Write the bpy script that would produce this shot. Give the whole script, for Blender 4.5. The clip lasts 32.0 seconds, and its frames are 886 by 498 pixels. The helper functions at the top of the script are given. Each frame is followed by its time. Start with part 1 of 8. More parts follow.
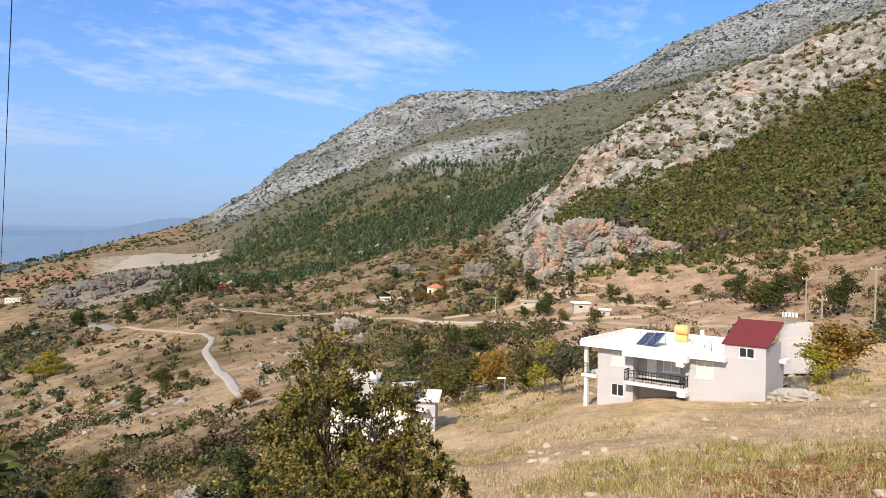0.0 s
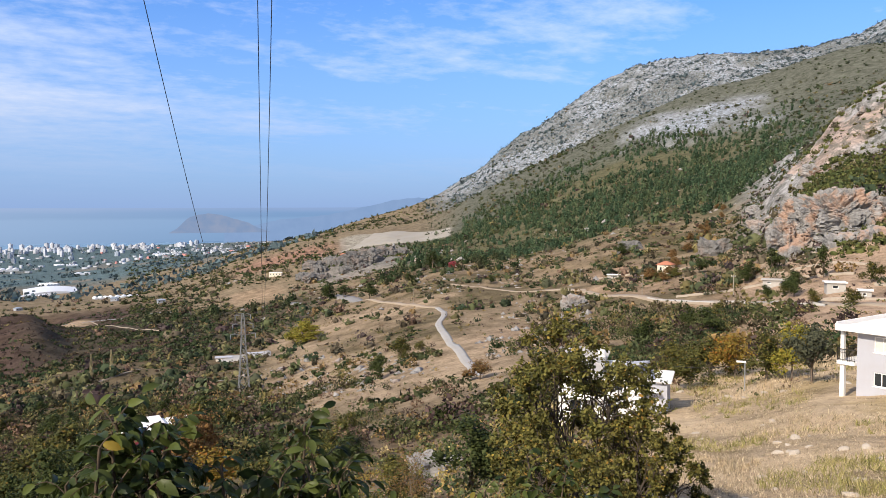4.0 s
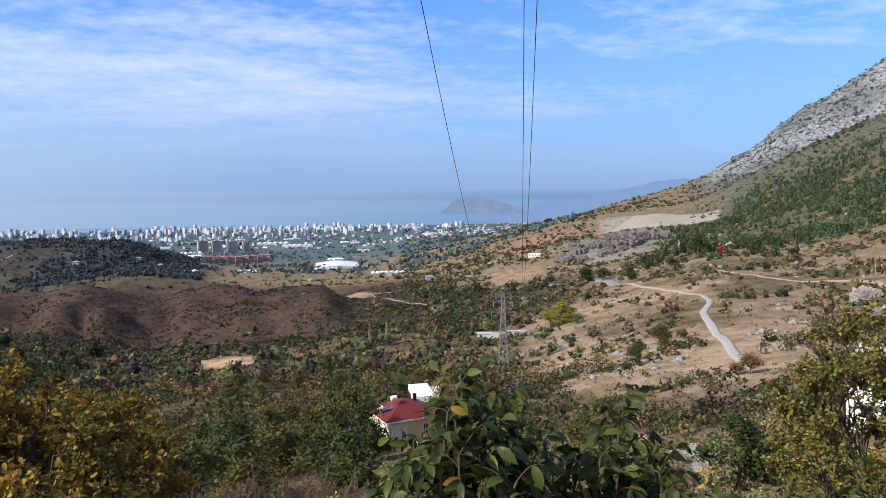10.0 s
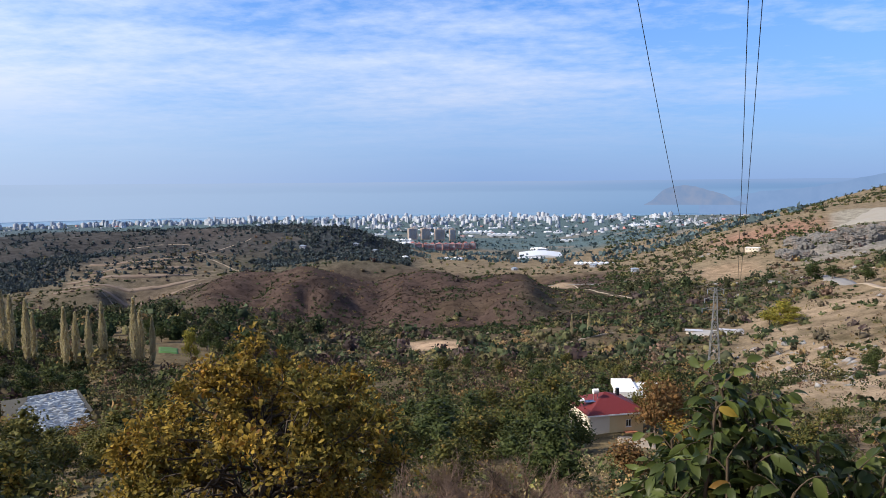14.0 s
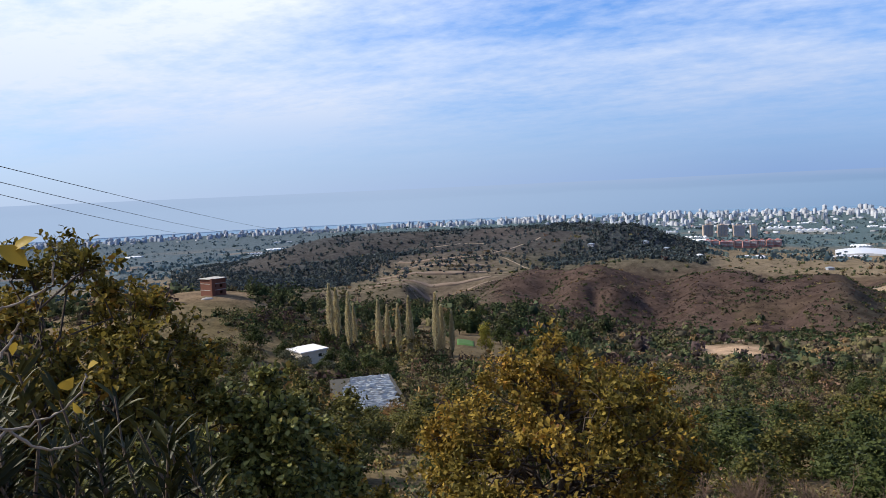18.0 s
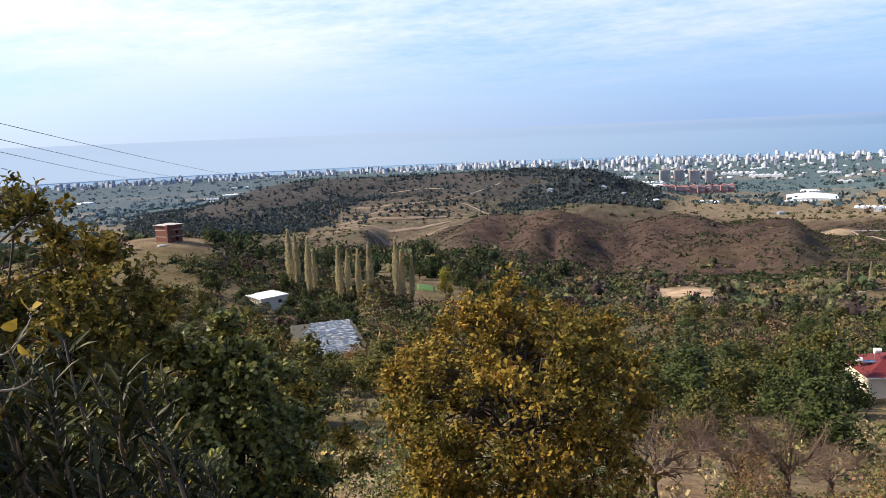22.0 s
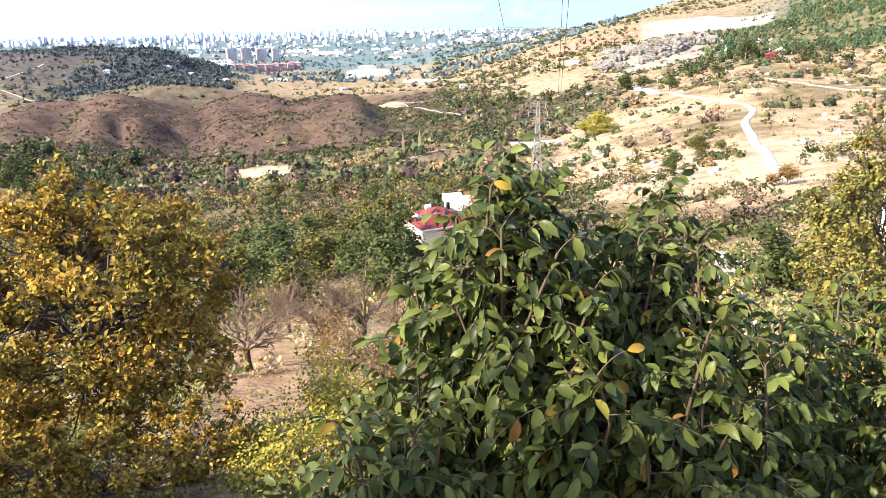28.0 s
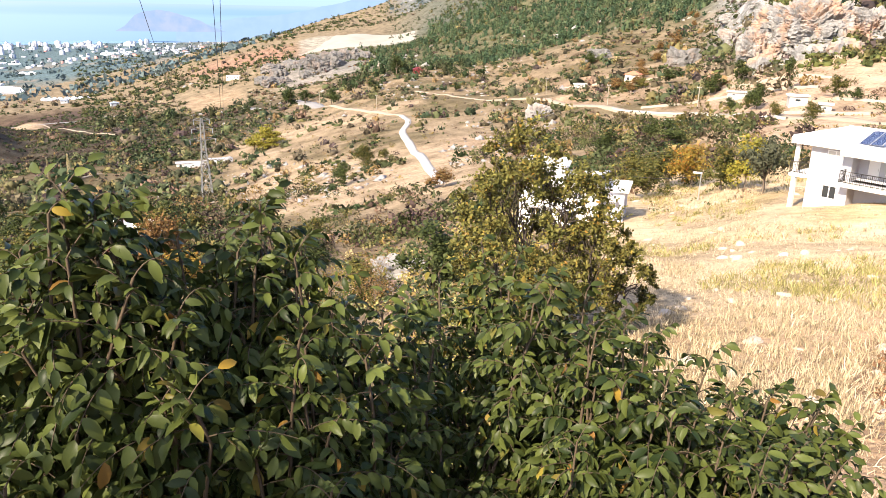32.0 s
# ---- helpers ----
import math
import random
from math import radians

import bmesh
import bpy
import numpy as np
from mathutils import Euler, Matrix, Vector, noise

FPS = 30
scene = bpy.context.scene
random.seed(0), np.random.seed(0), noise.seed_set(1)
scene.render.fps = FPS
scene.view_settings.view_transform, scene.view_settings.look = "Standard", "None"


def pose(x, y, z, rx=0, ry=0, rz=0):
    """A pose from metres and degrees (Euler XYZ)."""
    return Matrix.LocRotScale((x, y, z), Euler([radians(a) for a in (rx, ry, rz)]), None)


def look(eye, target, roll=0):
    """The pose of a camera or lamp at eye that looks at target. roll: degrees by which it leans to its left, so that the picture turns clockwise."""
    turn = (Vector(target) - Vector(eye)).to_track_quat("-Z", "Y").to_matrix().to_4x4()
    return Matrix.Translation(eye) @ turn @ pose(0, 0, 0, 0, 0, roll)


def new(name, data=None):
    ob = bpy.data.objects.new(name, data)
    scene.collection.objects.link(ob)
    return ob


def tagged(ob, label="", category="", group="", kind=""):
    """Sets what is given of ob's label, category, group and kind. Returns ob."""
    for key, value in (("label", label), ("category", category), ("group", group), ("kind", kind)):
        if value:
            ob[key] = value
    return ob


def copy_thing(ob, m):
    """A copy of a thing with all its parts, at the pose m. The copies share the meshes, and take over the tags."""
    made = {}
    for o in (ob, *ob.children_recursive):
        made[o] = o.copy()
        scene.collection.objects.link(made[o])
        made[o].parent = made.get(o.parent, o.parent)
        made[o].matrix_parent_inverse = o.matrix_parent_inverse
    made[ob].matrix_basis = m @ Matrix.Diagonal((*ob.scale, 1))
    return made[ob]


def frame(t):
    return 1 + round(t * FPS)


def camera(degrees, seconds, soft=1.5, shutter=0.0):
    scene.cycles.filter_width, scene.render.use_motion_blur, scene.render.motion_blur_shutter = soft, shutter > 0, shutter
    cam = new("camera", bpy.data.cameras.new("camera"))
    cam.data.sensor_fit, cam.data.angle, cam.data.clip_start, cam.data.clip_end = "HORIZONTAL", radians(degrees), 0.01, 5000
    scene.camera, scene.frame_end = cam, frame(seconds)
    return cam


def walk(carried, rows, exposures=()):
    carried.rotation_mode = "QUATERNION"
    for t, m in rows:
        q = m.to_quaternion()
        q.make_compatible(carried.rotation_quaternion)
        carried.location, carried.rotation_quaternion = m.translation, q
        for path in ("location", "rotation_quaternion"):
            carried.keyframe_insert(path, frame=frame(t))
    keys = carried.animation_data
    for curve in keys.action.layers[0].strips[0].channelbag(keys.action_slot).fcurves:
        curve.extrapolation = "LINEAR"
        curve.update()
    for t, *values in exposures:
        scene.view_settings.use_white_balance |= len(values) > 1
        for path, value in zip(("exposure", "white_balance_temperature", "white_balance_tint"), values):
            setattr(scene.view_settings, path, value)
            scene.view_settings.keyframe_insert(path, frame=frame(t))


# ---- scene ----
# ---- camera: one standing turn, the phone held at arm's length ----
cam = camera(62.06, 32.0, soft=0.6)
# seconds, heading to the right of +Y, tilt, lean (degrees)
TURN = [
    (0.0, 47.76, -1.10, 0.80), (0.5, 44.72, -1.60, 0.79), (1.0, 41.79, -2.06, 0.37), (1.5, 39.53, -2.34, 0.26),
    (2.0, 38.01, -2.51, 0.22), (2.5, 36.42, -2.54, 0.53), (3.0, 34.49, -2.64, 0.29), (3.5, 32.42, -2.90, 0.04),
    (4.0, 30.34, -3.00, -0.22), (4.5, 28.46, -3.13, -0.40), (6.5, 21.71, -3.90, -0.42), (7.0, 20.20, -4.02, -0.71),
    (7.5, 18.75, -4.11, -0.38), (8.0, 17.19, -4.15, -0.37), (8.5, 15.66, -4.32, -0.43), (9.0, 13.89, -4.39, -0.60),
    (9.5, 12.01, -4.30, -0.61), (10.0, 10.38, -4.29, -0.43), (10.5, 8.82, -4.66, -0.49), (11.0, 7.29, -5.09, -0.34),
    (11.5, 5.60, -5.36, -0.38), (12.0, 3.83, -5.52, -0.41), (12.5, 1.81, -5.55, -0.51), (13.0, 0.00, -5.32, -0.00),
    (13.5, -2.34, -4.99, -0.09), (14.0, -5.38, -4.96, -0.49), (14.5, -9.06, -5.12, -0.87), (16.5, -20.64, -5.46, -2.87),
    (17.0, -23.20, -5.24, -3.13), (17.5, -25.41, -4.78, -3.41), (18.0, -27.60, -4.51, -2.55), (18.5, -29.87, -4.19, -2.11),
    (19.0, -31.18, -3.85, -2.34), (19.5, -30.90, -3.41, -2.45), (20.0, -30.59, -3.50, -2.38), (20.5, -29.44, -3.58, -1.94),
    (21.0, -28.62, -3.69, -2.08), (21.5, -25.97, -7.06, -1.96), (22.0, -24.66, -8.88, -2.41), (22.5, -21.91, -10.72, -2.14),
    (23.0, -20.26, -11.87, -2.28), (23.5, -18.00, -13.11, -2.38), (24.0, -15.89, -14.50, -2.60), (24.5, -12.46, -15.66, -2.30),
    (26.5, -2.88, -18.00, -1.91), (27.0, 0.36, -18.11, -1.33), (27.5, 3.48, -18.32, -1.13), (28.0, 7.59, -18.94, -0.83),
    (28.5, 10.66, -19.60, -0.65), (29.0, 13.92, -19.77, -0.71), (29.5, 17.49, -19.53, -0.49), (30.0, 20.46, -19.23, -0.01),
    (30.5, 22.85, -19.10, 0.23), (31.0, 25.91, -18.86, 0.22), (31.5, 29.32, -18.33, 0.48), (32.0, 33.29, -17.79, 1.05),
]
REACH = 0.42


def eye_at(t, heading):
    """The phone swings round the shoulder and sinks a little on the way back."""
    a = radians(heading)
    sink = 0.07 * min(1.0, max(0.0, (t - 20.5) / 5.0))
    return Vector((REACH * math.sin(a), REACH * math.cos(a), -sink))


def turn_pose(t, heading, tilt, lean):
    a, e = radians(heading), radians(tilt)
    eye = eye_at(t, heading)
    way = Vector((math.sin(a) * math.cos(e), math.cos(a) * math.cos(e), math.sin(e)))
    return look(eye, eye + way * 10, lean)


walk(cam, [(t, turn_pose(t, h, e, r)) for t, h, e, r in TURN],
     exposures=((0, 0.26, 6900, 12), (4, 0.22, 6450, 12), (9, 0.22, 6200, 12), (16, 0.14, 6200, 11), (20.8, 0.05, 6250, 11), (22, 0.5, 6650, 11), (23, 1.0, 6800, 12), (24.5, 1.72, 6750, 12), (26.5, 1.82, 6650, 12), (29, 1.92, 6750, 12), (31, 1.64, 6800, 12), (32, 1.3, 6850, 13)))

# ---- light: late morning sun over the sea, thin high cloud ----
SUN_AZ, SUN_EL = -108.0, 37.0
SEA = -195.0


def bearing(az, el=0.0):
    a, e = radians(az), radians(el)
    return Vector((math.sin(a) * math.cos(e), math.cos(a) * math.cos(e), math.sin(e)))


sun = new("sun", bpy.data.lights.new("sun", "SUN"))
sun.data.energy, sun.data.angle, sun.data.color = 5.0, radians(0.6), (1.0, 0.89, 0.72)
sun.matrix_world = look(bearing(SUN_AZ, SUN_EL) * 50, (0, 0, 0))


class Nodes:
    """A short way to write a node tree."""

    def __init__(self, tree):
        self.tree = tree
        tree.nodes.clear()

    def add(self, kind, values=(), **fields):
        n = self.tree.nodes.new(kind)
        for k, v in fields.items():
            setattr(n, k, v)
        for k, v in dict(values).items():
            if isinstance(v, bpy.types.NodeSocket):
                self.tree.links.new(v, n.inputs[k])
            else:
                n.inputs[k].default_value = v
        return n

    def math(self, op, a, b=0.0, clamp=False):
        return self.add("ShaderNodeMath", {0: a, 1: b}, operation=op, use_clamp=clamp).outputs[0]

    def mix(self, fac, a, b, blend="MIX"):
        n = self.add("ShaderNodeMix", {0: fac, 6: a, 7: b}, data_type="RGBA", blend_type=blend)
        return n.outputs[2]

    def ramp(self, fac, *stops):
        n = self.add("ShaderNodeValToRGB", {0: fac})
        r = n.color_ramp
        while len(r.elements) < len(stops):
            r.elements.new(1.0)
        while len(r.elements) > len(stops):
            r.elements.remove(r.elements[-1])
        for e, (p, c) in zip(r.elements, stops):
            e.position, e.color = p, (c if len(c) == 4 else (*c, 1)) if not isinstance(c, float) else (c, c, c, 1)
        return n.outputs[0]

    def range(self, v, a, b, c=0.0, d=1.0):
        return self.add("ShaderNodeMapRange", {0: v, 1: a, 2: b, 3: c, 4: d}, clamp=True).outputs[0]

    def noise(self, vec, scale, detail=4.0, rough=0.55, out=0):
        return self.add("ShaderNodeTexNoise", {"Vector": vec, "Scale": scale, "Detail": detail, "Roughness": rough}).outputs[out]


def c4(r, g, b):
    return (r, g, b, 1.0)


world = bpy.data.worlds.new("world")
scene.world = world
world.use_nodes = True
w = Nodes(world.node_tree)
sky = w.add("ShaderNodeTexSky", sky_type="NISHITA", sun_disc=False, sun_elevation=radians(SUN_EL),
            sun_rotation=radians(SUN_AZ % 360), altitude=200.0, air_density=1.0, dust_density=0.6, ozone_density=2.0)
way = w.add("ShaderNodeTexCoord").outputs["Generated"]
xyz = w.add("ShaderNodeSeparateXYZ", {0: way})
up = xyz.outputs[2]
lift = w.math("ADD", w.math("MAXIMUM", up, 0.0), 0.10)
flat = w.add("ShaderNodeCombineXYZ", {0: w.math("DIVIDE", xyz.outputs[0], lift), 1: w.math("DIVIDE", xyz.outputs[1], lift), 2: 0.0}).outputs[0]
bent = w.add("ShaderNodeMapping", {"Vector": flat, "Rotation": (0, 0, radians(25)), "Scale": (0.62, 1.0, 1.0)}).outputs[0]
thin = w.noise(bent, 0.62, 6.0, 0.58)
fine = w.noise(bent, 3.0, 6.0, 0.65)
ripple = w.noise(flat, 9.0, 5.0, 0.6)
tuft = w.math("ADD", w.math("MULTIPLY", thin, 0.68), w.math("ADD", w.math("MULTIPLY", fine, 0.2), w.math("MULTIPLY", ripple, 0.15)))
# more cloud towards the sun's side
side = w.math("ADD", w.math("MULTIPLY", xyz.outputs[0], -0.14), 0.03)
veil = w.range(w.math("ADD", tuft, side), 0.47, 0.70, 0.0, 0.95)
high = w.range(up, 0.01, 0.12)
veil = w.math("MULTIPLY", veil, high)
blue = w.mix(1.0, sky.outputs[0], c4(0.98, 1.5, 2.25), "MULTIPLY")
cloudy = w.mix(veil, blue, c4(12.0, 12.4, 13.0))
# damp air over the sea
damp = w.mix(w.range(xyz.outputs[0], -0.05, -0.9), c4(3.2, 4.75, 8.1), c4(6.5, 7.7, 9.8))
hazy = w.mix(w.range(up, 0.0, 0.26, 0.93, 0.0), cloudy, damp)
w.add("ShaderNodeOutputWorld", {0: w.add("ShaderNodeBackground", {0: hazy, 1: 0.078}).outputs[0]})

# ---- the lie of the land ----


def hash01(ix, iy, seed):
    n = (ix.astype(np.int64) * 374761393 + iy.astype(np.int64) * 668265263 + seed * 974634777) & 0x7FFFFFFF
    n = ((n ^ (n >> 13)) * 1274126177) & 0x7FFFFFFF
    return ((n ^ (n >> 16)) & 0xFFFF) / 65535.0


def grain(x, y, size, seed=0):
    """Smooth value noise, -1 to 1, over cells of that size in metres."""
    u, v = x / size, y / size
    iu, iv = np.floor(u), np.floor(v)
    fu, fv = u - iu, v - iv
    fu, fv = fu * fu * (3 - 2 * fu), fv * fv * (3 - 2 * fv)
    a, b = hash01(iu, iv, seed), hash01(iu + 1, iv, seed)
    c, d = hash01(iu, iv + 1, seed), hash01(iu + 1, iv + 1, seed)
    return (a + (b - a) * fu + (c - a) * fv + (a - b - c + d) * fu * fv) * 2 - 1


def rough(x, y, size, seed=0, octaves=4, gain=0.5):
    total, amp = 0.0, 1.0
    for k in range(octaves):
        total = total + amp * grain(x, y, size / 2 ** k, seed + k)
        amp *= gain
    return total


STEPS = np.linspace(math.log(1.0), math.log(4400.0), 140)
SLOPES = {}


def slope_line(az, line):
    """How the land falls along one bearing: 'metres:degrees above or under the eye' from near to far."""
    pairs = [p.split(":") for p in line.split()]
    r = [float(a) for a, b in pairs]
    e = [float(b) for a, b in pairs]
    z25 = r[0] * math.tan(radians(e[0]))
    for d, z in ((10.0, -2.6 + (z25 + 2.6) * 0.42), (4.0, -4.3 + (z25 + 12) * 0.16), (2.2, -3.4), (1.0, -1.75)):
        r.insert(0, d)
        e.insert(0, math.degrees(math.atan2(z, d)))
    SLOPES[az] = np.interp(STEPS, np.log(r), e)


slope_line(-140, "25:-4 80:4 200:9 600:10 1500:8 4400:3")
slope_line(-105, "25:-14 80:-8 200:-3 600:2 1500:2 4400:0")
slope_line(-80, "25:-22 60:-15 120:-10 200:-7.5 300:-7 500:-7.5 900:-6 1500:-5 2500:-4 4400:-2.55")
slope_line(-62, "25:-25 60:-18 120:-13 200:-9.5 260:-8 320:-7.5 500:-9 900:-8 1500:-6.2 2500:-4.2 4400:-2.55")
slope_line(-45, "25:-25 60:-19 120:-14.5 180:-10.8 257:-7.0 300:-6.7 400:-8.6 700:-8.2 1000:-6.6 1500:-5.2 2500:-4 4400:-2.55")
slope_line(-35, "25:-26 60:-20.5 110:-17 150:-15.3 200:-12.6 250:-10.6 320:-8.9 400:-8.7 600:-9.5 900:-7.5 1200:-5 1500:-3.1 1900:-3.9 2600:-3.9 4400:-2.55")
slope_line(-25, "25:-26 60:-21 110:-17.5 150:-15.3 200:-13 280:-10.7 400:-9.4 500:-9.1 650:-8.6 800:-7.6 1000:-6.2 1300:-4.4 1500:-3.1 1900:-3.9 2600:-3.9 4400:-2.55")
slope_line(-15, "25:-26.5 60:-21.5 110:-18 160:-16 230:-14.2 300:-12.9 380:-11.4 520:-9 640:-7.2 750:-6 850:-6.4 1100:-5.7 1350:-3.7 1500:-3.1 1800:-4 2600:-3.9 4400:-2.55")
slope_line(-6, "25:-27 60:-22 110:-18.5 160:-16.3 230:-14.5 330:-12.7 400:-11.5 520:-9.3 640:-7.7 760:-6.8 900:-7.1 1200:-6 1600:-5.2 2400:-4.3 3000:-3.6 4400:-2.55")
slope_line(3, "25:-27 60:-22 95:-18 160:-16 230:-14.5 330:-12 450:-10 600:-8.6 750:-7.6 900:-7.2 1200:-6.2 1500:-5.65 2000:-4.9 2600:-4.1 3400:-3.2 4400:-2.5")
slope_line(10, "25:-27 60:-21.5 95:-17.6 160:-16 250:-13.9 350:-11.2 450:-9.4 600:-8 800:-6.8 1000:-6 1400:-5 2000:-4 2800:-3.2 4400:-2.4")
slope_line(17, "25:-27 60:-21 100:-18 160:-16 250:-13.8 330:-10.9 430:-9.4 620:-7.5 750:-6.4 900:-4.7 1200:-3.4 1600:-2.6 2200:-2.9 3200:-2.7 4400:-2.3")
slope_line(25, "25:-26 60:-20.5 110:-17 160:-15 220:-12.3 300:-9.6 380:-8 500:-6.6 700:-5 900:-3.6 1100:-2.5 1200:-1.7 1600:-1.2 2200:-0.4 2600:-1 4400:-2.3")
slope_line(30, "25:-25 60:-20 110:-16.3 160:-14 220:-11 300:-8.6 340:-7.8 420:-6.2 500:-5 700:-4 900:-3 1100:-2 1200:-1.4 1400:-0.4 1500:-0.6 1800:-0.4 2250:1.35 2500:0.5 4400:-1")
slope_line(37, "25:-22 60:-18 110:-14.5 160:-12.2 220:-10 300:-7.8 400:-6 500:-4.6 700:-3 900:-0.8 1150:1.6 1350:3.4 1500:3.0 1850:2.6 2000:4.0 2250:5.75 2500:4.5 4400:1")
slope_line(45, "25:-20 60:-16.5 110:-13 160:-10.8 220:-8.8 300:-6.4 450:-3.2 700:-0.5 900:2.4 1150:5.0 1300:6.3 1380:6.9 1500:6.5 1850:6.2 2000:8.0 2250:10.3 2500:9 4400:4")
slope_line(49, "25:-20 60:-16 110:-12.2 160:-9.8 220:-7.8 300:-5.4 450:-2.6 700:0.5 900:2.9 1150:5.5 1300:7.6 1380:8.6 1500:8.2 1850:8 2000:9 2250:10.65 2500:9 4400:5")
slope_line(52, "25:-20 60:-15.5 110:-11.5 160:-9 220:-6.8 300:-4.5 450:-1.6 700:1.5 900:3.5 1150:6 1300:8.2 1380:9.2 1500:8.9 1850:8.7 2000:9.6 2250:10.9 2500:9 4400:6")
slope_line(58, "25:-19 60:-13.6 80:-12 110:-10.5 160:-7.8 230:-4.6 280:-2.6 295:1.2 340:1.5 360:1.9 440:5.8 470:5.6 700:5.4 900:6.2 1150:7.6 1300:9.6 1380:10.6 1500:10.3 1850:10 2000:10.4 2250:11.2 2500:9 4400:7")
slope_line(62, "25:-18.4 60:-13 80:-11.5 110:-9.9 160:-7.2 230:-4.1 278:-1.7 290:-0.6 305:0.45 340:1.5 362:2.5 450:8.8 490:8.6 900:8.2 1150:8.6 1380:10.8 1500:10.6 1850:10.6 2250:12.9 2500:11 4400:8")
slope_line(65, "25:-18 60:-12.5 80:-11 110:-9.5 160:-6.8 230:-3.8 300:-1 345:2.4 365:3.5 460:10.4 500:10.2 900:10 1380:11 1850:11.5 2250:14.5 2500:12 4400:9")
slope_line(72, "25:-17 60:-11.8 80:-10 110:-8 160:-5.3 230:-2.2 300:1 350:4 385:6.2 470:12.5 510:12.2 900:12 1850:13 2250:16.6 2500:14 4400:11")
slope_line(80, "25:-15 60:-10.5 80:-8.8 110:-6.5 160:-3.5 230:0 300:3 350:6 385:8 480:15 520:14.8 900:14 1850:14 2250:17.5 2500:14 4400:11")
slope_line(110, "25:-6 80:2 200:8 600:16 1500:18 3200:19 4400:12")
slope_line(160, "25:2 80:8 200:13 600:17 1500:16 3200:13 4400:8")
slope_line(220, "25:-4 80:4 200:9 600:10 1500:8 4400:3")
AZ = np.array(sorted(SLOPES))
TABLE = np.array([SLOPES[a] for a in AZ])


def polar(x, y):
    r = np.maximum(np.hypot(x, y), 1e-6)
    a = np.degrees(np.arctan2(x, y))
    return np.where(a < -140, a + 360, a), r


def ramp01(v, a, b):
    t = np.clip((v - a) / (b - a), 0, 1)
    return t * t * (3 - 2 * t)


def bump01(v, a, b, soft):
    return ramp01(v, a - soft, a + soft) * (1 - ramp01(v, b - soft, b + soft))


def tilt_table(a, r):
    """Smooth reading of the table: cubic over the bearings, straight along each."""
    k = np.clip(np.searchsorted(AZ, a, side="right") - 1, 0, len(AZ) - 2)
    a0, a1 = AZ[k], AZ[k + 1]
    t = np.clip((a - a0) / (a1 - a0), 0, 1)
    u = np.clip((np.log(np.clip(r, 1, 4400)) - STEPS[0]) / (STEPS[1] - STEPS[0]), 0, len(STEPS) - 1.001)
    j = u.astype(int)
    f = u - j

    def col(i):
        i = np.clip(i, 0, len(AZ) - 1)
        return TABLE[i, j] * (1 - f) + TABLE[i, j + 1] * f

    p, q = col(k), col(k + 1)
    kp, kn = np.clip(k - 1, 0, len(AZ) - 1), np.clip(k + 2, 0, len(AZ) - 1)
    mp = np.where(kp < k, (q - col(kp)) / np.maximum(a1 - AZ[kp], 1e-6), (q - p) / (a1 - a0)) * (a1 - a0)
    mq = np.where(kn > k + 1, (col(kn) - p) / np.maximum(AZ[kn] - a0, 1e-6), (q - p) / (a1 - a0)) * (a1 - a0)
    t2, t3 = t * t, t * t * t
    return (2 * t3 - 3 * t2 + 1) * p + (t3 - 2 * t2 + t) * mp + (3 * t2 - 2 * t3) * q + (t3 - t2) * mq


CREST_AZ = [-29, -27, -25, -23, -20.7, -17, -15.5, -13.9, -12.2, -10.6, -8.7, -7, -5, -3.7, -1.5, 0.2, 3]
CREST_EL = [-9.0, -8.35, -7.55, -6.75, -6.3, -6.1, -6.05, -6.6, -7.1, -7.15, -6.5, -6.4, -6.6, -7.3, -7.6, -7.9, -8.2]


def brown_hill(a, r):
    """The rounded heath hill: its share of the land, and how it rises to its crest and falls behind."""
    crest = np.interp(a, CREST_AZ, CREST_EL)
    rc = 690 + 25 * np.sin(a * 0.5)
    foot = tilt_table(a, np.full_like(r, 400.0))
    s = np.clip(np.log(r / 400) / np.log(rc / 400), 0, 1)
    tilt = np.where(r < rc, foot + (crest - foot) * s ** 0.85, crest - 1.3 * ramp01(r, rc, rc + 160))
    share = ramp01(a, -31, -28) * (1 - ramp01(a, 0.5, 4)) * ramp01(r, 400, 440) * (1 - ramp01(r, 840, 980))
    return share, tilt, np.abs(r - rc)


def spurs(x, y):
    """0 in the gullies between the spurs of the heath hill, up to 1 on their backs."""
    return np.abs(grain(x + 0.12 * y + 14 * grain(x, y, 60, 65), y * 0.28, 85, 61))


def crag(a, r, x, y):
    """Where bare rock stands out: the cliff, the rock hill, the quarry knoll, the far mountain."""
    cliff = bump01(a, 54.5, 63, 1.5) * bump01(r, 276, 330, 14)
    hill = bump01(a, 53, 90, 2) * bump01(r, 345, 700, 8) * ramp01(r * 0.22 + 5 * grain(x, y, 32, 5) - (a - 55) * 0.4, 78, 83)
    knoll = 0.5 * bump01(a, 21, 27.5, 1.5) * bump01(r, 760, 980, 50)
    peak = ramp01(r, 1800, 1870) * ramp01(a, 29, 33)
    mid = bump01(a, 44.5, 54.5, 1.5) * bump01(r, 1080, 1290, 40) * ramp01(grain(x, y, 70, 7), -0.5, 0.1)
    return np.clip(cliff + hill * 0.9 + knoll + peak + mid, 0, 1)


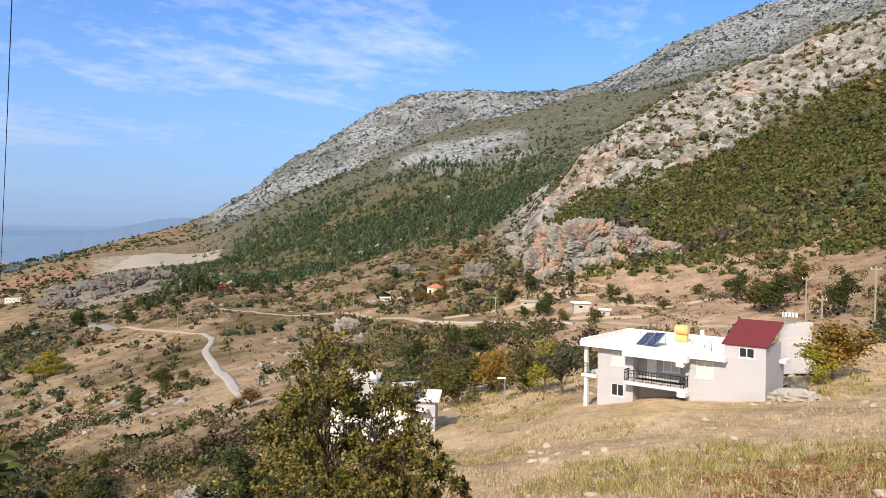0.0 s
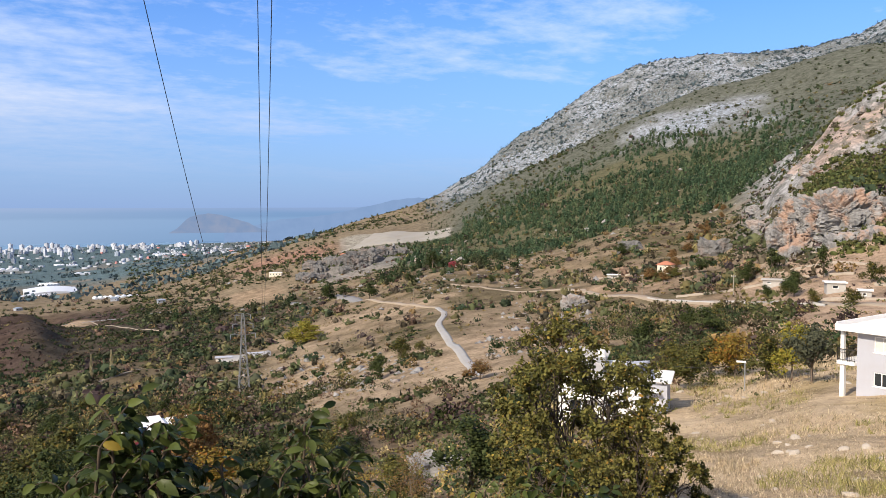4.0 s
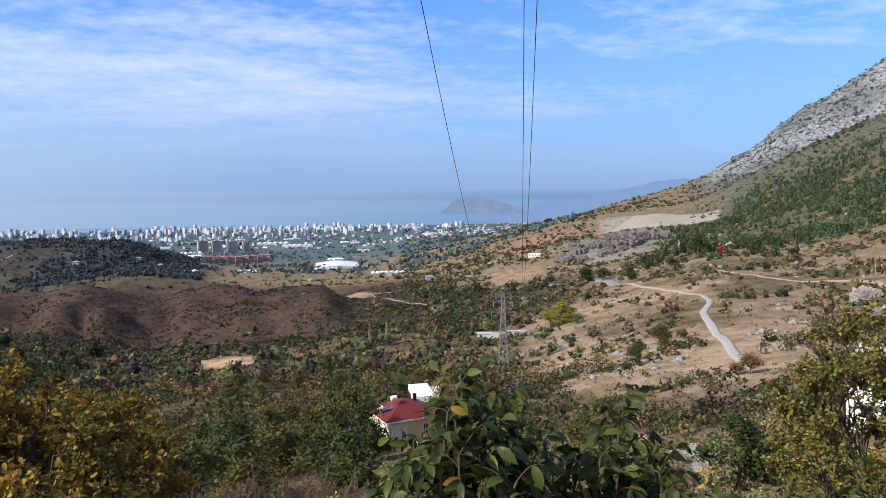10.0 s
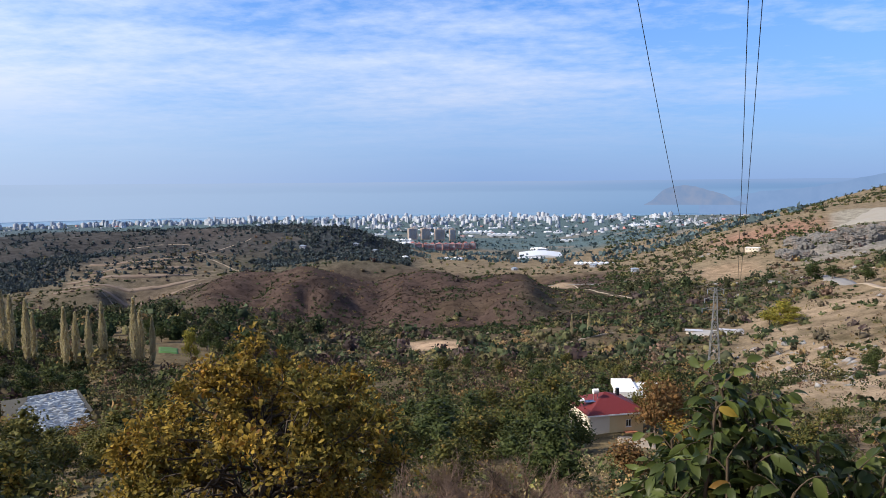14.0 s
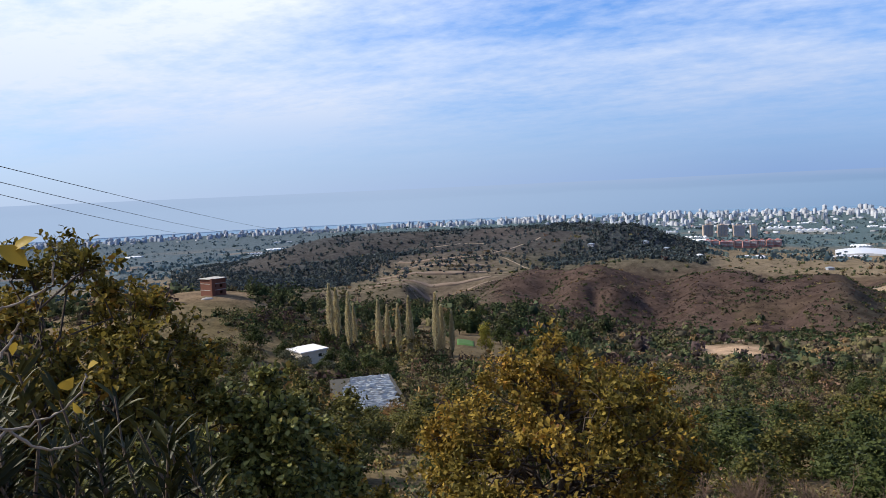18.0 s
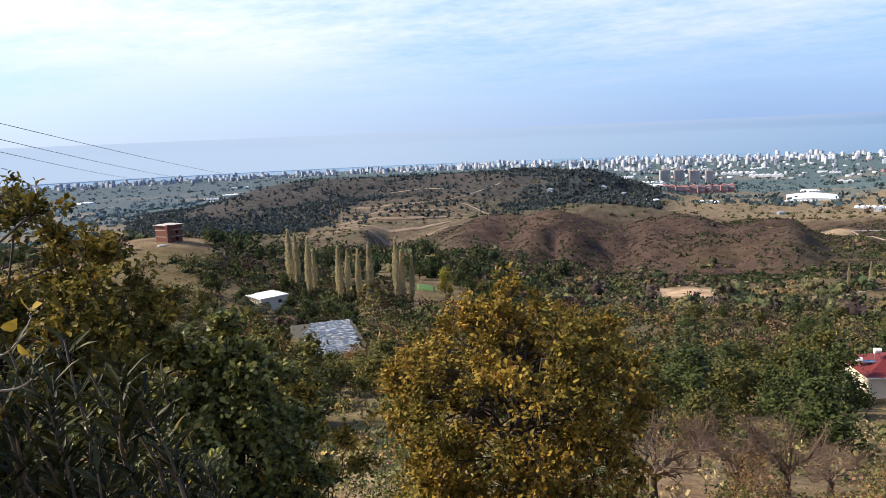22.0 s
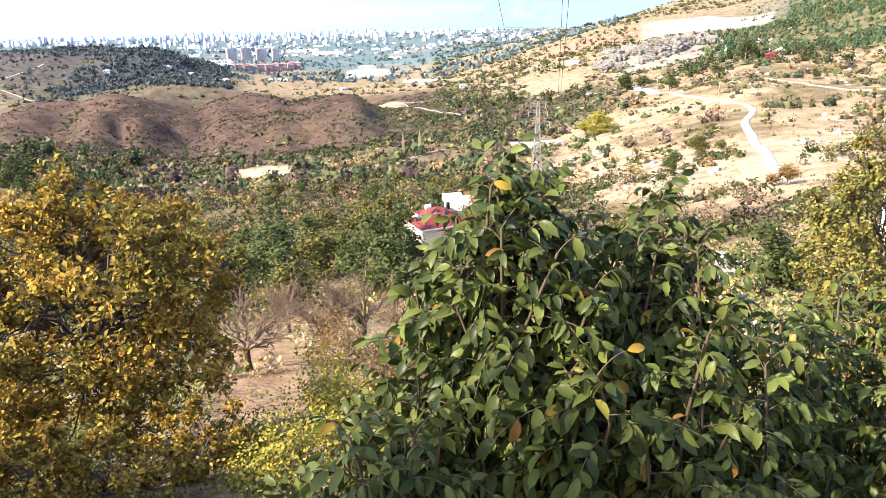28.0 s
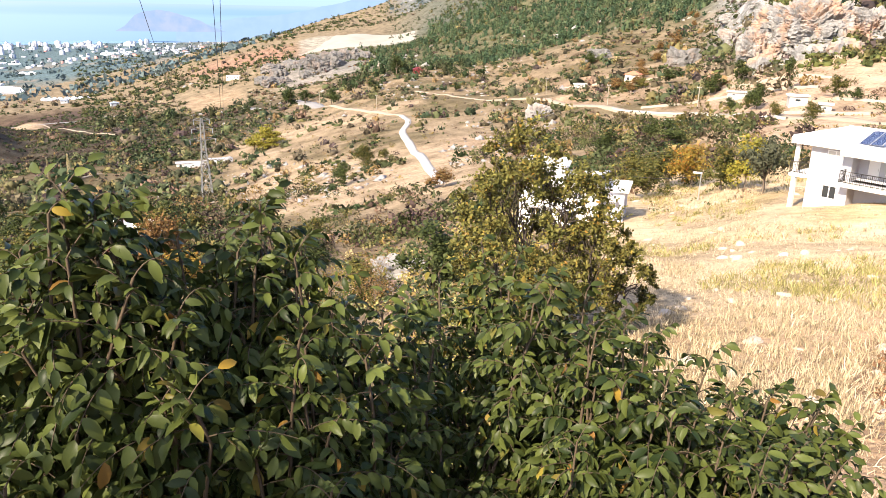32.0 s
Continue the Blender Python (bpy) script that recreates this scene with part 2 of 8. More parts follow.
def height(x, y):
    x, y = np.asarray(x, float), np.asarray(y, float)
    a, r = polar(x, y)
    share, tilt, off_crest = brown_hill(a, r)
    z = r * np.tan(np.radians(tilt_table(a, r) * (1 - share) + tilt * share))
    near = ramp01(r, 4, 30)
    z = z + near * 0.22 * rough(x, y, 6, 11, 3)
    z = z + ramp01(r, 60, 200) * 1.1 * rough(x, y, 34, 21, 3)
    z = z + ramp01(r, 250, 600) * (1 - ramp01(r, 2000, 2600) * (a < 30)) * 5.0 * rough(x, y, 150, 31, 4) * (1 - 0.75 * share)
    rock = crag(a, r, x, y)
    ridge = 1 - np.abs(rough(x, y, 95, 41, 4))
    z = z + rock * ramp01(r, 250, 700) * (ridge - 0.5) * (4 + 10 * ramp01(r, 800, 2000))
    z = z + rock * (1.6 + 1.2 * ramp01(r, 330, 360)) * rough(x, y, 14, 47, 3)
    gully = np.abs(rough(x + 0.4 * y, y, 420, 51, 4))
    z = z - ramp01(r, 1850, 2000) * ramp01(a, 31, 36) * (gully - 0.35) * -30
    # spurs and gullies down the brown hill
    z = z + share * (0.35 + 0.65 * ramp01(off_crest, 0, 130)) * (46 * (np.minimum(spurs(x, y), 0.5 + 0.12 * spurs(x, y)) - 0.3) + 9 * (np.abs(grain(x + 0.2 * y, y * 0.4, 30, 63)) - 0.35) + 1.2 * rough(x, y, 12, 67, 2))
    # spurs of the seaward hill
    sea_hill = bump01(a, -48, -9, 3) * bump01(r, 950, 1480, 60)
    z = z + sea_hill * 26 * (np.abs(rough(x * 0.8 - y * 0.5, y * 0.5, 150, 77, 2)) - 0.4)
    # ribs up the face of the rock hill
    face = bump01(a, 52, 92, 2) * bump01(r, 340, 520, 10)
    z = z + face * rock * (3.4 * (np.abs(rough(a * 6 + r * 0.02, r * 0.16, 8, 69, 3)) - 0.4) + 0.9 * rough(x, y, 5, 73, 2))
    return np.maximum(z, SEA + 0.6)


def drop(x, y):
    return float(height(np.array([x]), np.array([y]))[0])


def at(az, r, lift=0.0):
    """The spot on the ground at that bearing and distance."""
    a = radians(az)
    x, y = r * math.sin(a), r * math.cos(a)
    return Vector((x, y, drop(x, y) + lift))

# ---- materials ----
MATS = {}


def material(name, build):
    if name not in MATS:
        m = bpy.data.materials.new(name)
        m.use_nodes = True
        build(Nodes(m.node_tree))
        MATS[name] = m
    return MATS[name]


def surface(n, colour, roughness=0.8, bump=None, strength=0.4, distance=0.05, metal=0.0, through_light=0.0, spec=0.3):
    values = {"Base Color": colour, "Roughness": roughness, "Metallic": metal, "Specular IOR Level": spec}
    if bump is not None:
        values["Normal"] = n.add("ShaderNodeBump", {"Height": bump, "Strength": strength, "Distance": distance}).outputs[0]
    sh = n.add("ShaderNodeBsdfPrincipled", values).outputs[0]
    if through_light:
        tr = n.add("ShaderNodeBsdfTranslucent", {0: colour}).outputs[0]
        sh = n.add("ShaderNodeMixShader", {0: through_light, 1: sh, 2: tr}).outputs[0]
    n.add("ShaderNodeOutputMaterial", {0: sh})


def plain(name, colour, roughness=0.7, wear=0.25, scale=1.2, metal=0.0, spec=0.3, dirt=(0.25, 0.2, 0.15)):
    """Paint, plaster, wood or metal with stains at two scales."""
    def build(n):
        pos = n.add("ShaderNodeTexCoord").outputs["Object"]
        big = n.noise(pos, scale, 5.0)
        small = n.noise(pos, scale * 14, 3.0)
        dark = n.mix(n.range(big, 0.45, 0.75, 0.0, wear), c4(*colour), c4(*[c * d * 3 for c, d in zip(colour, dirt)]))
        col = n.mix(n.range(small, 0.3, 0.8, 0.0, wear * 0.5), dark, c4(*[min(1, c * 1.2) for c in colour]))
        surface(n, col, roughness, small, 0.15, 0.01, metal, spec=spec)
    return material(name, build)


def ground_look(n):
    pos = n.add("ShaderNodeNewGeometry").outputs["Position"]
    base = n.add("ShaderNodeVertexColor", layer_name="soil").outputs[0]
    kind = n.add("ShaderNodeSeparateColor", {0: n.add("ShaderNodeVertexColor", layer_name="kind").outputs[0]})
    stone, grass, far = kind.outputs[0], kind.outputs[1], kind.outputs[2]
    blotch = n.noise(pos, 0.11, 5.0, 0.6)
    clod = n.noise(pos, 0.9, 5.0, 0.6)
    fine = n.noise(pos, 7.0, 3.0, 0.6)
    wide = n.noise(pos, 0.018, 5.0, 0.62)
    mixv = n.math("ADD", n.math("MULTIPLY", blotch, 0.5), n.math("ADD", n.math("MULTIPLY", clod, 0.35), n.math("MULTIPLY", fine, 0.25)))
    col = n.mix(n.range(mixv, 0.42, 0.68), n.mix(1.0, base, c4(0.48, 0.46, 0.42), "MULTIPLY"), n.mix(1.0, base, c4(1.5, 1.46, 1.4), "MULTIPLY"))
    # pale straw and bare crumbs in the dry field
    straw = n.math("MULTIPLY", n.range(fine, 0.52, 0.7), grass)
    col = n.mix(n.math("MULTIPLY", straw, 0.55), col, c4(0.52, 0.41, 0.24))
    # low dark scrub between bare rock
    tufts = n.range(n.noise(pos, 0.16, 6.0, 0.75), 0.505, 0.53)
    col = n.mix(n.math("MULTIPLY", n.math("MULTIPLY", tufts, stone), n.range(wide, 0.3, 0.62, 0.45, 1.0)), col, c4(0.085, 0.088, 0.07))
    cracks = n.add("ShaderNodeTexVoronoi", {"Vector": pos, "Scale": 0.09, "Randomness": 1.0}, feature="DISTANCE_TO_EDGE").outputs[0]
    col = n.mix(n.math("MULTIPLY", n.range(cracks, 0.0, 0.09, 0.5, 0.0), stone), col, c4(0.13, 0.125, 0.12))
    surface(n, col, 0.95, n.math("ADD", clod, n.math("MULTIPLY", cracks, stone)), 0.7, 0.5, spec=0.02)


def leaf_look(name, dark, light, autumn=None, share=0.0, shine=0.45, thin=0.28, spec=0.05, bough=None):
    """Leaves: every one differs a little, some have turned."""
    def build(n):
        rnd = n.add("ShaderNodeNewGeometry").outputs["Random Per Island"]
        ob = n.add("ShaderNodeObjectInfo").outputs["Random"]
        pos = n.add("ShaderNodeTexCoord").outputs["Object"]
        col = n.ramp(rnd, (0.0, dark), (1.0 - share * 0.999, light))
        if autumn:
            pick = n.math("FRACT", n.math("MULTIPLY", rnd, 7.31))
            col = n.mix(n.range(pick, 1 - share, 1 - share + 0.05), col, n.ramp(n.math("FRACT", n.math("MULTIPLY", rnd, 17.7)), *[(i / max(1, len(autumn) - 1), a) for i, a in enumerate(autumn)]))
        if bough:
            # whole boughs that have stayed green
            col = n.mix(n.range(n.noise(pos, 0.55, 3.0, 0.6), 0.46, 0.58, 0.0, 0.85), col, n.ramp(rnd, (0.0, bough[0]), (1.0, bough[1])))
        spot = n.noise(pos, 2.2, 3.0)
        col = n.mix(1.0, col, n.ramp(n.math("ADD", n.math("MULTIPLY", spot, 0.8), n.math("MULTIPLY", ob, 0.2)), (0.3, 0.72), (0.75, 1.28)), "MULTIPLY")
        surface(n, col, shine, through_light=thin, spec=spec)
    return material(name, build)


def clump_look(name):
    """Scrub and far trees: colour of each plant from its own tint, each leaf clump a shade apart."""
    def build(n):
        rnd = n.add("ShaderNodeNewGeometry").outputs["Random Per Island"]
        tint = n.add("ShaderNodeVertexColor", layer_name="tint").outputs[0]
        col = n.mix(1.0, tint, n.ramp(rnd, (0.0, 0.5), (1.0, 1.5)), "MULTIPLY")
        surface(n, col, 0.8, through_light=0.15, spec=0.03)
    return material(name, build)


GROUND = material("earth", ground_look)
CLUMP = clump_look("scrub_leaves")

# ---- ground ----


def mesh_np(name, verts, tris, mat, smooth=False, colours=()):
    """One mesh from arrays of corners and triangles (or quads)."""
    me = bpy.data.meshes.new(name)
    k = tris.shape[1]
    me.vertices.add(len(verts))
    me.vertices.foreach_set("co", np.ascontiguousarray(verts, dtype=np.float32).ravel())
    me.loops.add(len(tris) * k)
    me.loops.foreach_set("vertex_index", np.ascontiguousarray(tris, dtype=np.int32).ravel())
    me.polygons.add(len(tris))
    me.polygons.foreach_set("loop_start", np.arange(0, len(tris) * k, k, dtype=np.int32))
    if smooth:
        me.polygons.foreach_set("use_smooth", np.ones(len(tris), dtype=bool))
    for layer, values in colours:
        attr = me.color_attributes.new(layer, "FLOAT_COLOR", "POINT")
        attr.data.foreach_set("color", np.ascontiguousarray(np.c_[values, np.ones(len(values))], dtype=np.float32).ravel())
    me.update(calc_edges=True)
    me.materials.append(mat)
    return me


def blend(base, weight, colour):
    return base * (1 - weight[:, None]) + np.array(colour)[None] * weight[:, None]


def soil(x, y):
    """Base colour of the bare ground, with distance haze painted in, and its kind (stone, dry grass, far plain)."""
    a, r = polar(x, y)
    patch = rough(x, y, 45, 71, 4)
    small = rough(x, y, 9, 75, 3)
    col = np.tile(np.array((0.20, 0.155, 0.105)), (len(x), 1))
    col = blend(col, ramp01(patch, 0.1, 0.7) * 0.6, (0.17, 0.125, 0.085))
    col = blend(col, ramp01(r, 450, 900) * 0.45, (0.17, 0.145, 0.10))
    low = ramp01(rough(x, y, 26, 77, 4), -0.15, 0.45) * bump01(r, 90, 700, 60)
    col = blend(col, low * 0.75, (0.095, 0.08, 0.048))
    # damp tree-grown hollow under the house
    hollow = bump01(r, 30, 240, 25) * bump01(a, -80, 22, 6)
    col = blend(col, hollow * 0.75, (0.13, 0.105, 0.058))
    green_slope = bump01(r, 150, 430, 40) * bump01(a, -34, 17, 4)
    col = blend(col, green_slope * 0.75, (0.115, 0.092, 0.058))
    col = blend(col, bump01(a, -12, 16, 4) * bump01(r, 330, 680, 50) * 0.7, (0.095, 0.078, 0.05))
    # red earth below the bare fruit trees
    col = blend(col, bump01(a, -14, 4, 3) * bump01(r, 14, 34, 5) * 0.8, (0.165, 0.108, 0.07))
    grass = bump01(a, 46, 100, 3.5) * (1 - ramp01(r, 100, 150)) * ramp01(r, 5, 12)
    col = blend(col, grass, (0.42, 0.325, 0.22))
    col = blend(col, bump01(a, 46, 75, 4) * bump01(r, 4, 20, 4) * 0.8, (0.30, 0.20, 0.13))
    col = blend(col, grass * ramp01(small + patch * 0.5, 0.25, 0.8) * 0.55, (0.30, 0.225, 0.10))
    rust = bump01(a, 66, 110, 4) * bump01(r, 8, 36, 6)
    col = blend(col, rust * ramp01(small, -0.4, 0.5) * 0.8, (0.24, 0.105, 0.06))
    tan = bump01(a, 17, 37, 4) * bump01(r, 120, 420, 30) * ramp01(patch, -0.7, 0.3)
    col = blend(col, tan * 0.9, (0.285, 0.22, 0.155))
    brown = bump01(a, -29, 9, 3) * bump01(r, 395, 960, 40)
    col = blend(col, brown * 0.95, (0.06, 0.042, 0.038))
    col = blend(col, brown * ramp01(patch, 0.3, 0.9) * 0.5, (0.08, 0.06, 0.04))
    maquis = bump01(a, 1, 21, 2) * bump01(r, 430, 690, 30)
    col = blend(col, maquis * 0.85, (0.062, 0.055, 0.04))
    bald = bump01(a, 52, 80, 2) * bump01(r, 130, 290, 14) + bump01(a, 34, 56, 3) * bump01(r, 210, 420, 20) * ramp01(patch, -0.3, 0.2)
    col = blend(col, np.clip(bald, 0, 1) * 0.55, (0.30, 0.215, 0.152))
    clear = bump01(a, -8.2, -4.2, 0.5) * bump01(r, 312, 345, 7)
    col = blend(col, clear, (0.40, 0.29, 0.20))
    clear = bump01(a, 1.2, 4.6, 0.4) * bump01(r, 690, 760, 12)
    col = blend(col, clear, (0.34, 0.26, 0.18))
    pine = bump01(a, -46, -9, 3) * bump01(r, 980, 1750, 80)
    # blue-grey haze mixed into the soil of the seaward hill
    col = blend(col, pine * 0.95, (0.052, 0.052, 0.055))
    col = blend(col, pine * ramp01(rough(x, y, 130, 103, 3) + 0.6 * ramp01(a, -24, -14), -0.05, 0.4) * 0.85, (0.055, 0.064, 0.07))
    col = blend(col, pine * bump01(a, -30, -17, 2) * ramp01(r, 1350, 1450) * ramp01(patch, -0.3, 0.3) * 0.5, (0.095, 0.082, 0.078))
    valley = bump01(a, -52, -8, 2) * bump01(r, 930, 1120, 50)
    col = blend(col, valley * 0.75, (0.085, 0.08, 0.058))
    terr = bump01(a, -34, -22, 2) * bump01(r, 850, 1150, 50)
    steps = 0.5 + 0.5 * np.sin(r * 2 * np.pi / 26 + 2 * patch)
    col = blend(col, terr * (0.15 + 0.45 * steps), (0.20, 0.16, 0.12))
    wood = bump01(a, 26, 57, 3) * bump01(r, 600, 1180, 60)
    col = blend(col, wood * 0.8, (0.075, 0.08, 0.045))
    scrubland = ramp01(a, 27, 33) * ramp01(r, 1000, 1150) + ramp01(a, 50, 56) * ramp01(r, 480, 520)
    col = blend(col, np.clip(scrubland, 0, 1) * 0.9, (0.085, 0.095, 0.08))
    # land under the far mountain turned bluish, haze in the base colour
    col = blend(col, ramp01(r, 1750, 1900) * ramp01(a, 28, 33), (0.10, 0.117, 0.128))
    yard = bump01(a + 0.8 * grain(x, y, 40, 79), 14, 18.2, 0.6) * bump01(r + 30 * grain(x, y, 50, 83), 700, 820, 24)
    col = blend(col, yard * 0.7, (0.30, 0.22, 0.15))
    bank = bump01(a, 22.4, 31.0, 0.35) * bump01(r, 1005, 1190, 16)
    col = blend(col, bank, (0.25, 0.235, 0.20))
    red = bump01(a, 15, 22, 1.5) * bump01(r, 950, 1150, 50)
    col = blend(col, red * 0.7, (0.28, 0.16, 0.12))
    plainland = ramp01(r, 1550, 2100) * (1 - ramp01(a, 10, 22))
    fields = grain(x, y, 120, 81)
    # coastal plain pulled towards blue: painted haze over the real fields
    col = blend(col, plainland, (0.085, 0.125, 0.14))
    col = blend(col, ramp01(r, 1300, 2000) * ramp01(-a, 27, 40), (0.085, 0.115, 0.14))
    col = blend(col, plainland * ramp01(fields, 0.2, 0.5) * 0.6 * (1 - ramp01(r, 2300, 3200)), (0.22, 0.18, 0.145))
    terraced = bump01(a, 53, 76, 2) * bump01(r, 125, 275, 14) * (0.45 + 0.55 * ramp01(small, -0.5, 0.3))
    col = blend(col, terraced * 0.85, (0.36, 0.265, 0.195))
    behind = bump01(a, -46, -24, 2) * bump01(r, 380, 900, 40)
    col = blend(col, behind * 0.85, (0.08, 0.07, 0.052))
    stone = crag(a, r, x, y)
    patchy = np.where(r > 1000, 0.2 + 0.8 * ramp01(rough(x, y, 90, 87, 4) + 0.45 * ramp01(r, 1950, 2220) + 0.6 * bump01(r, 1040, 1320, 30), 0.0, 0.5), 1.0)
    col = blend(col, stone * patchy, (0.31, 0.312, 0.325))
    # rock beyond a kilometre gets a bluish coat of painted haze
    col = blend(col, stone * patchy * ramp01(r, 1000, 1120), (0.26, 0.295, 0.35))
    col = blend(col, stone * bump01(a, 15, 30, 1) * bump01(r, 700, 1100, 50) * 0.8, (0.17, 0.16, 0.152))
    orange = stone * (r < 600) * ramp01(rough(x, y, 26, 85, 3), 0.25, 0.7)
    col = blend(col, orange * 0.4, (0.42, 0.235, 0.14))
    slope = bump01(a, 60, 95, 3) * bump01(r, 285, 700, 20) * (1 - stone)
    col = blend(col, slope * 0.85, (0.066, 0.062, 0.032))
    return np.clip(col, 0.01, 0.9), np.c_[stone, grass, plainland]


def build_ground():
    az = np.concatenate([np.arange(-140, -66, 4.0), np.arange(-66, 84, 0.36), np.arange(84, 220, 4.0)])
    rad = np.concatenate([np.geomspace(1.0, 255, 150), np.linspace(258, 344, 40), np.linspace(346, 500, 70), np.geomspace(506, 1830, 120), np.linspace(1838, 2300, 110), np.geomspace(2320, 4400, 44)])
    A, R = np.meshgrid(np.radians(az), rad, indexing="ij")
    x, y = (R * np.sin(A)).ravel(), (R * np.cos(A)).ravel()
    z = height(x, y)
    na, nr = len(az), len(rad)
    i, j = np.meshgrid(np.arange(na), np.arange(nr - 1), indexing="ij")
    i2 = (i + 1) % na
    quads = np.stack([i * nr + j, i * nr + j + 1, i2 * nr + j + 1, i2 * nr + j], -1).reshape(-1, 4)
    # the patch underfoot
    verts = np.c_[x, y, z]
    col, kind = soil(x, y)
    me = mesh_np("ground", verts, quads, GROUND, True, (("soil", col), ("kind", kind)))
    ob = tagged(new("ground", me), "dry sunlit hillside falling to a coastal plain", "ground", kind="structure")
    bm = bmesh.new()
    bmesh.ops.create_circle(bm, cap_ends=True, segments=48, radius=1.06)
    for v in bm.verts:
        v.co.z = -1.76
    me = bpy.data.meshes.new("terrace")
    bm.to_mesh(me)
    bm.free()
    me.materials.append(plain("trodden_earth", (0.3, 0.22, 0.15), 0.95))
    tagged(new("ground_underfoot", me), "trodden bare earth at the viewpoint", "ground", kind="structure")
    return ob


ground = build_ground()

# ---- sea and distance ----


def sea_look(n):
    pos = n.add("ShaderNodeNewGeometry").outputs["Position"]
    swell = n.noise(n.add("ShaderNodeMapping", {"Vector": pos, "Scale": (0.01, 0.03, 0.01)}).outputs[0], 1.0, 6.0)
    col = n.mix(n.range(swell, 0.35, 0.7), c4(0.13, 0.235, 0.36), c4(0.19, 0.305, 0.44))
    surface(n, col, 0.45, swell, 0.2, 0.4, spec=0.3)


def ring(name, r0, z0, r1, z1, a0, a1, mat, n=160):
    a = np.radians(np.linspace(a0, a1, n + 1))
    v = np.concatenate([np.c_[r0 * np.sin(a), r0 * np.cos(a), np.full(n + 1, z0)], np.c_[r1 * np.sin(a), r1 * np.cos(a), np.full(n + 1, z1)]])
    k = np.arange(n)
    q = np.stack([k, k + 1, n + 2 + k, n + 1 + k], -1)
    return new(name, mesh_np(name, v, q, mat, True))


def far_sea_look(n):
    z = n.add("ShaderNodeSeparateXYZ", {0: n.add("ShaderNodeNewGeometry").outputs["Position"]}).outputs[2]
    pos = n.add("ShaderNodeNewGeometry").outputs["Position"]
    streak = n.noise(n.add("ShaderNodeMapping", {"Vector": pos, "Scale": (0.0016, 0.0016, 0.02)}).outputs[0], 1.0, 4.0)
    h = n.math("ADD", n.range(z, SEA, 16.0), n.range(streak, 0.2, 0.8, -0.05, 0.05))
    # self-glowing backdrop: haze and a cloud-shadow band are painted in this ramp
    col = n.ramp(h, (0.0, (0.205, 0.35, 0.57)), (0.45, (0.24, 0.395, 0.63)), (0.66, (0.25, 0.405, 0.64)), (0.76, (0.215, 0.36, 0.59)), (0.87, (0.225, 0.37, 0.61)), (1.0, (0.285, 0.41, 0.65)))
    # brighter haze towards the west, put into the colour as well
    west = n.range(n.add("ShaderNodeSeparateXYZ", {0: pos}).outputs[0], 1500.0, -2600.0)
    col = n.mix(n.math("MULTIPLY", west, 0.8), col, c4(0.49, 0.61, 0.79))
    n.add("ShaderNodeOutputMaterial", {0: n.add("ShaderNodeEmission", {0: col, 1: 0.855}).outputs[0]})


tagged(ring("water", 4000, SEA, 4960, SEA, -120, 60, material("sea_water", sea_look)), "calm pale blue sea", "sea", kind="structure")
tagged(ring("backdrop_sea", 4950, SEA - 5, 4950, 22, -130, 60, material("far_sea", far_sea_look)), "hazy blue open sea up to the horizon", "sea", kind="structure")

# ---- shaping tools ----


def part(name, bm, mat, parent, label="", smooth=False):
    """Links a bmesh as one mesh object under a thing or a part."""
    me = bpy.data.meshes.new(name)
    bm.to_mesh(me)
    bm.free()
    if smooth:
        for p in me.polygons:
            p.use_smooth = True
    me.materials.append(mat)
    return part_mesh(name, me, parent, label)


def part_mesh(name, me, parent, label=""):
    ob = new(name, me)
    ob.parent = parent
    if label:
        tagged(ob, label)
    return ob


def thing(name, m, label, category, group=""):
    ob = new(name)
    ob.empty_display_size = 0.2
    ob.matrix_world = m
    return tagged(ob, label, category, group)


def box(bm, x0, x1, y0, y1, z0, z1, bevel=0.0):
    r = bmesh.ops.create_cube(bm, size=1.0, matrix=Matrix.LocRotScale(((x0 + x1) / 2, (y0 + y1) / 2, (z0 + z1) / 2), None, (x1 - x0, y1 - y0, z1 - z0)))
    if bevel:
        edges = list({e for v in r["verts"] for e in v.link_edges})
        bmesh.ops.bevel(bm, geom=edges, offset=bevel, segments=1, affect="EDGES", profile=0.5)
    return bm


def boxes(*rows, bevel=0.0):
    bm = bmesh.new()
    for row in rows:
        box(bm, *row, bevel=bevel)
    return bm


def rod(bm, a, b, r, sides=8, r2=None):
    a, b = Vector(a), Vector(b)
    d = b - a
    m = Matrix.Translation((a + b) / 2) @ d.to_track_quat("Z", "Y").to_matrix().to_4x4()
    bmesh.ops.create_cone(bm, cap_ends=True, segments=sides, radius1=r, radius2=r if r2 is None else r2, depth=d.length, matrix=m)
    return bm


def rods(*rows, sides=8):
    bm = bmesh.new()
    for a, b, r in rows:
        rod(bm, a, b, r, sides)
    return bm


def unit(v):
    return v / np.maximum(np.linalg.norm(v, axis=-1, keepdims=True), 1e-9)


